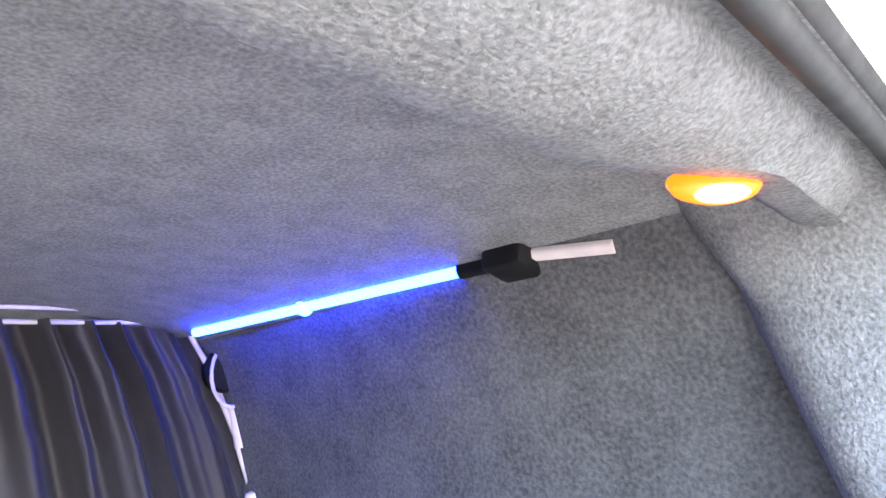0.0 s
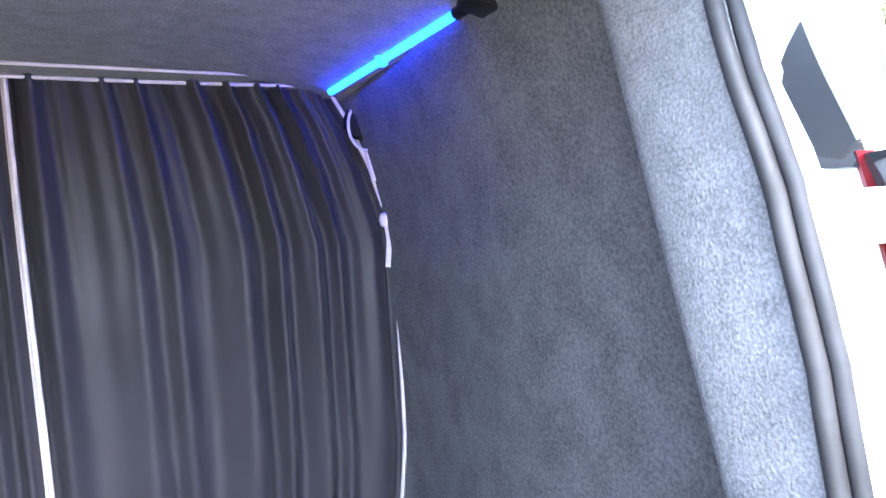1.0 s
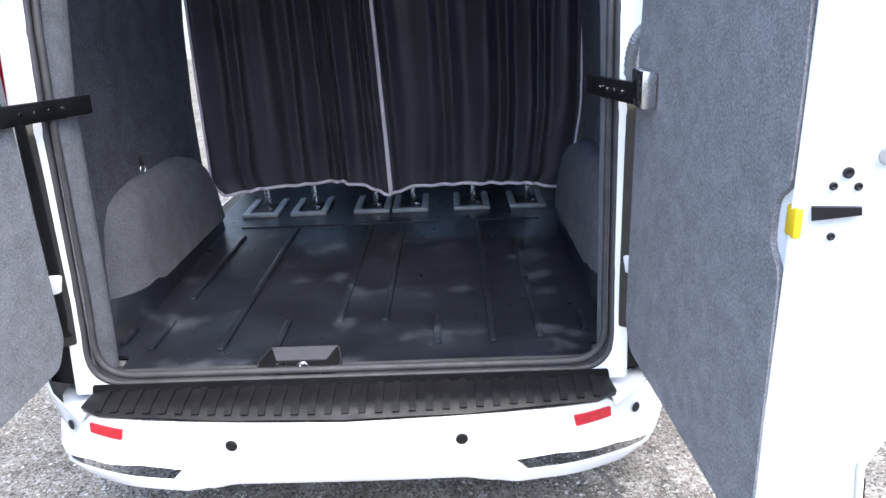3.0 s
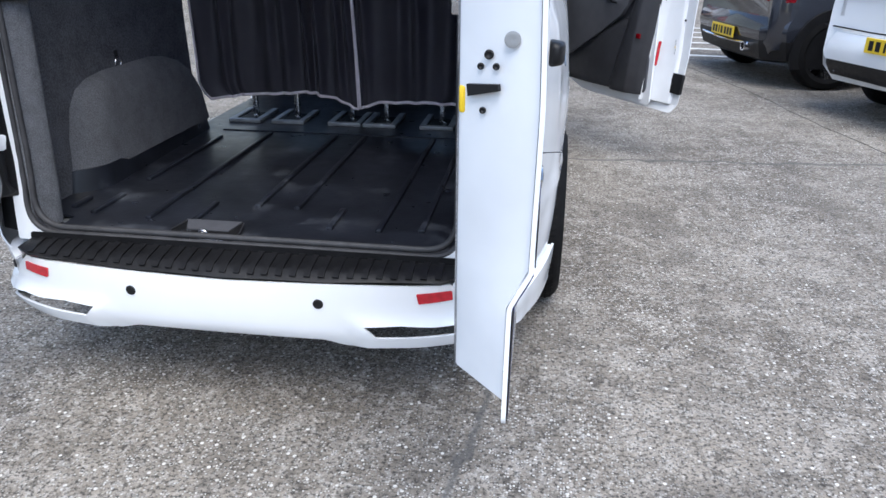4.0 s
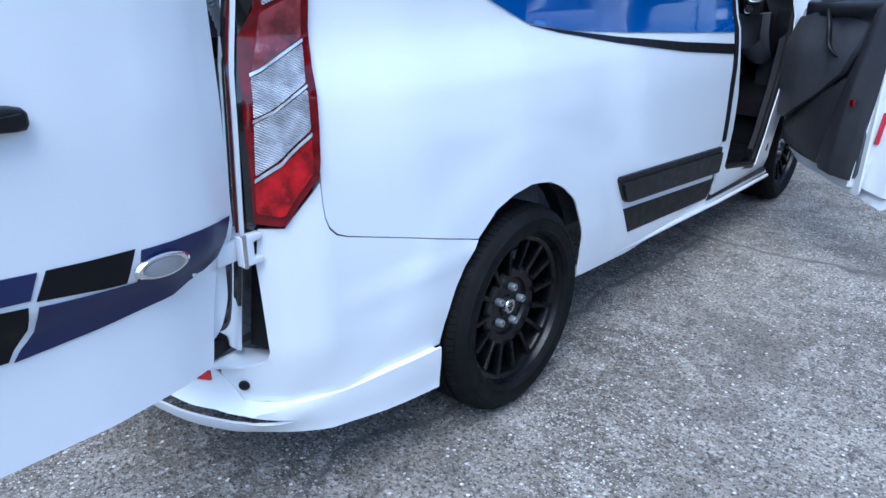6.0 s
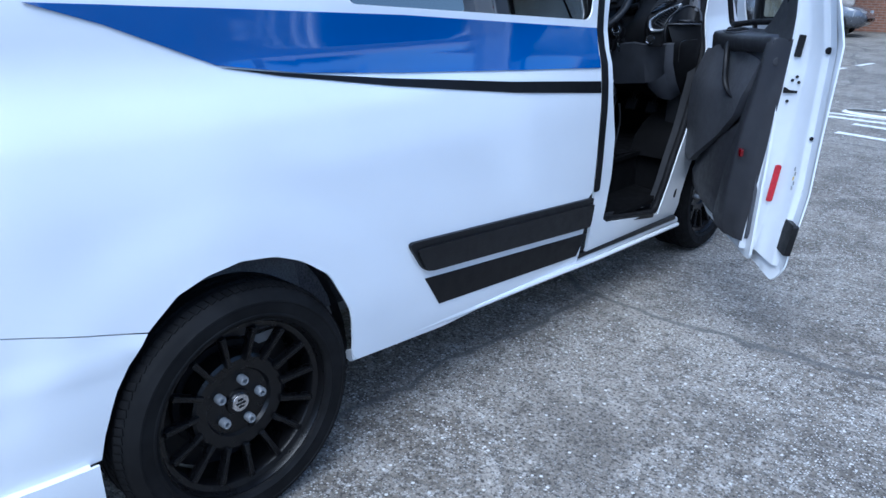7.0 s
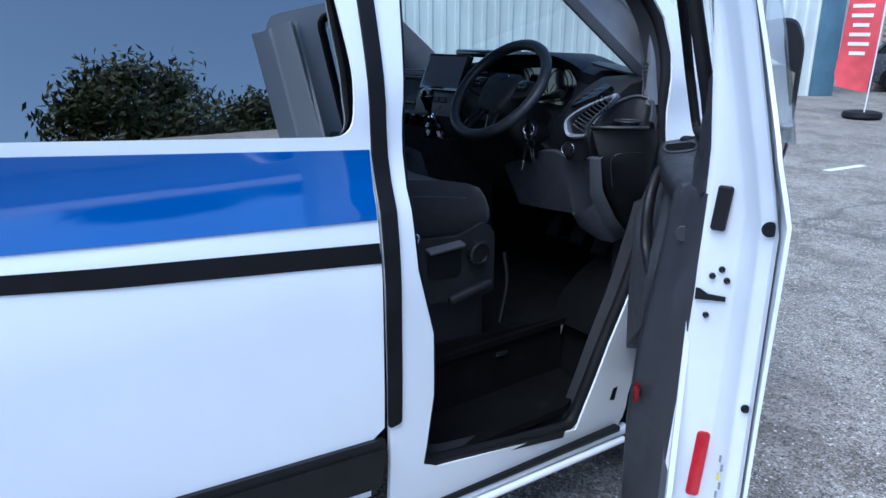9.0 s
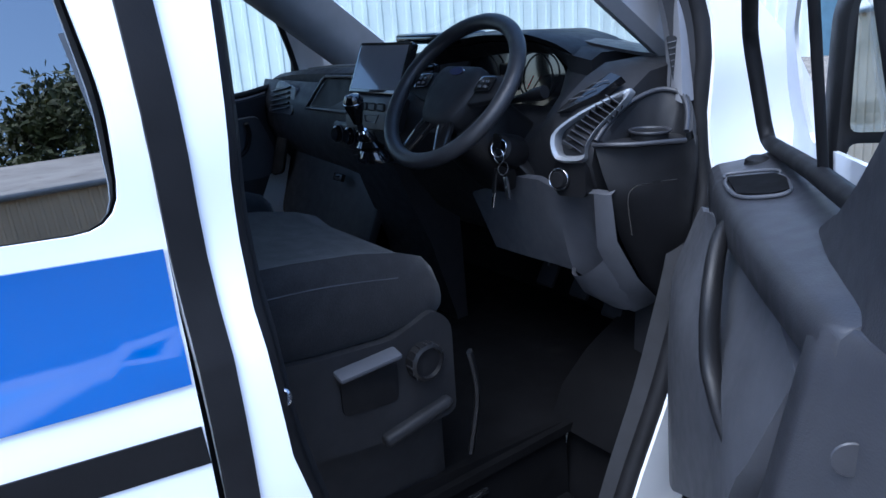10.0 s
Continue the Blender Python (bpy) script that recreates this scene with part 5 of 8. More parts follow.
part("end_box", block("end_box", (0.06, 0.06, 0.058), 0.008, 2, m=pose(0.664, 0.785, 1.884, 0, 15, 0)), BLACK, led, "black plastic end box")
part("end_cap", tube("end_cap", [a - Vector((0, 0.06, 0)), a], 0.012, 10), BLACK, led)
part("clip", lathe("clip", [(0.013, -0.006), (0.015, 0), (0.013, 0.006)], 12, Matrix.Translation((a + b) / 2) @ pose(0, 0, 0, 90, 0, 0)), LED, led)
part("batten", tube("batten", [(0.662, 0.755, 1.876), (0.668, 0.655, 1.866)], 0.009, 6), PIPING, led, "pale batten end")
# wall lamp / grab loop beside the curtain
loop = thing("grab_loop", "black ring on a pale bracket high on the side wall", "grab handle")
part("ring", tube("ring", [(0.757 + 0.045 * math.cos(q), 1.55, 1.80 + 0.062 * math.sin(q)) for q in np.linspace(0, 2 * math.pi, 20)[:-1]], 0.004, 8, closed=True), PIPING, loop)
part("cup", lathe("cup", [(0.001, 0.0), (0.04, 0.0), (0.045, 0.02), (0.04, 0.03), (0.001, 0.035)], 24, Matrix.Translation((0.748, 1.58, 1.81)) @ pose(0, 0, 0, 90, 0, 0)), BLACK, loop)
part("stem", tube("stem", [(0.765, 1.56, 1.745), (0.785, 1.57, 1.66)], 0.011, 8), PIPING, loop)
# amber courtesy lamp under the header
lamp = thing("courtesy_lamp", "glowing amber courtesy lamp let into the roof header", "lamp")
lens_m = Matrix.Translation((0.460, 0.466, 1.845)) @ pose(0, 0, 0, 135, 0, -42) @ Matrix.Diagonal((0.95, 0.36, 1, 1))
part("lens_rim", lathe("lens_rim", [(0.022, 0.0085), (0.030, 0.006), (0.036, 0.0), (0.036, -0.01)], 24, lens_m), AMBER_RIM, lamp, "orange lens edge")
part("lens", lathe("lens", [(0.001, 0.012), (0.014, 0.0115), (0.022, 0.009), (0.022, 0.0)], 24, Matrix.Translation((0.460, 0.466, 1.845)) @ pose(0, 0, 0, 135, 0, -42) @ Matrix.Diagonal((0.95, 0.36, 1, 1))), AMBER, lamp)

# ---- cab door, standing open ----
DO, DA = Vector((0.98, 3.70, 0)), radians(38)
DOOR_IN = [(0.3, 0.075), (0.42, 0.03), (0.7, 0.0), (1.22, 0.0), (1.32, 0.025), (1.8, 0.14)]
DD, DN = Vector((math.sin(DA), -math.cos(DA), 0)), Vector((math.cos(DA), math.sin(DA), 0))


def dl(s, w, z):
    """From the hinge along the door, outwards from it, and up."""
    return DO + DD * s + DN * w + Vector((0, 0, z))


def door_skin(s, z):
    return dl(s, 0.062 - tab(DOOR_IN, z), z)


def door_face(w, lean=0.0):
    """A plane of the door's inner side at w, leaning as the glass does above the belt."""
    return lambda s, z: dl(-s, w - tab([(1.2, 0.0), (1.8, 0.12)], z) * lean, z)


def neg(o):
    return [(-a, b) for a, b in o]


cd_out = rounded([(0.03, 0.47), (0.10, 0.40), (0.3, 0.352), (1.07, 0.345), (1.10, 0.40), (1.115, 0.9), (1.135, 1.2), (1.13, 1.32), (1.10, 1.40), (1.085, 1.72), (1.04, 1.80), (0.66, 1.80), (0.56, 1.76), (0.06, 1.40), (0.0, 1.25), (0.0, 0.8)], 0.02, 3)
cd_win = rounded([(0.13, 1.225), (0.5, 1.258), (0.88, 1.28), (0.88, 1.74), (0.64, 1.74), (0.13, 1.40)], 0.03, 3)
cab_door = part("cab_door", sheet("cab_door", cd_out, door_skin, 0.05, 0.006, 0, [cd_win]), WHITE, van, "white cab door standing open")
part("door_pane", sheet("door_pane", cd_win, door_skin, 0.08, 0.004, -0.06), CLEAR, cab_door, "clear side window").visible_shadow = False
ring = [dl(s, -0.002 - tab(DOOR_IN, z), z) for s, z in cd_win]
part("window_seal", tube("window_seal", ring, 0.0125, 8, closed=True), RUBBER, cab_door, "black window seal")
part("window_divider", tube("window_divider", [dl(0.53 + 0.30 * (z - 1.25), 0.0 - tab(DOOR_IN, z) * 0.9, z) for z in (1.25, 1.45, 1.60, 1.70)], 0.0062, 8), RUBBER, cab_door)
# shut face at the free edge, inner frame
EDGE_S = [(0.40, 0.87), (0.70, 0.90), (0.90, 0.925), (1.10, 0.95), (1.30, 0.962), (1.80, 0.97)]
EDGE_W = [(0.40, -0.059), (0.60, -0.052), (0.83, -0.041), (1.10, -0.034), (1.33, -0.031), (1.80, -0.085)]
prof = []
for z in (0.40, 0.55, 0.7, 0.85, 1.0, 1.1, 1.2, 1.30, 1.5, 1.76):
    ins, si, wi = tab(DOOR_IN, z), tab(EDGE_S, z), tab(EDGE_W, z)
    prof.append([dl(si - 0.012, wi - 0.002, z), dl(si - 0.002, wi + 0.003, z), dl(si, wi + 0.010, z), dl(si + 0.003, 0.024 - ins, z), dl(si + 0.012, 0.032 - ins, z), dl(1.035, 0.042 - ins, z), dl(1.046, 0.047 - ins, z), dl(1.052, 0.062 - ins, z), dl(1.108, 0.058 - ins, z)])
part("shut_face", loft("shut_face", prof, closed=False, caps=False, angle=50), WHITE_IN, cab_door, "white door shut face with black plugs")
srot = Matrix((DN, Vector((0, 0, 1)), DD)).transposed().to_4x4()


def on_edge(w, z, out=0.003):
    """A place on the upright inner part of the shut face."""
    return Matrix.Translation(dl(tab(EDGE_S, z) + out, w, z)) @ srot


for m, r in ((on_edge(-0.008, 1.082), 0.0055), (on_edge(0.006, 1.095), 0.0055), (on_edge(0.016, 1.075), 0.0055), (on_edge(-0.010, 1.006), 0.0055), (Matrix.Translation(dl(1.053, 0.056, 0.892)) @ srot, 0.007), (Matrix.Translation(dl(1.053, 0.054, 1.196)) @ srot, 0.012)):
    part("shut_face_plug", lathe("shut_face_plug", [(r, 0), (r, 0.003), (r * 0.6, 0.004), (0.001, 0.002)], 16, m), BLACK, cab_door)
part("latch_slot", prism("latch_slot", [(-0.027, -0.007), (-0.027, 0.014), (-0.020, 0.013), (-0.006, 0.004), (0.023, 0.001), (0.023, -0.007)], 0.003, on_edge(-0.005, 1.043)), BLACK, cab_door, "black latch slot")
part("rubber_stop", block("rubber_stop", (0.024, 0.076, 0.010), 0.003, 1, m=on_edge(-0.007, 1.203, 0.006) @ pose(0, 0, 0, 0, 0, -5)), BLACK, cab_door, "black rubber door stop")
for w, z in ((0.012, 0.685), (-0.035, 1.60)):
    part("reflector", prism("reflector", rounded([(-0.012, -0.075), (0.012, -0.075), (0.012, 0.075), (-0.012, 0.075)], 0.009), 0.003, on_edge(w, z, 0.006) @ pose(0, 0, 0, 5, 0, -3)), RED, cab_door, "red door edge reflector")
for i in range(5):
    part("label_bar", block("label_bar", (0.004, 0.014, 0.0006), 0, m=Matrix.Translation(dl(1.02, 0.034 + 0.004 * (i % 2), 0.70 + 0.018 * i)) @ srot), YELLOW if i == 2 else DULL_STEEL, cab_door)
part("side_moulding", sheet("side_moulding", rounded([(0.45, 0.50), (1.115, 0.46), (1.115, 0.58), (0.45, 0.60)], 0.012), door_skin, 0.05, 0.022, 0.02), BLACK, cab_door, "black textured rubbing strip")
part("inner_panel", sheet("inner_panel", neg(rounded([(0.03, 0.46), (0.3, 0.37), (0.93, 0.37), (0.93, 1.19), (0.16, 1.19), (0.03, 1.15)], 0.03, 3)), door_face(-0.03), 0.08, 0.01), WHITE_IN, cab_door)
# trim: back plate, top shelf, rear column, lower bulge, pull
trim = part("door_trim", sheet("door_trim", neg(rounded([(0.09, 0.55), (0.25, 0.43), (0.86, 0.43), (0.895, 0.46), (0.895, 1.19), (0.19, 1.18), (0.12, 0.9)], 0.04, 3)), door_face(-0.05), 0.08, 0.012, 0.010), CABIN_LIGHT, cab_door, "grey plastic door trim")
col = []
for z, s0, c, w in ((0.43, 0.62, 0.785, -0.105), (0.47, 0.63, 0.79, -0.122), (0.66, 0.69, 0.815, -0.126), (0.85, 0.74, 0.840, -0.118), (1.05, 0.785, 0.860, -0.096), (1.16, 0.80, 0.868, -0.084), (1.215, 0.805, 0.868, -0.077), (1.224, 0.808, 0.860, -0.070)):
    se, we = tab(EDGE_S, z) - 0.004, tab(EDGE_W, z)
    col.append([dl(s0 - 0.03, -0.055, z), dl(s0, w + 0.010, z), dl(s0 + 0.03, w, z), dl(c - 0.018, w, z), dl(c - 0.004, w + 0.003, z), dl(c + 0.004, w + 0.012, z), dl((c + se) / 2 + 0.004, (w + we) / 2, z), dl(se, we, z), dl(se, we + 0.012, z)])
part("rear_column", loft("rear_column", col, angle=50), CABIN_MID, trim)
shelf = []
for s, w, z1 in ((0.160, -0.060, 1.180), (0.165, -0.082, 1.190), (0.185, -0.097, 1.200), (0.32, -0.101, 1.203), (0.50, -0.098, 1.208), (0.67, -0.091, 1.216), (0.80, -0.083, 1.225), (0.855, -0.078, 1.229), (0.872, -0.068, 1.226)):
    z0 = z1 - tab([(0.17, 0.10), (0.41, 0.070), (0.7, 0.062), (0.87, 0.06)], s)
    shelf.append([dl(s, -0.045, z0), dl(s, min(w + 0.02, -0.046), z0), dl(s, w + 0.004, z0 + 0.012), dl(s, w, z1 - 0.018), dl(s, w + 0.004, z1 - 0.006), dl(s, w + 0.014, z1), dl(s, -0.035, z1 + 0.010), dl(s, -0.006, z1 + 0.020), dl(s, 0.012, z1 + 0.022), dl(s, 0.012, z0)])
part("top_shelf", loft("top_shelf", shelf, angle=60), CABIN_MID, trim)
sail = [(0.66, 1.232), (0.72, 1.268), (0.78, 1.310), (0.83, 1.352), (0.87, 1.390), (0.90, 1.415), (0.93, 1.425), (0.946, 1.40), (0.946, 1.212), (0.87, 1.222), (0.72, 1.226)]
part("trim_sail", sheet("trim_sail", neg(rounded(sail, 0.015, 3)), lambda s, z: dl(-s, -0.012 - 0.16 * max(0, 1.262 - z) - 0.06 * max(0, -s - 0.6) + 0.25 * max(0, -s - 0.88), z), 0.02, 0.018, 0.0, angle=60), CABIN_MID, trim)
cup = [(0.335, -0.086), (0.43, -0.084), (0.462, -0.050), (0.455, -0.026), (0.40, -0.020), (0.365, -0.028)]
part("cup_rim", tube("cup_rim", smooth_path([dl(a, b, 1.2095 + 0.22 * (b + 0.085)) for a, b in cup], 5, closed=True), 0.003, 8, closed=True), KNEE_GREY, trim, "grey rim of a small tray")
# Shelf has no hole; a flat black sheet holds the well's shade.
part("cup_well", sheet("cup_well", neg(cup)[::-1], lambda s, w: dl(-s, w, 1.2105 + 0.22 * (w + 0.085)), 0.05, 0.003), FLOOR_BLACK, trim)
cup2 = [(0.30, -0.082), (0.335, -0.080), (0.365, -0.028), (0.33, -0.024)]
part("cup_rim", tube("cup_rim", smooth_path([dl(a, b, 1.2085 + 0.22 * (b + 0.085)) for a, b in cup2], 5, closed=True), 0.0025, 8, closed=True), CABIN_LIGHT, trim)
part("lock_knob", lathe("lock_knob", [(0.020, 0), (0.019, 0.008), (0.012, 0.013), (0.001, 0.014)], 16, Matrix.Translation(dl(0.225, -0.03, 1.208))), BLACK, trim, "black lock knob")
bulge = []
for s, w, z1 in ((0.10, -0.066, 0.60), (0.13, -0.078, 0.62), (0.25, -0.096, 0.655), (0.40, -0.108, 0.72), (0.55, -0.106, 0.81), (0.66, -0.098, 0.87), (0.71, -0.08, 0.88)):
    bulge.append([dl(s, -0.05, 0.44), dl(s, w + 0.025, 0.435), dl(s, w, 0.47), dl(s, w - 0.010, 0.54), dl(s, w, z1 - 0.05), dl(s, w + 0.006, z1 - 0.015), dl(s, w + 0.018, z1 - 0.002), dl(s, -0.05, z1 + 0.01)])
part("lower_bulge", loft("lower_bulge", bulge, angle=60), CABIN_MID, trim, "dark lower door pocket")
flap = rounded([(0.15, 1.11), (0.11, 0.90), (0.14, 0.62), (0.22, 0.60), (0.68, 0.90), (0.745, 1.0), (0.765, 1.13), (0.66, 1.14), (0.50, 1.15), (0.30, 1.15)], 0.02, 4)
def flap_w(s, z):
    """Depth of the moulded panel: proud towards the hinge, hollow behind the pull and under the shelf."""
    return -0.108 + 0.036 * min(1, max(0, (s - 0.30) / 0.22)) + 0.035 * min(1, max(0, (z - 0.98) / 0.14)) - 0.008 * math.sin(math.pi * min(1, max(0, (z - 0.62) / 0.5)))


part("trim_flap", sheet("trim_flap", neg(flap), lambda s, z: dl(-s, flap_w(-s, z), z), 0.03, 0.03, angle=60), CABIN_LIGHT, trim, "lighter grey moulded door panel")
part("panel_line", tube("panel_line", smooth_path([dl(s, flap_w(s, z) - 0.0005, z) for s, z in ((0.10, 0.88), (0.22, 0.905), (0.34, 0.935), (0.46, 0.985))], 4), 0.0022, 6), CABIN, trim)
hp = smooth_path([dl(0.40, -0.074, 1.175), dl(0.445, -0.102, 1.158), dl(0.505, -0.116, 1.10), dl(0.530, -0.116, 1.025), dl(0.56, -0.110, 0.99), dl(0.61, -0.104, 0.970), dl(0.68, -0.092, 0.955)], 6)
part("pull_handle", tube("pull_handle", hp, [0.007 + 0.007 * math.sin(math.pi * min(1, 0.08 + i / len(hp))) for i in range(len(hp))], 10, flat=0.75), BLACK, trim, "black pull handle")
rel_m = Matrix.Translation(dl(0.215, -0.092, 1.06)) @ Matrix((DD, Vector((0, 0, 1)), -DN)).transposed().to_4x4()
part("release_cup", prism("release_cup", rounded([(-0.075, -0.035), (0.06, -0.03), (0.085, 0.035), (-0.05, 0.035)], 0.02, 4), 0.006, rel_m @ pose(0, 0, -0.002, 0, 0, 10), 0.002), BLACK, trim, "black door release recess")
part("release_lever", block("release_lever", (0.07, 0.022, 0.010), 0.005, 2, m=rel_m @ pose(0.0, 0.004, 0.010, 0, 0, 14)), BLACK_GLOSS, trim)
mesh_out = [(0.16, 0.88), (0.34, 0.945), (0.32, 0.83), (0.22, 0.74)]
spk = part("speaker_mesh", sheet("speaker_mesh", neg(rounded(mesh_out, 0.02)), lambda s, z: dl(-s, flap_w(-s, z) - 0.001, z), 0.03, 0.003, 0.002), KNEE_GREY, trim, "perforated grey speaker panel")
hole_me = lathe("speaker_hole", [(0.0022, 0), (0.0022, 0.0008), (0.001, 0.001)], 6)
for a in range(9):
    for b in range(7):
        s, z = 0.20 + 0.013 * a + 0.004 * (b % 2), 0.80 + 0.017 * b + 0.003 * a
        if inside(mesh_out, np.array([[s, z]]))[0]:
            part("speaker_hole", hole_me, BLACK, spk, m=Matrix.Translation(dl(s, flap_w(s, z) - 0.0032, z)) @ Matrix((DD, Vector((0, 0, 1)), -DN)).transposed().to_4x4())
part("door_lamp", block("door_lamp", (0.035, 0.012, 0.03), 0.004, 2, m=Matrix.Translation(dl(0.850, -0.112, 0.79)) @ Matrix.Rotation(-(math.pi / 2 - DA), 4, "Z")), RED_LENS, trim, "red door warning lens")
part("screw_plug", lathe("screw_plug", [(0.001, 0.0012), (0.0135, 0.0012), (0.0145, 0)], 20, Matrix.Translation(dl(0.914, -0.060, 1.142)) @ srot), CABIN_MID, trim)
# hinge straps
for z in (0.58, 0.80):
    part("cab_hinge", tube("cab_hinge", [(0.90, 3.63, z), dl(0.02, -0.02, z)], 0.016, 8), WHITE, cab_door)
# mirror
def mirror_ring(s, g):
    """Housing outline at a distance along the door, grown by g."""
    return [tuple(dl(s + 0.09, w, z - 0.065)) for w, z in rounded([(0.062 - g, 1.245 - g), (0.185 + g, 1.235 - g), (0.198 + g, 1.30), (0.200 + g, 1.52), (0.175 + g, 1.575 + g), (0.08, 1.56 + g), (0.058 - g, 1.50)], 0.025, 4)]


mir = part("door_mirror", loft("door_mirror", [mirror_ring(0.06, -0.03), mirror_ring(0.09, -0.008), mirror_ring(0.15, 0.008), mirror_ring(0.195, 0.006), mirror_ring(0.205, 0.0)], angle=40), BLACK, cab_door, "black door mirror housing")
MIRROR = bpy.data.materials.new("mirror glass")
MIRROR.use_nodes = True
MIRROR.node_tree.nodes["Principled BSDF"].inputs["Metallic"].default_value = 1
MIRROR.node_tree.nodes["Principled BSDF"].inputs["Roughness"].default_value = 0.01
MIRROR.node_tree.nodes["Principled BSDF"].inputs["Base Color"].default_value = (0.9, 0.92, 0.93, 1)


def mirror_face(w, z):
    return dl(0.304 - 0.06 * (w - 0.13) - 0.10 * (z - 1.40), w, z - 0.065)


for o in ([(0.070, 1.335), (0.190, 1.335), (0.191, 1.52), (0.170, 1.565), (0.083, 1.55), (0.068, 1.50)], [(0.070, 1.255), (0.178, 1.247), (0.188, 1.28), (0.190, 1.32), (0.070, 1.32)]):
    part("mirror_glass", sheet("mirror_glass", rounded(o, 0.012, 3), mirror_face, 0.06, 0.003, 0.0), MIRROR, mir, "mirror glass")
part("mirror_arm", tube("mirror_arm", [dl(0.19, 0.055, 1.16), dl(0.20, 0.10, 1.19)], 0.022, 8), BLACK, mir)

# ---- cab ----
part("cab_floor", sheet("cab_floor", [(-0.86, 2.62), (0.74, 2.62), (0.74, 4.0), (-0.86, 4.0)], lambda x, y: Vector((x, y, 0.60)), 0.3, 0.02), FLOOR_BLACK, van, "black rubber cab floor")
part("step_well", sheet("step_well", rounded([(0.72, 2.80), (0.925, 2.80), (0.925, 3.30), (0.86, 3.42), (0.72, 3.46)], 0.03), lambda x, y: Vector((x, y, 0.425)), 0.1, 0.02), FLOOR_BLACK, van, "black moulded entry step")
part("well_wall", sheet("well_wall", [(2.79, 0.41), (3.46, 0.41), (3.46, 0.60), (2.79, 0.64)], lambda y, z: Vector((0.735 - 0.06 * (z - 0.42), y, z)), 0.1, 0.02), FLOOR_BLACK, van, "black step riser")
part("riser_catch", block("riser_catch", (0.01, 0.05, 0.016), 0.004, 2, at=(0.735, 3.2, 0.545)), BLACK_GLOSS, van)
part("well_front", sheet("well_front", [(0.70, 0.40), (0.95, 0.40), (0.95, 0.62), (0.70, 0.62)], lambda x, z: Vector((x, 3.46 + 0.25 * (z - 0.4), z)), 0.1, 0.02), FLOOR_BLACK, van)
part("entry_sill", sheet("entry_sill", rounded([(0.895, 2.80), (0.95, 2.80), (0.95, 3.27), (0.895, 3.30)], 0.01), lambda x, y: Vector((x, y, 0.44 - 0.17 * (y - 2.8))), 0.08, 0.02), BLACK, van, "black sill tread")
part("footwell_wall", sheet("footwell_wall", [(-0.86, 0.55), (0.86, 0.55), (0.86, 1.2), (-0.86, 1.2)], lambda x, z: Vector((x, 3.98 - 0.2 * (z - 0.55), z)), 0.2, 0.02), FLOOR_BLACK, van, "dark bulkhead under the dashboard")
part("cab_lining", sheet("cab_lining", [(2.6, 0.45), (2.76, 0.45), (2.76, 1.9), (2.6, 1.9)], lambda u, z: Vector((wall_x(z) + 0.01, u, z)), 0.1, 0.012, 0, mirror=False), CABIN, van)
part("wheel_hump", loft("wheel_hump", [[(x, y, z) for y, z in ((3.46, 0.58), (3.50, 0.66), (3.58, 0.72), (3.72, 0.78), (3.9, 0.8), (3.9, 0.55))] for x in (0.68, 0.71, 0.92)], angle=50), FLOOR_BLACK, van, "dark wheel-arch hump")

# dashboard: profiles across the cab, drawn small, then scaled about the camera's last position to fit its view
DASH_EYE = Vector((1.671, 2.456, 1.473))


def dash_top(x):
    return tab([(-0.88, 1.30), (-0.5, 1.335), (-0.05, 1.35), (0.15, 1.392), (0.25, 1.41), (0.42, 1.425), (0.55, 1.425), (0.66, 1.40), (0.80, 1.375), (0.88, 1.36)], x)


dash_tab = []
for x in np.linspace(-0.72, 0.72, 50):
    b = tab([(0.22, 0.0), (0.27, 1.0), (0.60, 1.0), (0.65, 0.0)], x)     # instrument recess
    top = dash_top(x)
    edge = tab([(-0.88, 3.53), (0.15, 3.53), (0.25, 3.55), (0.6, 3.56), (0.7, 3.55), (0.88, 3.58)], x)
    yf = tab([(-0.88, 3.48), (-0.3, 3.45), (0.0, 3.43), (0.2, 3.43), (0.3, 3.48), (0.6, 3.48), (0.7, 3.47), (0.9, 3.49)], x)
    dash_tab.append([(x, y, z) for y, z in (
        (3.97, 1.10), (3.96, 1.20), (3.88, 1.285), (3.78, top - 0.012), (3.66, top), (edge + 0.03, top + 0.001), (edge, top - 0.012),
        (edge + 0.005 + 0.055 * b, top - 0.045), (edge - 0.03 + 0.09 * b, 1.305 + 0.005 * b), (yf + 0.015 + 0.11 * b, 1.275), (yf + 0.10 * b * 0.5, 1.245), (yf, 1.21), (yf + 0.005, 1.15), (yf + 0.035, 1.09), (yf + 0.10, 1.0), (3.66, 0.92), (3.75, 0.88), (3.95, 0.86))])
dash = part("dashboard", loft("dashboard", dash_tab, angle=40), CABIN, van, "charcoal moulded dashboard", Matrix.Translation(DASH_EYE + Vector((-0.008, 0, -0.022))) @ Matrix.Scale(1.06, 4) @ Matrix.Translation(-DASH_EYE))
# Top sheet is paler than the dash: windscreen light put into its colour.
part("dash_mat", sheet("dash_mat", rounded([(-0.62, 3.60), (0.72, 3.62), (0.84, 3.67), (0.80, 3.86), (-0.58, 3.86)], 0.05), lambda x, y: Vector((x, y, tab([(3.58, dash_top(x)), (3.66, dash_top(x) + 0.002), (3.78, dash_top(x) - 0.009), (3.88, 1.288)], y) + 0.005)), 0.05, 0.006), CABIN_MID, dash, "grained dashboard top, paler grey for the windscreen light")
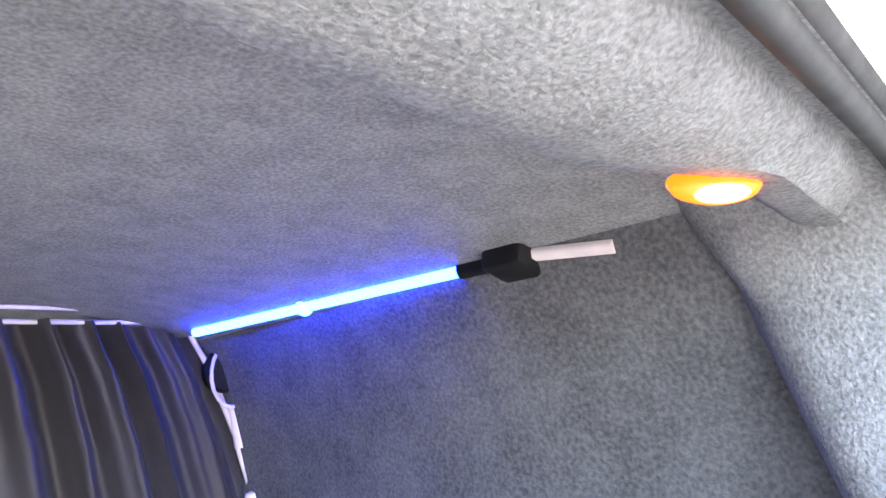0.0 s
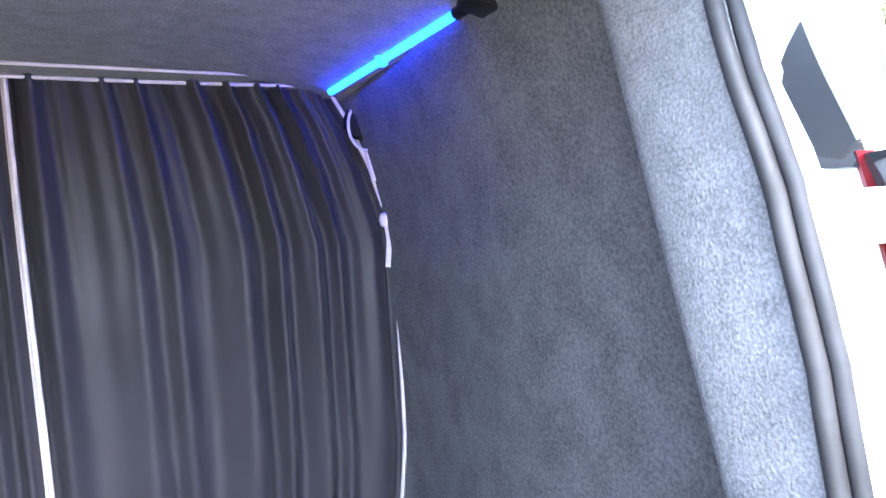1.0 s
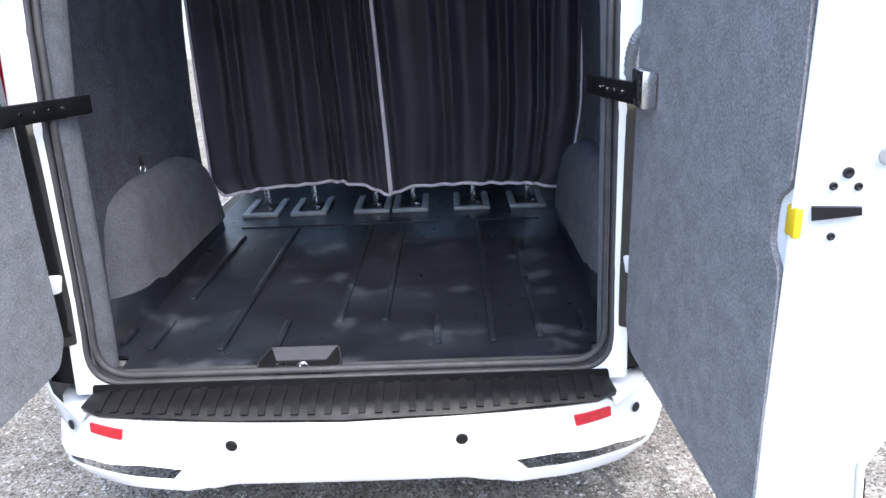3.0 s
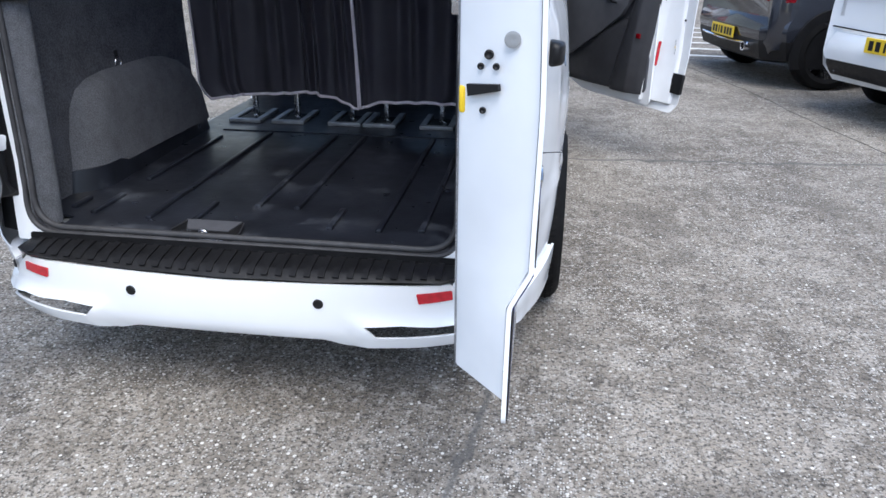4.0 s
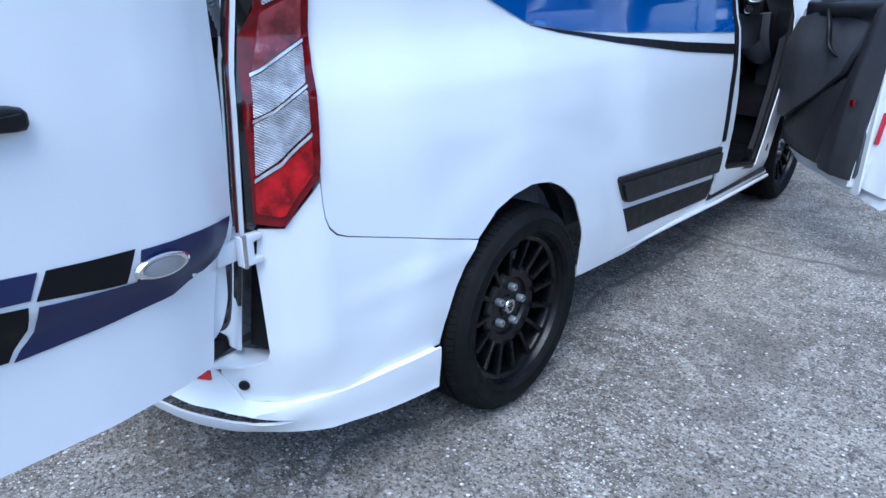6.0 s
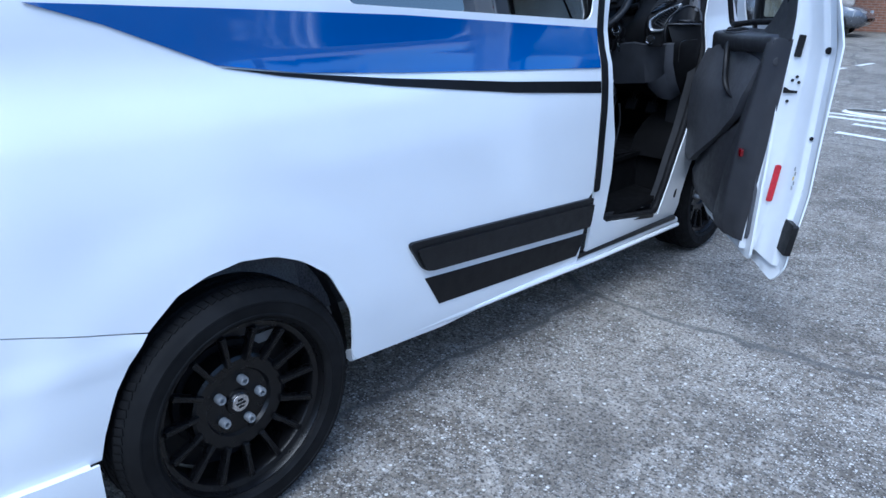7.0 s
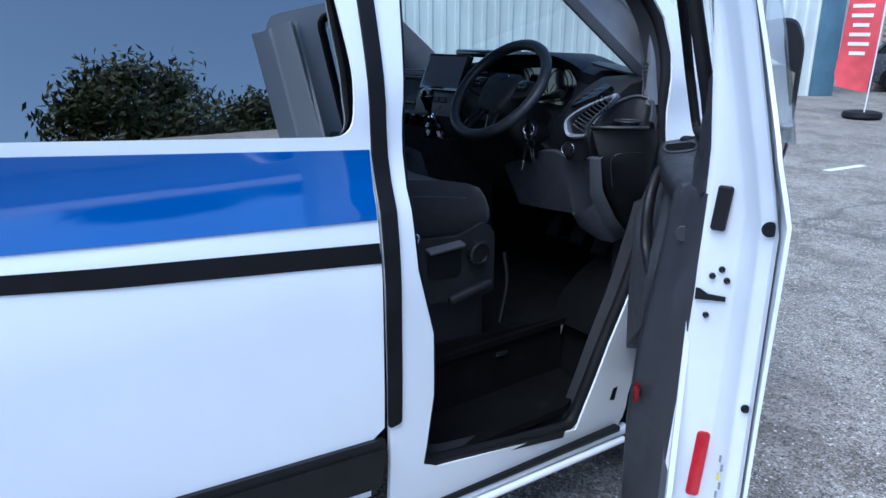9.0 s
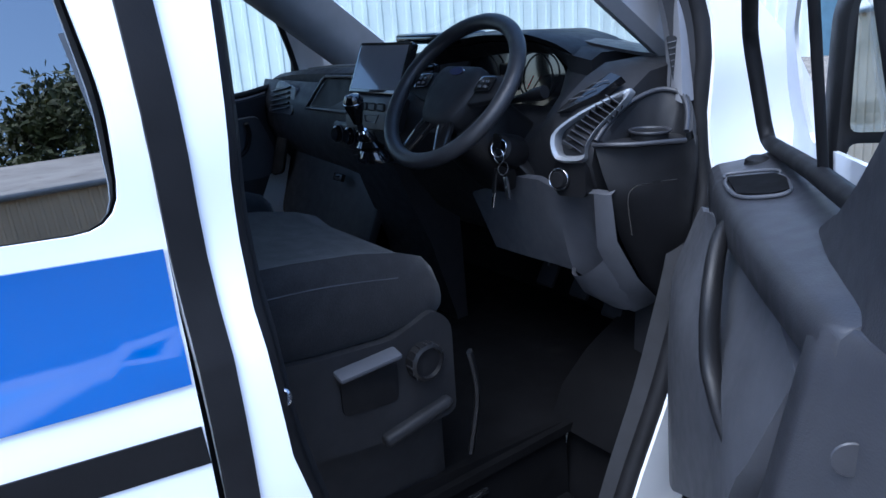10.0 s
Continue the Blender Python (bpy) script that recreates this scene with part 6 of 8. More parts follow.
part("dash_pad", loft("dash_pad", [[(x, y + 0.02 * (abs(x - 0.44) / 0.24) ** 2, z + dash_top(x) - 1.425 - 0.02 * max(0, (abs(x - 0.44) - 0.17) / 0.07) ** 2) for y, z in ((3.72, 1.432), (3.56, 1.438), (3.535, 1.43), (3.545, 1.417), (3.72, 1.41))] for x in np.linspace(0.20, 0.68, 20)], angle=60), BLACK, dash, "black instrument hood")
part("screen_top_slot", block("screen_top_slot", (0.26, 0.10, 0.026), 0.011, 3, at=(0.20, 3.58, 1.425)), BLACK_GLOSS, dash, "black centre display hood")
# instrument binnacle
part("binnacle", sheet("binnacle", rounded([(0.27, 1.275), (0.60, 1.275), (0.615, 1.345), (0.56, 1.395), (0.44, 1.405), (0.32, 1.395), (0.26, 1.345)], 0.03), lambda x, z: Vector((x, 3.60 + 0.1 * (z - 1.34), z)), 0.05, 0.012), BLACK_GLOSS, dash, "dark instrument cluster")
for x in (0.35, 0.525):
    part("dial_ring", tube("dial_ring", [(x + 0.055 * math.cos(a), 3.590, 1.338 + 0.052 * math.sin(a)) for a in np.linspace(0, 2 * math.pi, 28)[:-1]], 0.002, 6, closed=True), CABIN, dash)
    part("dial_needle", block("dial_needle", (0.002, 0.002, 0.035), 0, m=pose(x - 0.012, 3.588, 1.325, 0, 35, 0)), RED, dash)
part("dial_screen", block("dial_screen", (0.05, 0.003, 0.06), 0.004, 1, at=(0.437, 3.590, 1.335)), BLACK_GLOSS, dash)
# touch screen and centre stack
sc = Matrix.Translation((0.122, 3.445, 1.362)) @ pose(0, 0, 0, 65, 0, 6)
screen = part("touch_screen", prism("touch_screen", rounded([(-0.103, -0.066), (0.103, -0.066), (0.103, 0.066), (-0.103, 0.066)], 0.006), 0.022, sc @ pose(0, 0, -0.02), 0.003), BLACK_GLOSS, dash, "black centre touch screen")
part("screen_glass", prism("screen_glass", [(-0.094, -0.057), (0.094, -0.057), (0.094, 0.057), (-0.094, 0.057)], 0.0015, sc @ pose(0, 0, 0.0022)), SCREEN, screen, "grey glossy glass")
stack = part("button_panel", prism("button_panel", rounded([(-0.11, -0.045), (0.11, -0.045), (0.125, 0.04), (-0.115, 0.04)], 0.012), 0.02, pose(0.12, 3.43, 1.252, 75, 0, 5), 0.004), CABIN_MID, dash, "dark button panel")
for i in range(3):
    part("button", block("button", (0.03, 0.02, 0.006), 0.003, 1, m=pose(0.12, 3.43, 1.252, 75, 0, 5) @ pose(-0.035 + 0.036 * i, 0.012, 0.022)), BLACK, stack)
part("emblem_button", tube("emblem_button", [Vector(pose(0.12, 3.43, 1.252, 75, 0, 5) @ Vector((a, b, 0.021))) for a, b in ((-0.03, -0.008), (0.03, -0.008), (0.02, -0.026), (-0.02, -0.026))], 0.0015, 5, closed=True), CABIN_LIGHT, stack)
vent_c = part("air_vent", prism("air_vent", rounded([(-0.04, -0.026), (0.04, -0.026), (0.046, 0.026), (-0.036, 0.026)], 0.01), 0.02, pose(0.285, 3.47, 1.345, 75, 0, 8), 0.004), BLACK_GLOSS, dash, "centre air vent")
for i in range(4):
    part("vent_blade", block("vent_blade", (0.075, 0.003, 0.012), 0.001, 1, m=pose(0.285, 3.47, 1.345, 75, 0, 8) @ pose(0.003, -0.018 + 0.012 * i, 0.022, 30, 0, 0)), CABIN_MID, vent_c)
# heater panel
heat = part("heater_panel", prism("heater_panel", rounded([(-0.125, -0.036), (0.10, -0.04), (0.10, 0.035), (-0.11, 0.035)], 0.02), 0.015, pose(-0.01, 3.44, 1.18, 84, 0, 0), 0.004), BLACK, dash, "black heater control panel")
for x in (-0.085, -0.02, 0.045):
    knob_m = pose(x, 3.425, 1.181, 84, 0, 0)
    kn = part("heater_knob", lathe("heater_knob", [(0.024, 0), (0.023, 0.014), (0.018, 0.018), (0.001, 0.018)], 20, knob_m), BLACK_GLOSS, heat, "round heater knob")
    part("knob_ring", tube("knob_ring", [knob_m @ Vector((0.0245 * math.cos(a), 0.0245 * math.sin(a), 0.004)) for a in np.linspace(0, 2 * math.pi, 20)[:-1]], 0.0018, 5, closed=True), CABIN_LIGHT, kn)
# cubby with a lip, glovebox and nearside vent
# Cubby is a flat black sheet; its inner shade is put into the colour.
cub = part("dash_cubby", sheet("dash_cubby", rounded([(-0.275, 1.245), (-0.035, 1.25), (0.0, 1.335), (-0.19, 1.328)], 0.012), lambda x, z: Vector((x, 3.445 + 0.28 * (z - 1.245), z)), 0.04, 0.004, 0.004), RUBBER, dash, "flat dark sheet drawn as the shade in a cubby")
part("cubby_lip", tube("cubby_lip", [(-0.29, 3.435, 1.238), (-0.03, 3.425, 1.243), (0.008, 3.455, 1.335), (-0.195, 3.46, 1.33), (-0.21, 3.455, 1.32)], 0.006, 6, closed=True), CABIN_MID, cub)
part("glovebox_lid", prism("glovebox_lid", rounded([(-0.24, -0.16), (0.33, -0.16), (0.33, 0.12), (-0.30, 0.12)], 0.03), 0.03, pose(-0.33, 3.52, 1.00, 66, 0, 0), 0.008), CABIN, dash, "dark glovebox lid")
part("glovebox_catch", prism("glovebox_catch", rounded([(-0.025, -0.012), (0.025, -0.012), (0.025, 0.012), (-0.025, 0.012)], 0.006), 0.012, pose(-0.20, 3.475, 1.03, 66, 0, 0), 0.012), BLACK, dash)
# Raised dark plate without a hollow; the pocket's shade is its colour.
part("end_pocket", prism("end_pocket", rounded([(-0.035, -0.07), (0.045, -0.05), (0.035, 0.065), (-0.045, 0.065)], 0.02), 0.012, pose(-0.61, 3.475, 1.045, 72, 0, 0), 0.004), RUBBER, dash, "dark plate drawn as the shade in an end pocket")
vent_n = part("vent_frame", prism("vent_frame", rounded([(-0.12, -0.05), (0.10, -0.045), (0.12, 0.045), (-0.04, 0.06)], 0.02), 0.015, pose(-0.53, 3.48, 1.245, 78, 0, -4), 0.004), CABIN_MID, dash, "nearside air vent")
for i in range(5):
    part("vent_blade", block("vent_blade", (0.15, 0.004, 0.012), 0.001, 1, m=pose(-0.53, 3.48, 1.245, 78, 0, -4) @ pose(0.0, -0.032 + 0.016 * i, 0.018, 30, 0, 8)), BLACK, vent_n)
# gear lever on its console
part("gear_console", loft("gear_console", [[(0.0 - f, y, z), (0.2 + f, y, z), (0.2 + f, 3.60, z - 0.02), (0.0 - f, 3.60, z - 0.02)] for y, z, f in ((3.41, 1.135, 0.0), (3.44, 1.05, 0.01), (3.50, 0.9, 0.02), (3.58, 0.62, 0.03))], angle=40), CABIN, dash, "dark centre console")
gear = part("gear_lever", tube("gear_lever", [(0.10, 3.42, 1.13), (0.112, 3.385, 1.195), (0.118, 3.37, 1.24)], [0.010, 0.008, 0.008], 8), BLACK, van, "gear lever with a black knob", Matrix.Translation((-0.008, 0, -0.018)))
gpts = []
for r, up in ((1, 0), (0.92, 0.012), (0.62, 0.03), (0.72, 0.04), (0.45, 0.055), (0.5, 0.062), (0.2, 0.085)):
    gpts.append([(0.10 + 0.012 * up / 0.08 + 0.055 * r * math.cos(a) * (1 + 0.06 * math.cos(5 * a)), 3.425 - 0.035 * up / 0.08 + 0.05 * r * math.sin(a), 1.125 + up) for a in np.linspace(0, 2 * math.pi, 20)[:-1]])
part("gear_gaiter", loft("gear_gaiter", gpts, angle=60), BLACK_GLOSS, gear, "black leather gear gaiter")
part("gaiter_collar", lathe("gaiter_collar", [(0.011, -0.006), (0.014, 0), (0.011, 0.006)], 16, pose(0.113, 3.386, 1.205, 20, 6, 0)), CHROME, gear)
kn_m = pose(0.12, 3.365, 1.262, 12, 8, 0)
part("gear_knob", lathe("gear_knob", [(0.001, -0.035), (0.012, -0.033), (0.017, -0.012), (0.025, 0.012), (0.026, 0.026), (0.018, 0.04), (0.001, 0.044)], 20, kn_m), BLACK_GLOSS, gear, "black gear knob")
part("knob_ring", tube("knob_ring", [kn_m @ Vector((0.0255 * math.cos(a), 0.0255 * math.sin(a), 0.022)) for a in np.linspace(0, 2 * math.pi, 20)[:-1]], 0.0014, 5, closed=True), STEEL, gear)
# passenger door, shut
def nearside(off):
    return lambda y, z: Vector((-(side(y, z).x - off), y, z))


pd_out = rounded([(2.74, 0.50), (3.34, 0.42), (3.52, 0.72), (3.66, 1.0), (3.79, 1.30), (3.72, 1.55), (3.50, 1.68), (3.2, 1.785), (2.80, 1.79), (2.75, 1.3)], 0.03, 3)
pd_win = rounded([(2.87, 1.19), (3.46, 1.228), (3.675, 1.268), (3.655, 1.36), (3.57, 1.57), (3.42, 1.655), (3.2, 1.735), (2.87, 1.74)], 0.025, 3)
pdoor = part("passenger_door", sheet("passenger_door", pd_out, nearside(0.065), 0.06, 0.01, 0, [pd_win]), WHITE_IN, van, "white passenger door, shut")
part("door_pane", sheet("door_pane", pd_win, nearside(0.06), 0.08, 0.004), CLEAR, pdoor, "clear side window").visible_shadow = False
part("window_seal", tube("window_seal", [tuple(nearside(0.068)(y, z)) for y, z in pd_win], 0.011, 8, closed=True), RUBBER, pdoor, "black window seal")
part("door_trim", sheet("door_trim", rounded([(2.80, 0.62), (3.30, 0.60), (3.45, 0.76), (3.56, 0.98), (3.63, 1.20), (3.62, 1.235), (3.46, 1.205), (2.80, 1.17)], 0.03, 3), nearside(0.085), 0.06, 0.02), CABIN_MID, pdoor, "dark grey door trim")
part("trim_insert", sheet("trim_insert", rounded([(3.05, 0.92), (3.50, 0.915), (3.57, 0.945), (3.545, 1.03), (3.49, 1.15), (3.05, 1.12)], 0.03, 3), nearside(0.108), 0.06, 0.012, angle=60), CABIN_LIGHT, pdoor, "lighter grey trim insert")
part("pull_handle", tube("pull_handle", smooth_path([tuple(nearside(0.12)(y, z)) for y, z in ((3.44, 1.13), (3.45, 1.08), (3.42, 1.02), (3.32, 0.99))], 5), 0.009, 8), BLACK, pdoor)
# right-hand end of the dashboard: shoulder, vent, tray, end panel, knee panel
DASH_IN = dash.matrix_basis.inverted()


def dash_part(name, me, mt, parent, label=""):
    """A part of the dashboard's right end, drawn in the van's own metres."""
    me.transform(DASH_IN)
    return part(name, me, mt, parent, label)


shoulder = dash_part("dash_shoulder", loft("dash_shoulder", [[(x, y, z) for y, z in row] for x, row in (
    (0.708, ((3.51, 1.08), (3.47, 1.12), (3.448, 1.18), (3.452, 1.245), (3.475, 1.283), (3.54, 1.325), (3.60, 1.348), (3.74, 1.352), (3.74, 1.08))),
    (0.76, ((3.51, 1.08), (3.465, 1.12), (3.438, 1.18), (3.448, 1.235), (3.478, 1.274), (3.54, 1.318), (3.60, 1.343), (3.74, 1.35), (3.74, 1.08))),
    (0.808, ((3.51, 1.08), (3.468, 1.12), (3.448, 1.18), (3.455, 1.212), (3.495, 1.258), (3.545, 1.296), (3.61, 1.333), (3.74, 1.348), (3.74, 1.08))))], angle=50), CABIN, dash, "charcoal shoulder of the dashboard")
ring = smooth_path([(0.780, 3.425, 1.186), (0.744, 3.418, 1.188), (0.731, 3.418, 1.218), (0.738, 3.426, 1.242), (0.773, 3.456, 1.274), (0.816, 3.496, 1.302), (0.838, 3.518, 1.312), (0.838, 3.500, 1.292), (0.812, 3.464, 1.250), (0.803, 3.438, 1.216), (0.805, 3.430, 1.194)], 5, closed=True)
vc = sum((Vector(q) for q in ring), Vector()) / len(ring)


def vent_ring(f, back):
    return [tuple(vc + (Vector(q) - vc) * f + Vector((-0.35, 0.8, -0.3)) * back) for q in ring]


vent = dash_part("side_vent", loft("side_vent", [vent_ring(1.0, 0.03), vent_ring(1.0, 0.002), vent_ring(0.97, -0.002), vent_ring(0.86, -0.001), vent_ring(0.80, 0.006), vent_ring(0.78, 0.03)], caps=False, angle=45), SILVER_TRIM, dash, "grey-rimmed side air vent")
dash_part("vent_mouth", loft("vent_mouth", [vent_ring(0.79, 0.028), vent_ring(0.1, 0.03)], caps=False), BLACK, vent)
for i in range(10):
    f = (i + 0.5) / 10
    dash_part("vent_blade", block("vent_blade", (0.046 - 0.012 * abs(f - 0.35), 0.020, 0.003), 0.001, 1, m=pose(0.764 + 0.052 * f, 3.436 + 0.066 * f, 1.204 + 0.088 * f, -38, 32, 30)), BLACK_GLOSS, vent)
strip = dash_part("switch_strip", loft("switch_strip", [[(0.715, 3.452, 1.268), (0.740, 3.452, 1.276), (0.782, 3.492, 1.302), (0.800, 3.536, 1.330), (0.775, 3.536, 1.336), (0.735, 3.478, 1.296)],
                                                        [(0.715, 3.475, 1.262), (0.740, 3.475, 1.268), (0.782, 3.512, 1.292), (0.800, 3.55, 1.318), (0.775, 3.55, 1.325), (0.735, 3.50, 1.288)]], angle=40), BLACK_GLOSS, dash, "gloss black switch strip")
for f in (0.2, 0.5, 0.8):
    dash_part("strip_seam", block("strip_seam", (0.03, 0.002, 0.002), 0.0005, 1, m=pose(0.737 + 0.045 * f, 3.462 + 0.062 * f, 1.286 + 0.044 * f, 35, -10, 25)), CABIN_LIGHT, strip)
pod = dash_part("switch_pod", loft("switch_pod", [[(x, y, z) for x, z in rounded([(0.722, 1.178), (0.800, 1.184), (0.802, 1.118), (0.728, 1.112)], 0.012, 3)] for y in (3.438, 3.475)], angle=40), BLACK, dash, "black light-switch panel")
sw_m = pose(0.742, 3.434, 1.147, 84, 0, 14)
dash_part("light_switch", lathe("light_switch", [(0.001, 0.014), (0.014, 0.014), (0.017, 0.005), (0.021, 0.005), (0.023, -0.01)], 24, sw_m), BLACK, pod, "round light switch")
dash_part("switch_ring", tube("switch_ring", [sw_m @ Vector((0.020 * math.cos(a), 0.020 * math.sin(a), 0.006)) for a in np.linspace(0, 2 * math.pi, 24)[:-1]], 0.0016, 6, closed=True), STEEL, pod)
# tray with an arched back and a cup ring
front = smooth_path([(0.812, 3.446, 1.222), (0.845, 3.452, 1.225), (0.880, 3.475, 1.226), (0.908, 3.520, 1.226), (0.922, 3.565, 1.224)], 4)
back = smooth_path([(0.813, 3.452, 1.224), (0.812, 3.49, 1.254), (0.815, 3.55, 1.284), (0.830, 3.605, 1.299), (0.858, 3.628, 1.294), (0.890, 3.612, 1.272), (0.919, 3.572, 1.234)], 4)
bk = [back[round(i * (len(back) - 1) / (len(front) - 1))] for i in range(len(front))]
tray = dash_part("drink_tray", loft("drink_tray", [[tuple(q) for q in front], [(q.x * 0.85 + b.x * 0.15, q.y * 0.85 + b.y * 0.15, 1.219) for q, b in zip(front, bk)], [(q.x * 0.1 + b.x * 0.9, q.y * 0.1 + b.y * 0.9, 1.219) for q, b in zip(front, bk)], [(b.x, b.y, b.z - 0.004) for b in bk], [(b.x + 0.004, b.y + 0.012, b.z) for b in bk], [(b.x, b.y + 0.03, b.z - 0.03) for b in bk]], closed=False, caps=False, angle=50), CABIN, dash, "dark drinks tray with an arched back")
dash_part("tray_lip", tube("tray_lip", [q + Vector((0.003, -0.003, -0.004)) for q in front], 0.0045, 8), CABIN_MID, tray, "grey front lip")
dash_part("tray_rim", tube("tray_rim", back, 0.005, 8), CABIN_MID, tray)
dash_part("cup_ring", tube("cup_ring", [(0.858 + 0.036 * math.cos(a), 3.548 + 0.036 * math.sin(a), 1.233) for a in np.linspace(0, 2 * math.pi, 28)[:-1]], 0.0025, 8, closed=True, flat=1.4), CABIN_MID, tray, "cup-holder ring")
dash_part("cup_well", lathe("cup_well", [(0.034, 0), (0.034, 0.012), (0.001, 0.004)], 24, pose(0.858, 3.548, 1.220)), BLACK, tray)
# end panel below the tray
lf = smooth_path([(0.816, 3.447, 1.212), (0.836, 3.444, 1.17), (0.850, 3.450, 1.128), (0.840, 3.488, 1.045), (0.836, 3.545, 0.96), (0.835, 3.60, 0.885)], 4)
rt = smooth_path([(0.925, 3.562, 1.214), (0.924, 3.575, 1.15), (0.920, 3.588, 1.09), (0.908, 3.615, 1.00), (0.888, 3.634, 0.94), (0.868, 3.645, 0.895)], 4)
endp = dash_part("dash_end", loft("dash_end", [[tuple(a.lerp(b, f) + Vector((0.008, -0.008, 0)) * math.sin(math.pi * f)) for a, b in zip(lf, rt)] for f in np.linspace(0, 1, 8)] + [[tuple(b + Vector((-0.03, 0.08, 0))) for b in rt]], closed=False, caps=False, angle=60), RUBBER, dash, "black dashboard end panel")
dash_part("panel_line", tube("panel_line", smooth_path([(0.872, 3.487, 1.05), (0.877, 3.467, 1.12), (0.886, 3.471, 1.145), (0.905, 3.495, 1.152), (0.922, 3.545, 1.152)], 5), 0.0016, 5), BLACK_GLOSS, endp)
# knee panel with a map pocket
low = []
for x, y0, z0, ym, y1, z1 in ((0.24, 3.595, 1.075, 3.600, 3.610, 1.03), (0.355, 3.575, 1.085, 3.585, 3.600, 0.884), (0.50, 3.535, 1.10, 3.540, 3.570, 0.900), (0.63, 3.485, 1.120, 3.495, 3.535, 0.920), (0.70, 3.460, 1.116, 3.480, 3.515, 0.930), (0.725, 3.454, 1.118, 3.500, 3.550, 0.900), (0.78, 3.448, 1.122, 3.500, 3.560, 0.865), (0.808, 3.447, 1.126, 3.475, 3.565, 0.855), (0.818, 3.442, 1.129, 3.452, 3.570, 0.853), (0.845, 3.440, 1.131, 3.450, 3.582, 0.872), (0.858, 3.444, 1.133, 3.462, 3.590, 0.888)):
    low.append([(x, y0 + 0.012, z0 + 0.006), (x, y0, z0), (x, ym, z0 * 0.62 + z1 * 0.38), (x, (ym + y1) / 2, z0 * 0.25 + z1 * 0.75), (x, y1, z1), (x, y1 + 0.05, z1 + 0.01)])
lower = dash_part("knee_panel", loft("knee_panel", low, closed=False, caps=False, angle=45), KNEE_GREY, dash, "lighter grey knee panel with a pocket")
lip = smooth_path([(0.702, 3.510, 0.938), (0.735, 3.474, 0.940), (0.775, 3.458, 0.952), (0.806, 3.462, 0.976), (0.822, 3.478, 0.998)], 4)
mid = smooth_path([(0.712, 3.520, 0.915), (0.745, 3.496, 0.900), (0.782, 3.492, 0.905), (0.818, 3.505, 0.925), (0.840, 3.520, 0.95)], 4)
foot = smooth_path([(0.73, 3.545, 0.890), (0.76, 3.545, 0.866), (0.79, 3.555, 0.856), (0.82, 3.572, 0.858), (0.848, 3.585, 0.875)], 4)
dash_part("map_pocket", loft("map_pocket", [[tuple(q + Vector((0, 0.012, -0.004))) for q in lip], [tuple(q) for q in lip], [tuple(q) for q in mid], [tuple(q) for q in foot]], closed=False, caps=False, angle=60), KNEE_GREY, lower, "grey map pocket")
# column shroud, ignition, steering wheel
SW = pose(0.424, 3.428, 1.301, 50, 0, 0) @ Matrix.Scale(1.03, 4)
part("column_shroud", loft("column_shroud", [[SW @ Vector((x * f + 0.01, y * f - 0.01, h)) for x, y in rounded([(-0.06, 0.05), (0.06, 0.05), (0.075, -0.05), (0.05, -0.09), (-0.05, -0.09), (-0.075, -0.05)], 0.025, 4)] for f, h in ((0.75, -0.045), (1.0, -0.06), (1.12, -0.13), (1.2, -0.22))], angle=50), BLACK, van, "black steering column shroud")
cover = [(0.470, 3.475, 1.200), (0.589, 3.430, 1.206), (0.628, 3.452, 1.160), (0.640, 3.474, 1.115), (0.624, 3.490, 1.066), (0.584, 3.510, 1.036), (0.547, 3.505, 1.040), (0.48, 3.505, 1.07), (0.434, 3.505, 1.10)]
part("shroud_skirt", loft("shroud_skirt", [[(x * 0.94 + 0.033, y + 0.01, z * 0.96 + 0.045) for x, y, z in cover], [(x * 0.98 + 0.011, y + 0.014, z) for x, y, z in cover], [(x, y + 0.02, z) for x, y, z in cover], [(x, y + 0.10, z) for x, y, z in cover]], angle=50), BLACK, dash, "black lower column cover")
ign_m = pose(0.604, 3.418, 1.213, 72, 0, 20)
ign = part("ignition_lock", lathe("ignition_lock", [(0.001, 0.006), (0.015, 0.006), (0.017, 0.014), (0.026, 0.012), (0.032, 0.0), (0.036, -0.05)], 24, ign_m), BLACK, dash, "round ignition lock")
part("lock_ring", tube("lock_ring", [ign_m @ Vector((0.017 * math.cos(a), 0.017 * math.sin(a), 0.015)) for a in np.linspace(0, 2 * math.pi, 20)[:-1]], 0.0024, 6, closed=True), STEEL, ign)
LEATHER = material("worn leather rim", (0.022, 0.0225, 0.026), 0.45, var=0.15, scale=20, bump=0.0006, bump_scale=400)
stw = part("steering_wheel", lathe("steering_wheel", [(0.173 + 0.0175 * math.cos(a), 0.0165 * math.sin(a)) for a in np.linspace(0, 2 * math.pi, 13)[:-1]], 56, SW, closed=True, angle=80), LEATHER, van, "black leather steering wheel")
part("airbag_cover", loft("airbag_cover", [[SW @ Vector((x * f, y * f - 0.005, h)) for x, y in rounded([(-0.07, 0.065), (0.07, 0.065), (0.08, 0.0), (0.048, -0.075), (-0.048, -0.075), (-0.08, 0.0)], 0.03, 5)] for f, h in ((0.95, -0.045), (1.05, -0.018), (1.02, -0.004), (0.94, 0.004), (0.7, 0.009))], angle=60), CABIN, stw, "charcoal airbag cover")
bdg = part("wheel_badge", lathe("wheel_badge", [(0.001, 0.003), (0.022, 0.002), (0.025, 0.0)], 28, SW @ Matrix.Translation((0, 0.04, 0.008)) @ Matrix.Diagonal((1, 0.42, 1, 1))), STEEL, stw, "oval badge")
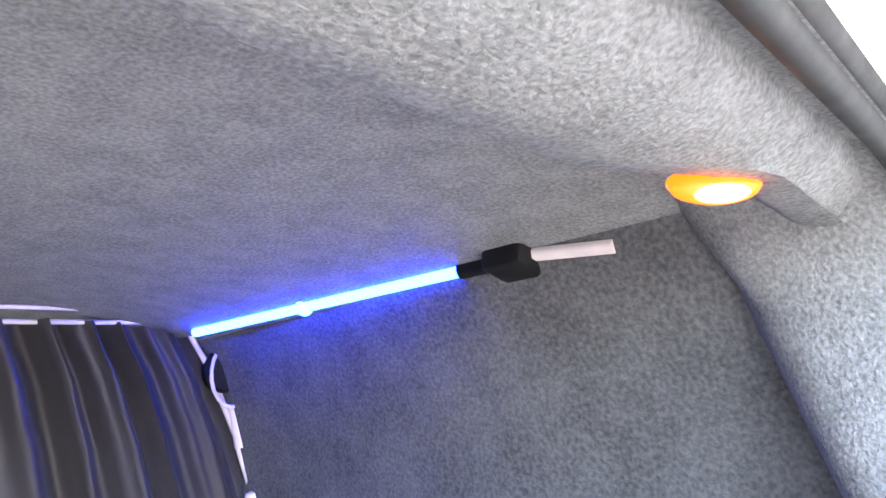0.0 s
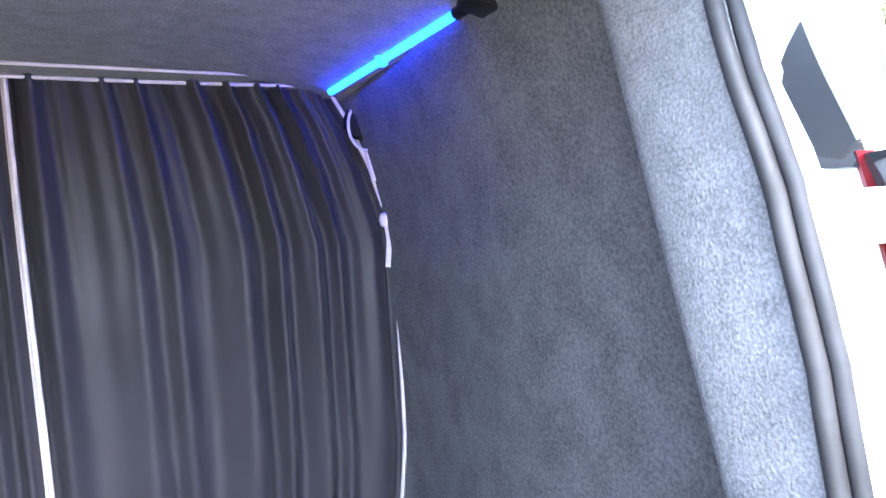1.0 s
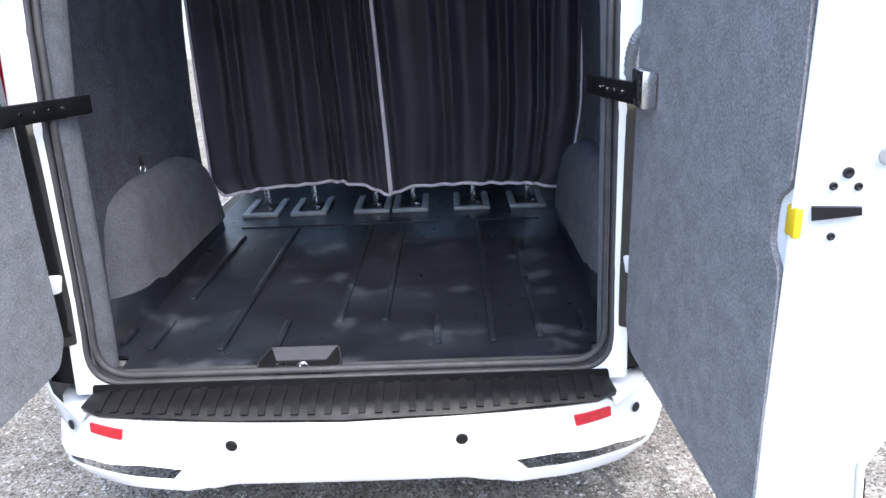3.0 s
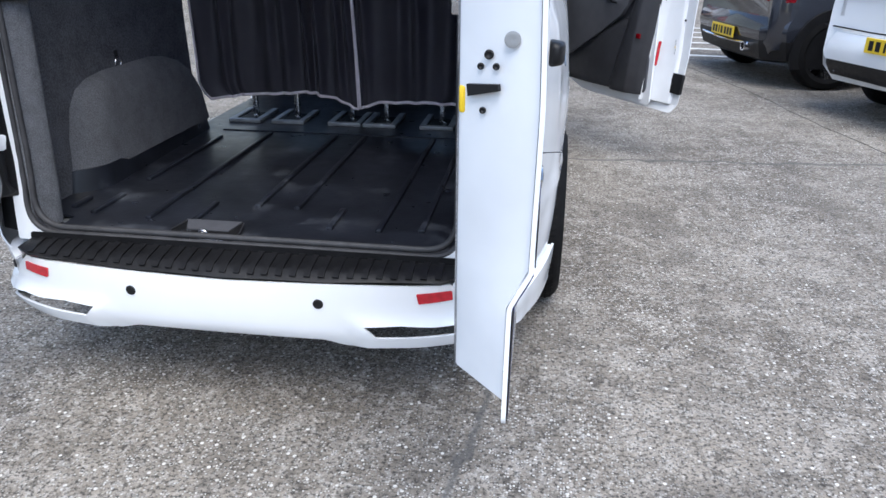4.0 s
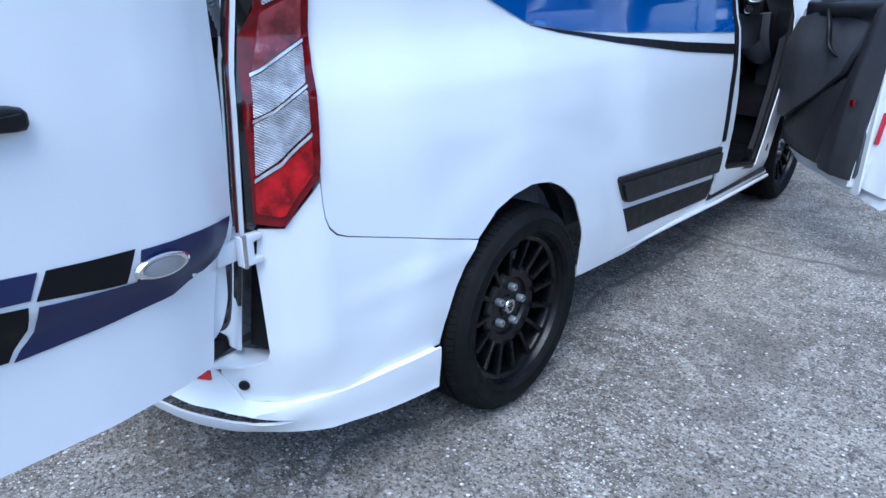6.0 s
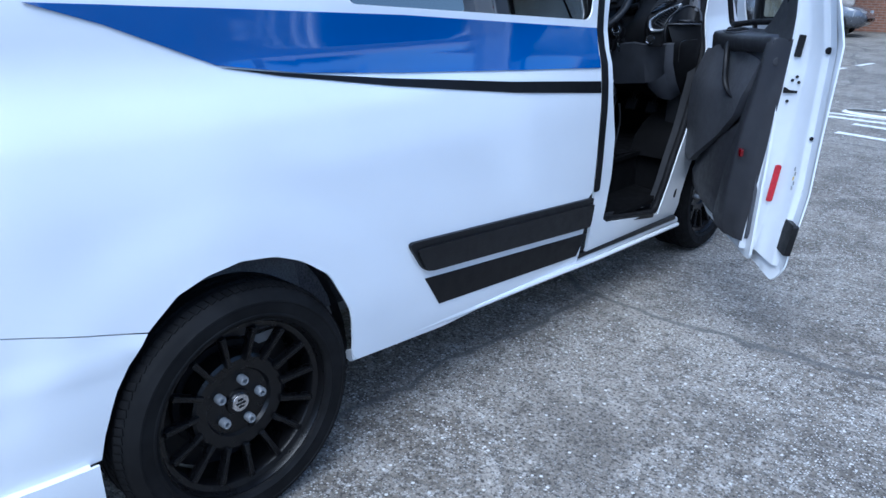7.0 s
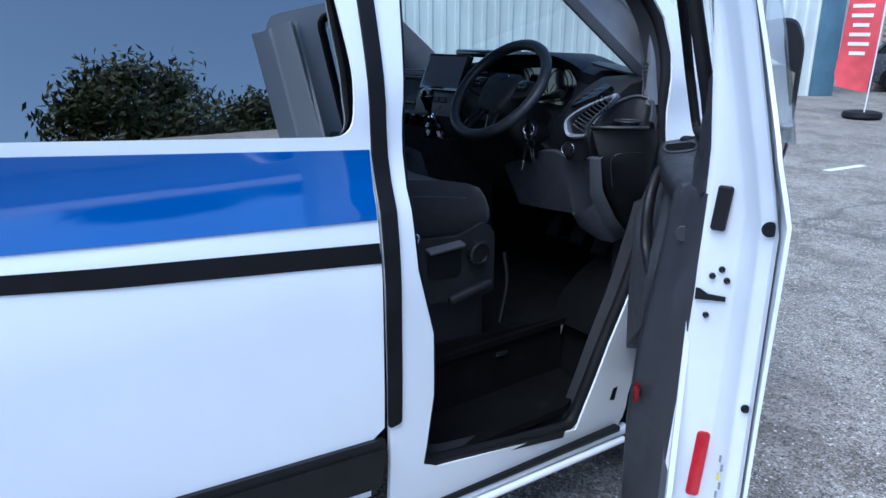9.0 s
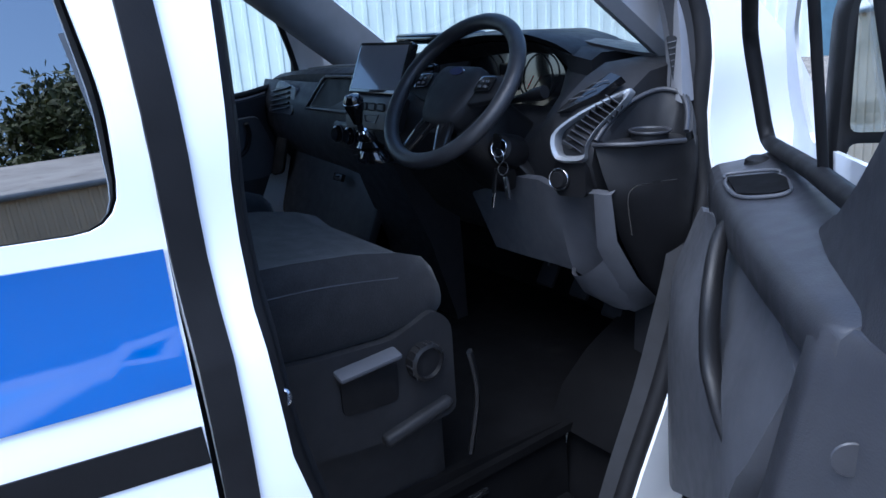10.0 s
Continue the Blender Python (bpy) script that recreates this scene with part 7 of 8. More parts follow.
part("badge_field", lathe("badge_field", [(0.001, 0.0035), (0.0225, 0.0030)], 28, SW @ Matrix.Translation((0, 0.04, 0.008)) @ Matrix.Diagonal((1, 0.42, 1, 1))), NAVY, bdg)
for ang, w in ((6, 0.038), (174, 0.038), (248, 0.022), (292, 0.022)):
    m = SW @ Matrix.Rotation(radians(ang), 4, "Z")
    part("spoke", prism("spoke", rounded([(0.05, -w), (0.10, -w * 0.9), (0.168, -w * 0.55), (0.168, w * 0.55), (0.10, w * 0.9), (0.05, w)], 0.008), 0.016, m @ pose(0, 0, -0.018), 0.005), CABIN if ang < 200 else BLACK_GLOSS, stw)
for sx in (-1, 1):
    pod = part("button_pod", prism("button_pod", rounded([(-0.024, -0.02), (0.022, -0.014), (0.024, 0.02), (-0.022, 0.018)], 0.008), 0.008, SW @ pose(sx * 0.105, 0.015, 0.0), 0.003), BLACK_GLOSS, stw, "gloss black wheel buttons")
    for q in range(4):
        part("wheel_button", block("wheel_button", (0.010, 0.006, 0.002), 0.0008, 1, m=SW @ pose(sx * 0.105 - 0.008 + 0.016 * (q % 2), 0.008 + 0.012 * (q // 2), 0.009)), CABIN_LIGHT, pod)
part("stalk", tube("stalk", [SW @ Vector((0.06, 0.03, -0.09)), SW @ Vector((0.14, 0.045, -0.08)), SW @ Vector((0.15, 0.047, -0.079)), SW @ Vector((0.185, 0.055, -0.075))], [0.007, 0.009, 0.013, 0.014], 12), BLACK, van, "black column stalk")
# keys
keys = thing("key_bunch", "bunch of keys hanging from the ignition lock", "keys")
K = Vector((-0.028, 0.049, 0.015))


def key_part(name, me, mt):
    me.transform(Matrix.Translation(K))
    part(name, me, mt, keys)


key_part("ring", tube("ring", [(0.573 + 0.016 * math.cos(a), 3.405, 1.150 + 0.016 * math.sin(a)) for a in np.linspace(0, 2 * math.pi, 18)[:-1]], 0.0016, 6, closed=True), STEEL)
key_part("ring", tube("ring", [(0.585, 3.405 + 0.014 * math.cos(a), 1.125 + 0.014 * math.sin(a)) for a in np.linspace(0, 2 * math.pi, 18)[:-1]], 0.0014, 6, closed=True), STEEL)
key_part("key", block("key", (0.024, 0.006, 0.03), 0.004, 2, m=pose(0.569, 3.405, 1.182, 0, 10, 0)), BLACK)
key_part("key", block("key", (0.012, 0.004, 0.06), 0.002, 1, m=pose(0.56, 3.402, 1.095, 0, 12, 0)), BLACK)
key_part("key_blade", block("key_blade", (0.008, 0.002, 0.035), 0.001, 1, m=pose(0.552, 3.402, 1.05, 0, 12, 0)), STEEL)
key_part("fob", block("fob", (0.012, 0.008, 0.05), 0.003, 2, m=pose(0.598, 3.403, 1.085, 0, -12, 0)), STEEL)
# pedals
for x, y in ((0.40, 3.74), (0.52, 3.74), (0.66, 3.70)):
    pd = part("pedal", block("pedal", (0.06, 0.014, 0.065), 0.006, 2, m=pose(x, y, 0.78, -30, 0, 0)), RUBBER, van, "black rubber pedal")
    part("pedal_arm", tube("pedal_arm", [(x, y + 0.01, 0.80), (x, y + 0.12, 1.0)], 0.01, 6), BLACK, pd)
part("kick_panel", loft("kick_panel", [[(0.78, 3.62, z), (0.85, 3.61, z), (0.868, 3.64, z), (0.868, 3.80, z), (0.78, 3.80, z)] for z in (0.62, 0.85, 1.0, 1.18)], angle=50), CABIN, van, "dark panel beside the footwell")
# windscreen-pillar trim with its slim vent
for k in (1, -1):
    part("pillar_trim", loft("pillar_trim", [[screen_at(k * 0.775, v) + Vector((k * 0.015, -0.015, 0)) + Vector((dx * k, dy, 0)) for dx, dy in ((0, 0), (0.01, -0.24), (-0.015, -0.27), (-0.045, -0.25), (-0.065, -0.12), (-0.05, 0.03))] for v in np.linspace(0.0, 0.98, 8)], angle=50), PALE_TRIM, van, "pale grey pillar trim")
pl = smooth_path([(0.70, 3.735, 1.54), (0.758, 3.705, 1.425), (0.785, 3.685, 1.372), (0.816, 3.655, 1.285)], 3)
pr = smooth_path([(0.795, 3.675, 1.54), (0.836, 3.65, 1.44), (0.856, 3.635, 1.37), (0.876, 3.618, 1.275)], 3)
pcov = part("pillar_cover", loft("pillar_cover", [[tuple(a.lerp(b, f) + Vector((0.006, -0.01, 0)) * math.sin(math.pi * f)) for a, b in zip(pl, pr)] for f in np.linspace(0, 1, 5)] + [[tuple(b + Vector((-0.012, 0.06, 0))) for b in pr]], closed=False, caps=False, angle=60), PALE_TRIM, van, "pale grey pillar trim")
pv = part("pillar_vent", prism("pillar_vent", rounded([(-0.011, -0.042), (0.011, -0.042), (0.011, 0.036), (0.004, 0.044), (-0.009, 0.044)], 0.005), 0.005, Matrix.Translation((0.838, 3.644, 1.352)) @ pose(0, 0, 0, 86, 0, 40) @ pose(0, 0, 0, 0, 0, 12)), BLACK, pcov, "slim black demister vent")
for q in range(7):
    part("vent_bar", block("vent_bar", (0.018, 0.002, 0.003), 0.0005, 1, m=Matrix.Translation((0.838, 3.644, 1.352)) @ pose(0, 0, 0, 86, 0, 40) @ pose(0, 0, 0, 0, 0, 12) @ pose(0, -0.034 + 0.011 * q, 0.006)), CABIN_LIGHT, pv)


# ---- seats ----
def cab_seat(x, w, label):
    st = thing("cab_seat", label, "seat", pose(x, 0, 0), "cab seats")
    cush = []
    for y, z0, z1, f in ((2.66, 0.97, 1.12, 0.94), (2.75, 0.955, 1.12, 1.0), (2.88, 0.945, 1.112, 1.0), (3.0, 0.94, 1.098, 1.0), (3.08, 0.937, 1.08, 1.0), (3.125, 0.94, 1.062, 0.985), (3.148, 0.95, 1.035, 0.965), (3.155, 0.965, 1.005, 0.94)):
        h = w / 2 * f
        cush.append([(-h, y, z0 + 0.02), (-h * 0.93, y, z0), (h * 0.93, y, z0), (h, y, z0 + 0.02), (h, y, z1 - 0.03), (h * 0.9, y, z1), (h * 0.6, y, z1 - 0.012), (-h * 0.6, y, z1 - 0.012), (-h * 0.9, y, z1), (-h, y, z1 - 0.03)])
    part("cushion", loft("cushion", cush, angle=60), SEAT_CLOTH, st, "charcoal cloth cushion with a stitched edge")
    part("seam", tube("seam", smooth_path([(w / 2 * 0.995, 2.7, 1.080), (w / 2 * 0.995, 2.9, 1.070), (w / 2 * 0.995, 3.06, 1.046)], 6), 0.0016, 6), CABIN_MID, st)
    back = []
    for z, y, t, f in ((1.06, 2.72, 0.12, 0.93), (1.2, 2.68, 0.13, 1.0), (1.45, 2.62, 0.12, 0.98), (1.58, 2.58, 0.10, 0.88), (1.62, 2.57, 0.06, 0.75)):
        h = w / 2 * f
        back.append([(-h, y - t * 0.3, z), (-h * 0.85, y + t * 0.5, z), (-h * 0.5, y + t * 0.35, z), (h * 0.5, y + t * 0.35, z), (h * 0.85, y + t * 0.5, z), (h, y - t * 0.3, z), (h * 0.9, y - t * 0.5, z), (-h * 0.9, y - t * 0.5, z)])
    part("backrest", loft("backrest", back, angle=60), SEAT_CLOTH, st)
    part("headrest", block("headrest", (0.26, 0.09, 0.17), 0.035, 4, m=pose(0, 2.56, 1.72, 8, 0, 0)), SEAT_CLOTH, st)
    part("seat_box", block("seat_box", (w * 0.92, 0.44, 0.32), 0.02, 2, at=(0, 2.93, 0.76)), CABIN, st, "dark seat box")
    return st


seat = cab_seat(0.51, 0.44, "charcoal cloth driver's seat on a black plastic base")
part("side_panel", sheet("side_panel", rounded([(2.72, 0.985), (2.9, 0.955), (3.03, 0.945), (3.12, 0.975), (3.155, 0.94), (3.155, 0.76), (3.05, 0.755), (2.72, 0.80)], 0.02, 3), lambda y, z: Vector((0.232, y, z)), 0.06, 0.03), CABIN, seat, "dark plastic seat side panel")
part("recline_lever", block("recline_lever", (0.030, 0.118, 0.011), 0.005, 2, m=pose(0.246, 2.972, 0.926, 3, 14, 0)), KNEE_GREY, seat, "grey seat lever")
part("knob", lathe("knob", [(0.034, 0), (0.034, 0.02), (0.028, 0.024), (0.026, 0.016), (0.001, 0.016)], 24, pose(0.234, 3.085, 0.892, 0, 90, 0)), BLACK, seat, "round ribbed seat knob")
for i in range(16):
    a = 2 * math.pi * i / 16
    part("knob_rib", block("knob_rib", (0.018, 0.004, 0.004), 0.001, 1, m=pose(0.246, 3.085 + 0.034 * math.cos(a), 0.892 + 0.034 * math.sin(a))), BLACK, seat)
# Recess below the lever is a dark plate, shade put into its colour.
part("lever_recess", prism("lever_recess", rounded([(-0.062, -0.075), (0.045, -0.085), (0.05, -0.012), (-0.062, 0.0)], 0.015), 0.004, Matrix.Translation((0.2325, 2.985, 0.918)) @ Matrix(((0, 0, 1), (1, 0, 0), (0, 1, 0))).to_4x4(), 0.001), RUBBER, seat, "dark plate drawn as the shade under the lever")
part("panel_lip", block("panel_lip", (0.03, 0.15, 0.024), 0.010, 3, m=pose(0.236, 3.065, 0.780, 10, 0, 0)), CABIN, seat)
part("buckle_strap", tube("buckle_strap", smooth_path([(0.235, 3.19, 0.87), (0.24, 3.2, 0.78), (0.235, 3.18, 0.66)], 5), 0.012, 6, flat=0.5), BLACK, seat)
cab_seat(-0.18, 0.46, "charcoal cloth middle passenger seat")
# striker on the pillar
part("door_striker", tube("door_striker", smooth_path([(0.92, 2.738, 1.045), (0.942, 2.756, 1.04), (0.942, 2.754, 1.022), (0.92, 2.738, 1.015)], 4), 0.003, 6), STEEL, van, "steel door striker")

# ---- the yard: buildings, trees, painted lines ----
def rect(name, x0, y0, x1, y1, z, h=0.004):
    return block(name, (x1 - x0, y1 - y0, h), 0.001, 1, at=((x0 + x1) / 2, (y0 + y1) / 2, z))


WALL_DIR = math.degrees(math.atan2(0.886, 0.463))
shed = thing("cladding_shed", "industrial shed in pale corrugated cladding with a blue-grey post", "building", pose(-16.5, 1.0, 0, 0, 0, WALL_DIR))
part("wall_sheet", corrugated("wall_sheet", 21.0, 4.6, 0.30, 0.04), PALE_CLAD, shed, "pale green-white corrugated wall sheet")
part("wall_sheet", corrugated("wall_sheet", 21.0, 4.4, 0.30, 0.04), PALE_CLAD, shed, m=pose(0, 0.03, 4.6))
part("lap_joint", block("lap_joint", (21, 0.05, 0.05), 0.005, 1, at=(10.5, 0.02, 4.6)), GREY_CLAD, shed)
bolt = lathe("sheet_bolt", [(0.02, 0), (0.02, 0.01), (0.001, 0.012)], 8)
for i in range(36):
    part("sheet_bolt", bolt, DULL_STEEL, shed, m=pose(0.4 + 0.6 * i, -0.045, 4.72, 90, 0, 0))
part("gutter", tube("gutter", [(0, -0.1, 9.0), (21, -0.1, 9.0)], 0.08, 8), GREY_CLAD, shed)
part("roof", block("roof", (21.4, 10, 0.15), 0.02, 1, m=pose(10.5, 4.9, 9.5, 6, 0, 0)), ROOFING, shed)
part("end_wall", block("end_wall", (0.2, 9.8, 9.0), 0.02, 1, at=(0.1, 5.0, 4.5)), GREY_CLAD, shed)
part("end_wall", block("end_wall", (0.2, 9.8, 9.0), 0.02, 1, at=(20.9, 5.0, 4.5)), GREY_CLAD, shed)
part("corner_post", block("corner_post", (0.55, 0.25, 8.9), 0.02, 2, at=(21.2, -0.05, 4.45)), TEAL, shed, "blue-grey steel corner post")

office = thing("brick_office", "brown brick and white-clad building behind the parking bays", "building", pose(-8.2, 23.4, 0, 0, 0, 4))
part("white_cladding", corrugated("white_cladding", 4.0, 5.5, 0.2, 0.03), GREY_CLAD, office, "white corrugated upper wall", m=pose(0.9, -0.05, 1.9))
part("white_cladding", corrugated("white_cladding", 26, 5.5, 0.2, 0.03), GREY_CLAD, office, m=pose(5.0, 2.0, 1.9))
part("side_cladding", corrugated("side_cladding", 1.0, 7.2, 0.2, 0.03), GREY_CLAD, office, m=pose(-0.3, -0.1, 0))
part("door_post", block("door_post", (0.5, 0.2, 7.0), 0.02, 2, at=(0.75, -0.2, 3.6)), TEAL, office, "blue-grey steel post")
part("down_pipe", tube("down_pipe", [(1.05, -0.2, 0.0), (1.05, -0.2, 1.9)], 0.06, 10), GREY_CLAD, office, "white down pipe")
part("core", block("core", (31, 6, 7.2), 0.02, 1, at=(16.0, 5.2, 3.6)), MORTAR, office)
mortar_wall = part("brick_wall", block("brick_wall", (30.4, 0.2, 1.9), 0.005, 1, at=(16.0, 2.02, 0.95)), MORTAR, office, "brown brick wall")
pier = part("brick_pier", block("brick_pier", (3.6, 0.2, 1.9), 0.005, 1, at=(3.0, 0.02, 0.95)), MORTAR, office, "brown brick wall end")
part("office_roof", block("office_roof", (32, 8, 0.2), 0.02, 1, at=(15.5, 4.0, 7.4)), ROOFING, office)
for x in (9.5, 13.0, 17.0):
    w = part("office_window", block("office_window", (1.4, 0.08, 0.9), 0.01, 1, at=(x, 1.9, 1.45)), GREY_CLAD, office, "white window frame")
    part("pane", block("pane", (1.25, 0.03, 0.75), 0.004, 1, at=(x, 1.86, 1.45)), BLACK_GLOSS, w)

opposite = thing("beige_shed", "long beige corrugated shed with a pale pitched roof", "building", pose(24, 62, 0, 0, 0, -90))
part("wall_sheet", corrugated("wall_sheet", 90, 5.8, 0.3, 0.05), BEIGE_CLAD, opposite, "beige corrugated wall")
part("roof_slope", block("roof_slope", (90.6, 7.6, 0.12), 0.02, 1, m=pose(45, 3.45, 7.05, 19, 0, 0)), ROOFING, opposite, "pale sheet roof")
part("gutter", tube("gutter", [(0, -0.2, 5.75), (90, -0.2, 5.75)], 0.10, 8), DULL_STEEL, opposite, "grey gutter")
part("back_wall", block("back_wall", (90, 0.2, 8.0), 0.02, 1, at=(45, 7.0, 4.0)), BEIGE_CLAD, opposite)



def tree(at, h, w, seed):
    rnd = random.Random(seed)
    t = thing("tree", "tall dark green tree behind the sheds", "tree", pose(*at), "trees behind the sheds")
    part("trunk", tube("trunk", [(0, 0, 0), (0.1, 0, h * 0.4), (0.05, 0.1, h * 0.85)], [0.28, 0.2, 0.05], 8), BARK, t)
    for i in range(6):
        a, z = rnd.uniform(0, 6.28), h * rnd.uniform(0.35, 0.7)
        part("limb", tube("limb", [(0.05, 0, z), (math.cos(a) * w * 0.4, math.sin(a) * w * 0.4, z + h * 0.15)], [0.1, 0.03], 6), BARK, t)
    verts, faces = [], []
    clumps = []
    for i in range(170):
        f = rnd.random()
        z = h * (0.22 + 0.75 * f)
        r = w * (0.5 * math.sin(math.pi * (0.18 + 0.72 * f)) ** 0.7) * math.sqrt(rnd.uniform(0.25, 1))
        a = rnd.uniform(0, 6.283)
        clumps.append(Vector((r * math.cos(a), r * math.sin(a), z)))
    for i in range(26000):
        c = clumps[rnd.randrange(170)]
        d = Vector((rnd.gauss(0, 1), rnd.gauss(0, 1), rnd.gauss(0, 0.75))) * (w * 0.058)
        p, s = c + d, rnd.uniform(0.20, 0.42)
        u = Vector((rnd.gauss(0, 1), rnd.gauss(0, 1), rnd.gauss(0, 1))).normalized()
        v = u.orthogonal().normalized()
        k = len(verts)
        verts += [p - u * s * 0.6, p + v * s * 0.35, p + u * s * 0.8, p - v * s * 0.35]
        faces.append((k, k + 1, k + 2, k + 3))
    part("crown", mesh("crown", verts, faces), LEAF, t)["kind"] = "stuff"
    return t


first = tree((37, 11.2, 0), 13.0, 10.5, 1)
for i, (x, y, s, a) in enumerate(((37.5, 19.4, 0.88, 40), (38, 28.4, 0.86, 130), (38, 5.0, 0.70, 260), (39, -12, 0.8, 80), (39, -20, 0.75, 300))):
    c = copy_thing(first, pose(x, y, 0, 0, 0, a))
    c.scale = (s, s, s)
low_tree = tree((12, -26, 0), 6.5, 6.0, 5)
for x, y, a in ((4, -30, 50), (19, -29, 120), (-4, -27, 200), (26, -24, 300)):
    copy_thing(low_tree, pose(x, y, 0, 0, 0, a))

# painted lines
for i in range(5):
    y = 10.35 + 1.25 * i
    one("dashed_line", rect("dashed_line", -0.35, -0.045, 0.35, 0.045, 0.0), LINE_PAINT, "worn white dash painted on the yard", "road marking", pose(-1.55 + 0.12 * (y - 10.3), y, 0.003, 0, 0, 83), "dashed line")
for i in range(6):
    one("bay_hatching", rect("bay_hatching", -2.2, -0.05, 2.2, 0.05, 0.0), LINE_PAINT, "worn white hatching line painted on the yard", "road marking", pose(2.7, 7.75 + 0.62 * i, 0.003, 0, 0, -9), "hatching lines")
lett = thing("painted_lettering", "worn white lettering painted on the yard", "road marking")
part("ring", tube("ring", [(0.75 + 0.55 * math.cos(a), 9.55 + 0.22 * math.sin(a), 0.002) for a in np.linspace(0, 2 * math.pi, 30)[:-1]], 0.045, 6, closed=True, flat=0.05), LINE_PAINT, lett)
part("bar", rect("bar", -0.1, 8.95, 2.6, 9.05, 0.003), LINE_PAINT, lett)
part("bar", rect("bar", 0.0, 9.22, 2.6, 9.30, 0.003), LINE_PAINT, lett)
JOINT = material("dark joint filler", (0.07, 0.068, 0.065), 0.9, var=0.3, scale=9)
joint = [(2.4, 7.0), (2.75, 5.7), (2.95, 4.6), (3.2, 3.4), (3.8, 1.0), (4.4, -1.6)]
one("slab_joint", tube("slab_joint", [Vector((p.x + 0.03 * noise.noise((p.y * 2.3, 0, 1)) + 0.012 * noise.noise((p.y * 9, 3, 1)), p.y, 0)) for p in smooth_path([(a, b, 0) for a, b in joint], 24)], 0.006, 6, flat=0.3), JOINT, "dark cracked joint between concrete slabs", "joint", kind="structure")
slab = [(-1.05, 0.1), (-1.9, 0.4), (-1.9, -0.6), (-1.15, -0.25)]
one("slab_joint", tube("slab_joint", [Vector((a, b, 0)) for a, b in slab], 0.01, 6, closed=True, flat=0.3), JOINT, "dark joint round a concrete patch", "joint", kind="structure")

# feather flag
FLAG = material("red flag cloth", (0.55, 0.06, 0.07), 0.7, var=0.12, scale=4)
PALE = material("white print", (0.75, 0.72, 0.72), 0.7, var=0.05)
flag = thing("feather_flag", "red feather flag on a pole in a black rubber base", "flag", pose(-3.75, 15.6, 0, 0, 0, 12))
fo = [(0.0, 0.45), (0.05, 1.2), (0.06, 2.2), (0.03, 2.9), (-0.08, 3.25), (-0.25, 3.3), (-0.38, 3.1), (-0.46, 2.5), (-0.52, 1.6), (-0.56, 0.75), (-0.5, 0.55)]
part("cloth", sheet("cloth", rounded(fo, 0.05, 3), lambda x, z: Vector((x, 0.03 * math.sin(z * 3 + x * 4), z)), 0.08, 0.006), FLAG, flag, "red printed cloth")
part("pole", tube("pole", smooth_path([(0.03, 0, 0.1), (0.06, 0, 1.2), (0.075, 0, 2.2), (0.04, 0, 2.95), (-0.1, 0, 3.28), (-0.27, 0, 3.33)], 5), 0.012, 8), PALE, flag, "white pole")
part("base", lathe("base", [(0.1, 0), (0.29, 0), (0.33, 0.05), (0.31, 0.12), (0.24, 0.14), (0.1, 0.1)], 24), RUBBER, flag, "black rubber base")
for i in range(9):
    wdt = 0.34 if i % 3 else 0.26
    part("print_bar", sheet("print_bar", [(-0.25 - wdt / 2, 1.1 + 0.16 * i), (-0.25 + wdt / 2, 1.1 + 0.16 * i), (-0.25 + wdt / 2, 1.16 + 0.16 * i), (-0.25 - wdt / 2, 1.16 + 0.16 * i)], lambda x, z: Vector((x, 0.03 * math.sin(z * 3 + x * 4), z)), 0.08, 0.002, 0.005), PALE, flag)


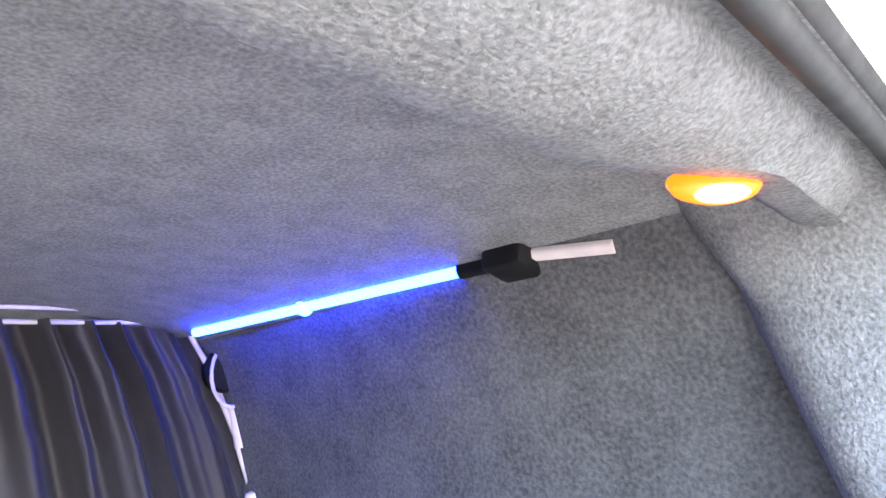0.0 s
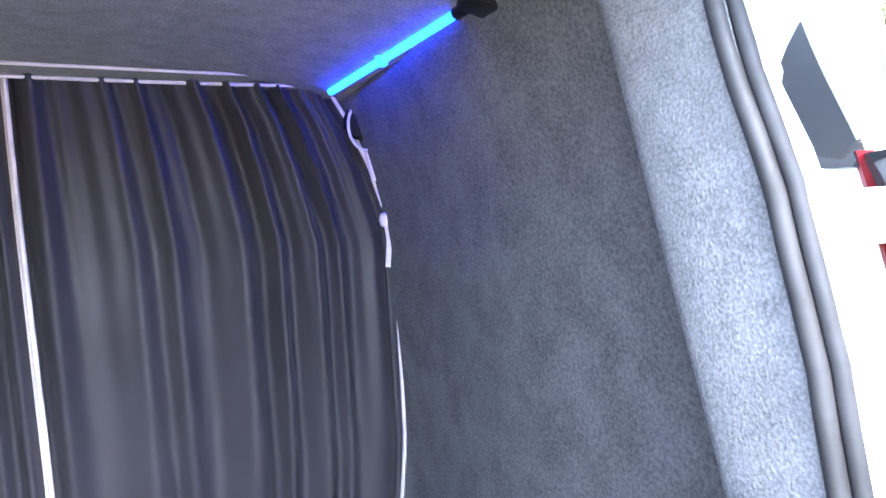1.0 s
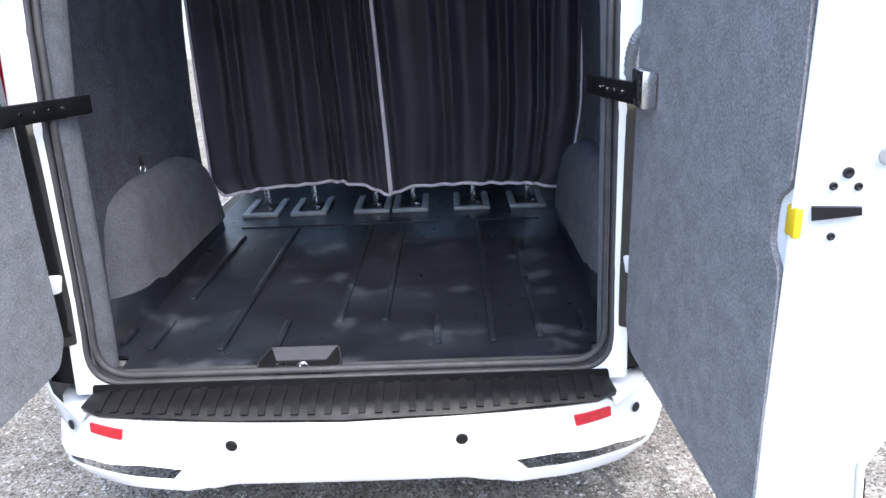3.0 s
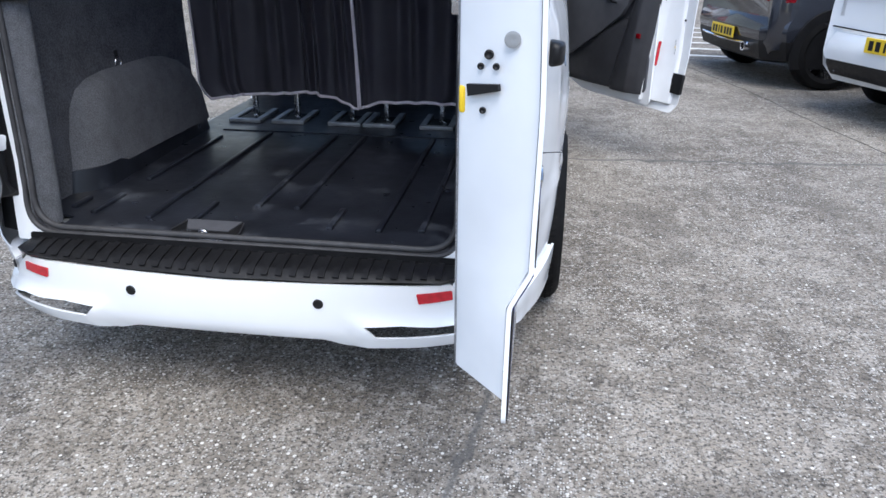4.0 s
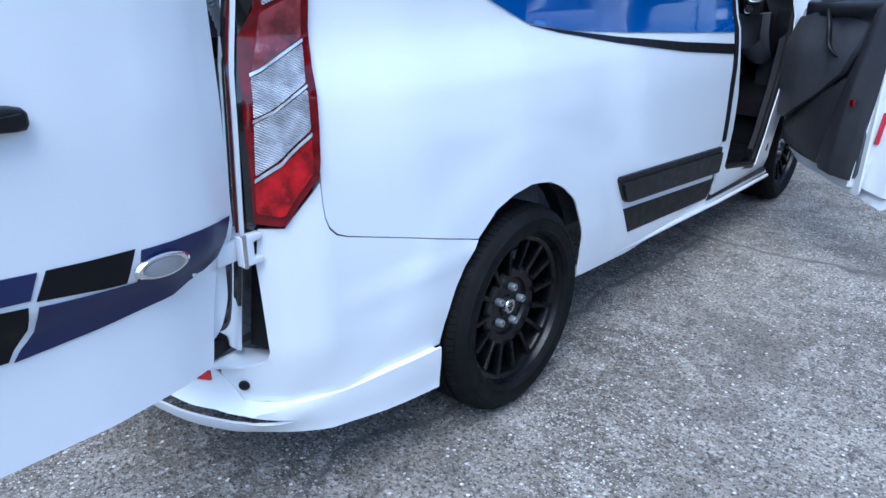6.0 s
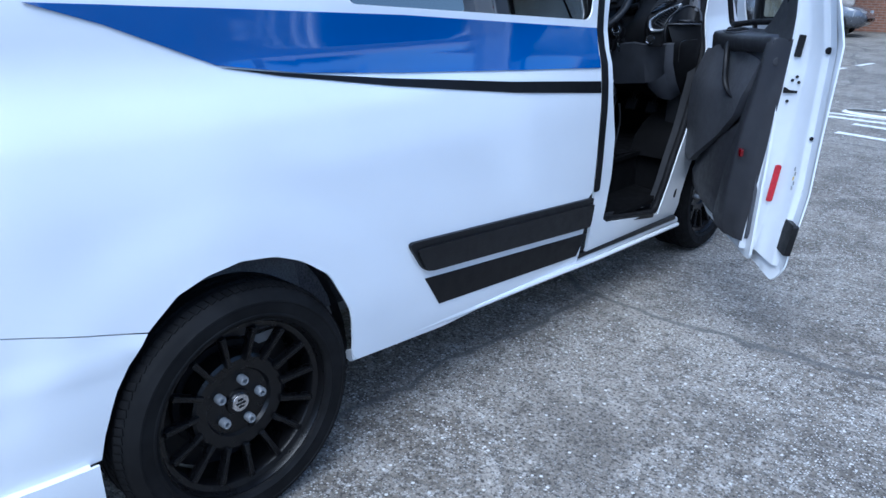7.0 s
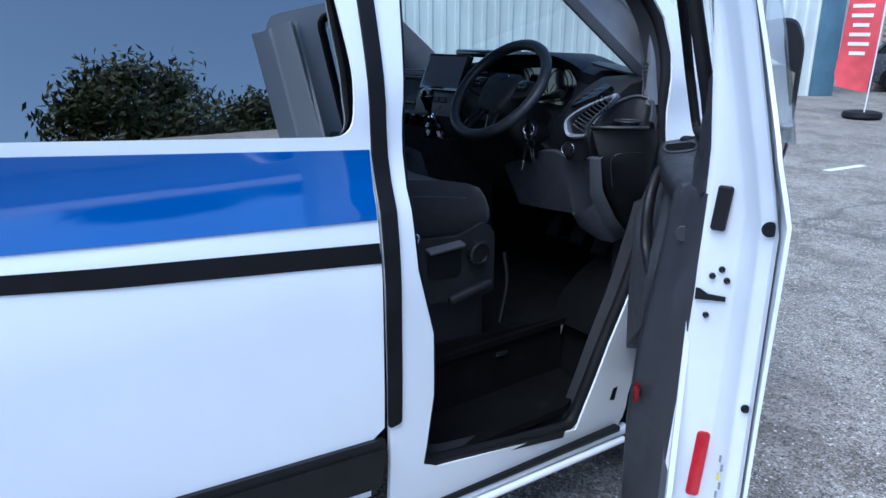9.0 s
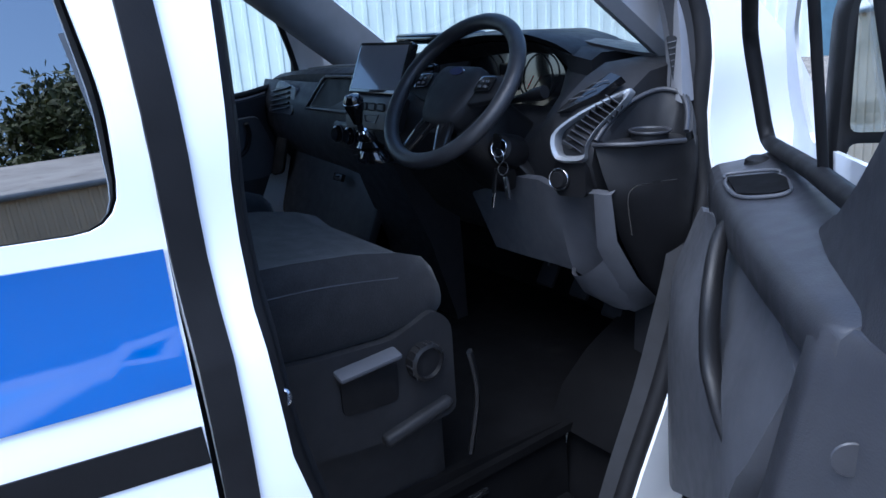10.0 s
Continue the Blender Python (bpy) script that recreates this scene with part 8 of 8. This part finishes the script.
# ---- parked cars ----
def car(name, label, at, turn, paint, L, W, H, belt, roof0, roof1, plate=True, lamp_z=0.85, mpv=False, cladding=False, wr=0.33, axle=0.19):
    """A hatchback: y to its front, rear bumper at y = 0."""
    c = thing(name, label, "car", pose(*at, 0, 0, turn), "parked cars")
    hw = W / 2

    def ring(y, z0, zb, f):
        w = hw * f
        half = [(0, z0), (w * 0.8, z0), (w * 0.97, z0 + 0.10), (w, 0.5), (w * 0.985, zb - 0.12), (w * 0.95, zb - 0.02), (w * 0.9, zb), (0, zb + 0.015)]
        return [(x, y, z) for x, z in half] + [(-x, y, z) for x, z in half[-2:0:-1]]

    st = [(0.02, 0.42, belt - 0.05, 0.80), (0.0, 0.36, belt - 0.03, 0.88), (0.06, 0.28, belt, 0.95), (0.3, 0.24, belt + 0.02, 0.99), (0.8, 0.22, belt, 1), (L * 0.5, 0.22, belt - 0.03, 1), (L * 0.68, 0.22, belt - 0.06, 1),
          (L * 0.85, 0.23, belt - 0.12, 0.97), (L * 0.95, 0.25, belt - 0.22, 0.88), (L * 0.99, 0.32, belt - 0.34, 0.72), (L, 0.4, belt - 0.42, 0.6)]
    part("body", loft("body", [ring(*s) for s in st], angle=40), paint, c, "painted body")

    def gring(y, w, z):
        return [(-w, y, z), (-w * 0.9, y, z + 0.03), (w * 0.9, y, z + 0.03), (w, y, z)]

    def gh(k):
        g0, g1 = (roof0 - 0.30, roof1 + 0.75)
        rows = []
        for f in np.linspace(0, 1, 6):
            y0, y1 = g0 * 0 + 0.10 + (roof0 - 0.10) * f ** 0.8, (L * 0.70) + (roof1 - L * 0.70) * f
            w, z = hw * (0.90 - 0.20 * f ** 1.3) * k, belt - 0.01 + (H - 0.04 - belt) * f
            o = rounded([(-w, y0), (w, y0), (w * 0.94, y1), (-w * 0.94, y1)], 0.12, 4)
            rows.append([(x, y, z) for x, y in o])
        return rows
    part("glasshouse", loft("glasshouse", gh(1.0), angle=30), BLACK_GLOSS, c, "dark tinted windows")
    w = hw * 0.72
    part("roof", loft("roof", [[(x * s, (y - (roof0 + roof1) / 2) * s + (roof0 + roof1) / 2, z) for x, y in rounded([(-w, roof0 - 0.03), (w, roof0 - 0.03), (w * 0.94, roof1 + 0.04), (-w * 0.94, roof1 + 0.04)], 0.15, 5)] for s, z in ((1.0, H - 0.06), (1.0, H - 0.03), (0.9, H - 0.005), (0.5, H))], angle=50), paint, c, "painted roof")
    for k in (1, -1):
        for (y0, z0, x0), (y1, z1, x1) in (((0.12, belt, hw * 0.88), (roof0, H - 0.05, hw * 0.70)), ((L * 0.70, belt - 0.02, hw * 0.85), (roof1, H - 0.05, hw * 0.68)), ((L * 0.42, belt, hw * 0.905), (L * 0.40, H - 0.06, hw * 0.73)), ((0.75, belt, hw * 0.90), (roof0 + 0.35, H - 0.05, hw * 0.72))):
            part("pillar", tube("pillar", [(k * x0, y0, z0), (k * (x0 + x1) / 2 * 1.015, (y0 + y1) / 2, (z0 + z1) / 2), (k * x1, y1, z1)], 0.045, 8), paint, c)
        part("door_line", tube("door_line", [(k * (hw * 0.955), L * 0.42, belt - 0.03), (k * hw * 1.0, L * 0.42, 0.55), (k * hw * 0.97, L * 0.42, 0.3)], 0.004, 5), RUBBER, c)
        part("door_handle", tube("door_handle", [(k * hw * 0.985, L * 0.36, belt - 0.14), (k * hw * 0.985, L * 0.41, belt - 0.14)], 0.014, 6), paint, c)
        part("rub_strip", tube("rub_strip", [(k * hw * 0.998, L * 0.25, 0.52), (k * hw * 0.998, L * 0.68, 0.5)], 0.018, 6), BLACK if cladding else paint, c)
        part("rear_light", loft("rear_light", [[(k * (hw * f), y, z) for f, y in ((0.62, 0.035), (0.72, 0.015), (0.86, 0.03), (0.955, 0.10), (0.96, 0.20), (0.9, 0.22))] for z in (lamp_z - 0.02, lamp_z, lamp_z + 0.2, lamp_z + 0.22)] if not mpv else
                               [[(k * (hw * f), y, z) for f, y in ((0.74, 0.02), (0.86, 0.02), (0.96, 0.08), (0.975, 0.26), (0.9, 0.26))] for z in (lamp_z - 0.02, lamp_z, lamp_z + 0.22, lamp_z + 0.24)], angle=40), RED_LENS if not mpv else CLEAR_LENS, c, "rear light cluster")
        part("front_light", loft("front_light", [[(k * (hw * f), y, z) for f, y in ((0.5, L - 0.05), (0.72, L - 0.1), (0.9, L - 0.3), (0.8, L - 0.4))] for z in (belt - 0.42, belt - 0.26)], angle=40), CLEAR_LENS, c, "clear headlight")
        part("mirror", block("mirror", (0.16, 0.09, 0.12), 0.03, 3, at=(k * (hw + 0.06), L * 0.66, belt + 0.06)), paint, c)
        for y in (axle * L, axle * L + 0.62 * L):
            arch = [(y + (wr + 0.065) * math.cos(a), wr + (wr + 0.065) * math.sin(a)) for a in np.linspace(-0.35, math.pi + 0.35, 22)]
            # Arch is a flat dark disc, the opening's shade put into its colour.
            part("wheel_arch", sheet("wheel_arch", arch, (lambda u, z: Vector((hw * 1.004, u, z))), 0.08, 0.02, 0.006, mirror=k < 0), RUBBER if not cladding else BLACK, c, "flat black disc drawn as the shaded wheel arch")
            m = Matrix.Translation((k * (hw - 0.085), y, wr)) @ pose(0, 0, 0, 0, 90 * k, 0)
            wh = part("wheel", lathe("wheel", [(0.001, 0.05), (0.05, 0.05), (0.07, 0.03), (wr * 0.66, 0.055), (wr * 0.7, 0.07), (wr * 0.7, -0.08), (0.001, -0.08)], 28, m), RIM if cladding or mpv else SILVER_TRIM, c)
            part("tyre", lathe("tyre", [(wr * 0.68, 0.085), (wr * 0.8, 0.105), (wr * 0.94, 0.095), (wr, 0.06), (wr, -0.06), (wr * 0.94, -0.09), (wr * 0.68, -0.085)], 36, m, closed=True), TYRE, wh)
            sp = prism("spoke", [(0.04, -0.028), (wr * 0.68, -0.02), (wr * 0.68, 0.02), (0.04, 0.028)], 0.03)
            for i in range(7 if cladding else 9):
                part("spoke", sp, (BLACK_GLOSS if i % 2 else STEEL) if cladding else SILVER_TRIM, wh, m=m @ Matrix.Rotation(2 * math.pi * i / (7 if cladding else 9), 4, "Z") @ pose(0, 0, 0.05))
    low = BLACK if (cladding or mpv) else paint
    bump = []
    for z, d, f in (((0.24, 0.06, 0.88), (0.27, 0.0, 0.95), (0.40, -0.045, 0.98), (0.46, -0.05, 0.98)) if not mpv else ((0.31, 0.05, 0.90), (0.33, 0.0, 0.95), (0.41, -0.045, 0.98), (0.46, -0.05, 0.98))):
        bump.append([(-hw * f, 0.45, z), (-hw * f, 0.2 + d, z), (-hw * f * 0.8, 0.02 + d, z), (0, d - 0.01, z), (hw * f * 0.8, 0.02 + d, z), (hw * f, 0.2 + d, z), (hw * f, 0.45, z)])
    part("lower_bumper", loft("lower_bumper", bump, closed=True, angle=40), low, c, "dark lower bumper")
    bump = []
    for z, d, f in ((0.45, -0.05, 0.98), (0.52, -0.065, 0.99), (0.60, -0.055, 0.985), (0.66, -0.01, 0.96)):
        bump.append([(-hw * f, 0.45, z), (-hw * f, 0.2 + d, z), (-hw * f * 0.8, 0.02 + d, z), (0, d - 0.01, z), (hw * f * 0.8, 0.02 + d, z), (hw * f, 0.2 + d, z), (hw * f, 0.45, z)])
    part("bumper", loft("bumper", bump, closed=True, angle=40), paint, c, "painted bumper")
    if plate:
        zp = 0.47 if not mpv else 0.61
        pl = part("number_plate", block("number_plate", (0.52, 0.012, 0.111), 0.004, 1, at=(0, -0.082, zp)), YELLOW, c, "yellow number plate")
        for i, wbar in enumerate((0.05, 0.05, 0.022, 0.05, 0.05, 0.05, 0.05)):
            part("plate_bar", block("plate_bar", (wbar * 0.8, 0.003, 0.07), 0, at=(-0.20 + 0.064 * i + (0.02 if i > 3 else 0), -0.0895, zp)), BLACK, pl)
    part("rear_wiper", tube("rear_wiper", [(0.0, 0.1, belt + 0.03), (0.35, 0.13, belt + 0.06)], 0.012, 6), BLACK, c)
    part("spoiler", block("spoiler", (W * 0.68, 0.2, 0.03), 0.01, 2, m=pose(0, roof0 - 0.08, H - 0.045, -5, 0, 0)), paint, c)
    return c


DARK_PAINT = material("dark navy metallic paint", (0.018, 0.02, 0.027), 0.18, var=0.08, coat=0.8)
GREY_PAINT = material("grey metallic paint", (0.13, 0.135, 0.15), 0.25, metal=0.6, var=0.05, coat=0.8)
BLUE_PAINT = material("slate blue metallic paint", (0.06, 0.075, 0.11), 0.25, metal=0.5, var=0.05, coat=0.8)
mini = car("compact_suv", "dark navy compact SUV with black wheels and a yellow plate", (2.74, 6.40, 0), -78, DARK_PAINT, 4.1, 1.79, 1.56, 1.02, 0.45, 2.35, cladding=True, lamp_z=0.82, wr=0.345, axle=0.148)
part("chrome_strip", tube("chrome_strip", [(-0.55, -0.05, 0.40), (0, -0.075, 0.385), (0.55, -0.05, 0.40)], 0.012, 6), CHROME, mini, "chrome bumper strip")
part("exhaust", lathe("exhaust", [(0.035, 0), (0.045, 0.0), (0.045, 0.12), (0.035, 0.12)], 20, pose(0.5, -0.085, 0.37, -90, 0, 0), closed=True), CHROME, mini, "chrome exhaust tip")
part("tailgate_bar", block("tailgate_bar", (0.7, 0.01, 0.02), 0.002, 1, at=(0, -0.004, 0.80)), STEEL, mini)
mpv = car("people_carrier", "white people carrier with a yellow plate and black lower bumper", (3.42, 4.05, 0), -66, WHITE, 4.45, 1.70, 1.61, 1.02, 0.55, 2.6, mpv=True, lamp_z=0.80, wr=0.33)
for dz in (0.0, 0.035):
    part("chevron", tube("chevron", [(-0.055, -0.008, 0.885 + dz), (0, -0.012, 0.925 + dz), (0.055, -0.008, 0.885 + dz)], 0.008, 6), STEEL, mpv, "silver chevron badge")
part("name_bar", block("name_bar", (0.16, 0.006, 0.016), 0.001, 1, at=(0, -0.006, 0.845)), STEEL, mpv)
part("tailgate_line", tube("tailgate_line", [(-0.8, 0.02, 0.70), (-0.3, -0.012, 0.69), (0.3, -0.012, 0.69), (0.8, 0.02, 0.70)], 0.006, 6), RUBBER, mpv)
car("hatchback", "grey metallic hatchback parked before the brick wall", (-6.75, 23.0, 0), -88, GREY_PAINT, 3.99, 1.71, 1.49, 0.95, 0.45, 2.3, plate=False, wr=0.30)
car("estate_car", "slate blue car parked beyond the hatchback", (-1.6, 25.6, 0), -95, BLUE_PAINT, 4.5, 1.8, 1.6, 1.0, 0.5, 2.7, plate=False, wr=0.33)

# weeds at the slab joint
weed = thing("weed_tuft", "small green weed growing from the slab joint", "weed", pose(2.35, 7.0, 0))
rnd = random.Random(11)
vs, fs = [], []
for i in range(70):
    a, r, hgt = rnd.uniform(0, 6.28), rnd.uniform(0.02, 0.12), rnd.uniform(0.03, 0.12)
    p = Vector((rnd.gauss(0, 0.03), rnd.gauss(0, 0.03), 0))
    q = p + Vector((r * math.cos(a), r * math.sin(a), hgt))
    n_ = Vector((-math.sin(a), math.cos(a), 0)) * 0.008
    k = len(vs)
    vs += [p - n_, p + n_, (p + q) / 2 + n_ * 1.4 + Vector((0, 0, 0.02)), q, (p + q) / 2 - n_ * 1.4 + Vector((0, 0, 0.02))]
    fs.append((k, k + 1, k + 2, k + 3, k + 4))
part("leaves", mesh("leaves", vs, fs), LEAF, weed)

# bricks of the office wall: those by the flag singly, the rest joined
brick_me = block("brick", (0.212, 0.10, 0.063), 0.004, 1)
brick_me.materials.append(BRICK)
for r in range(25):
    for i in range(12):
        part("brick", brick_me, None, pier, m=pose(1.35 + 0.225 * i + (0.11 if r % 2 else 0) - 0.0, -0.045 + random.uniform(-0.004, 0.004), 0.045 + 0.075 * r))
vs, fs = [], []
for r in range(25):
    for i in range(134):
        x, y, z = 1.0 + 0.225 * i + (0.11 if r % 2 else 0), 1.955 + random.uniform(-0.004, 0.004), 0.045 + 0.075 * r
        k = len(vs)
        a, b, d = 0.106, 0.05, 0.0315
        vs += [(x - a, y - b, z - d), (x + a, y - b, z - d), (x + a, y - b, z + d), (x - a, y - b, z + d), (x - a, y + b, z - d), (x + a, y + b, z - d), (x + a, y + b, z + d), (x - a, y + b, z + d)]
        fs += [(k, k + 1, k + 2, k + 3), (k + 1, k + 5, k + 6, k + 2), (k + 3, k + 2, k + 6, k + 7), (k + 4, k, k + 3, k + 7), (k, k + 4, k + 5, k + 1)]
part("brick_courses", mesh("brick_courses", vs, fs), BRICK, mortar_wall)["kind"] = "stuff"
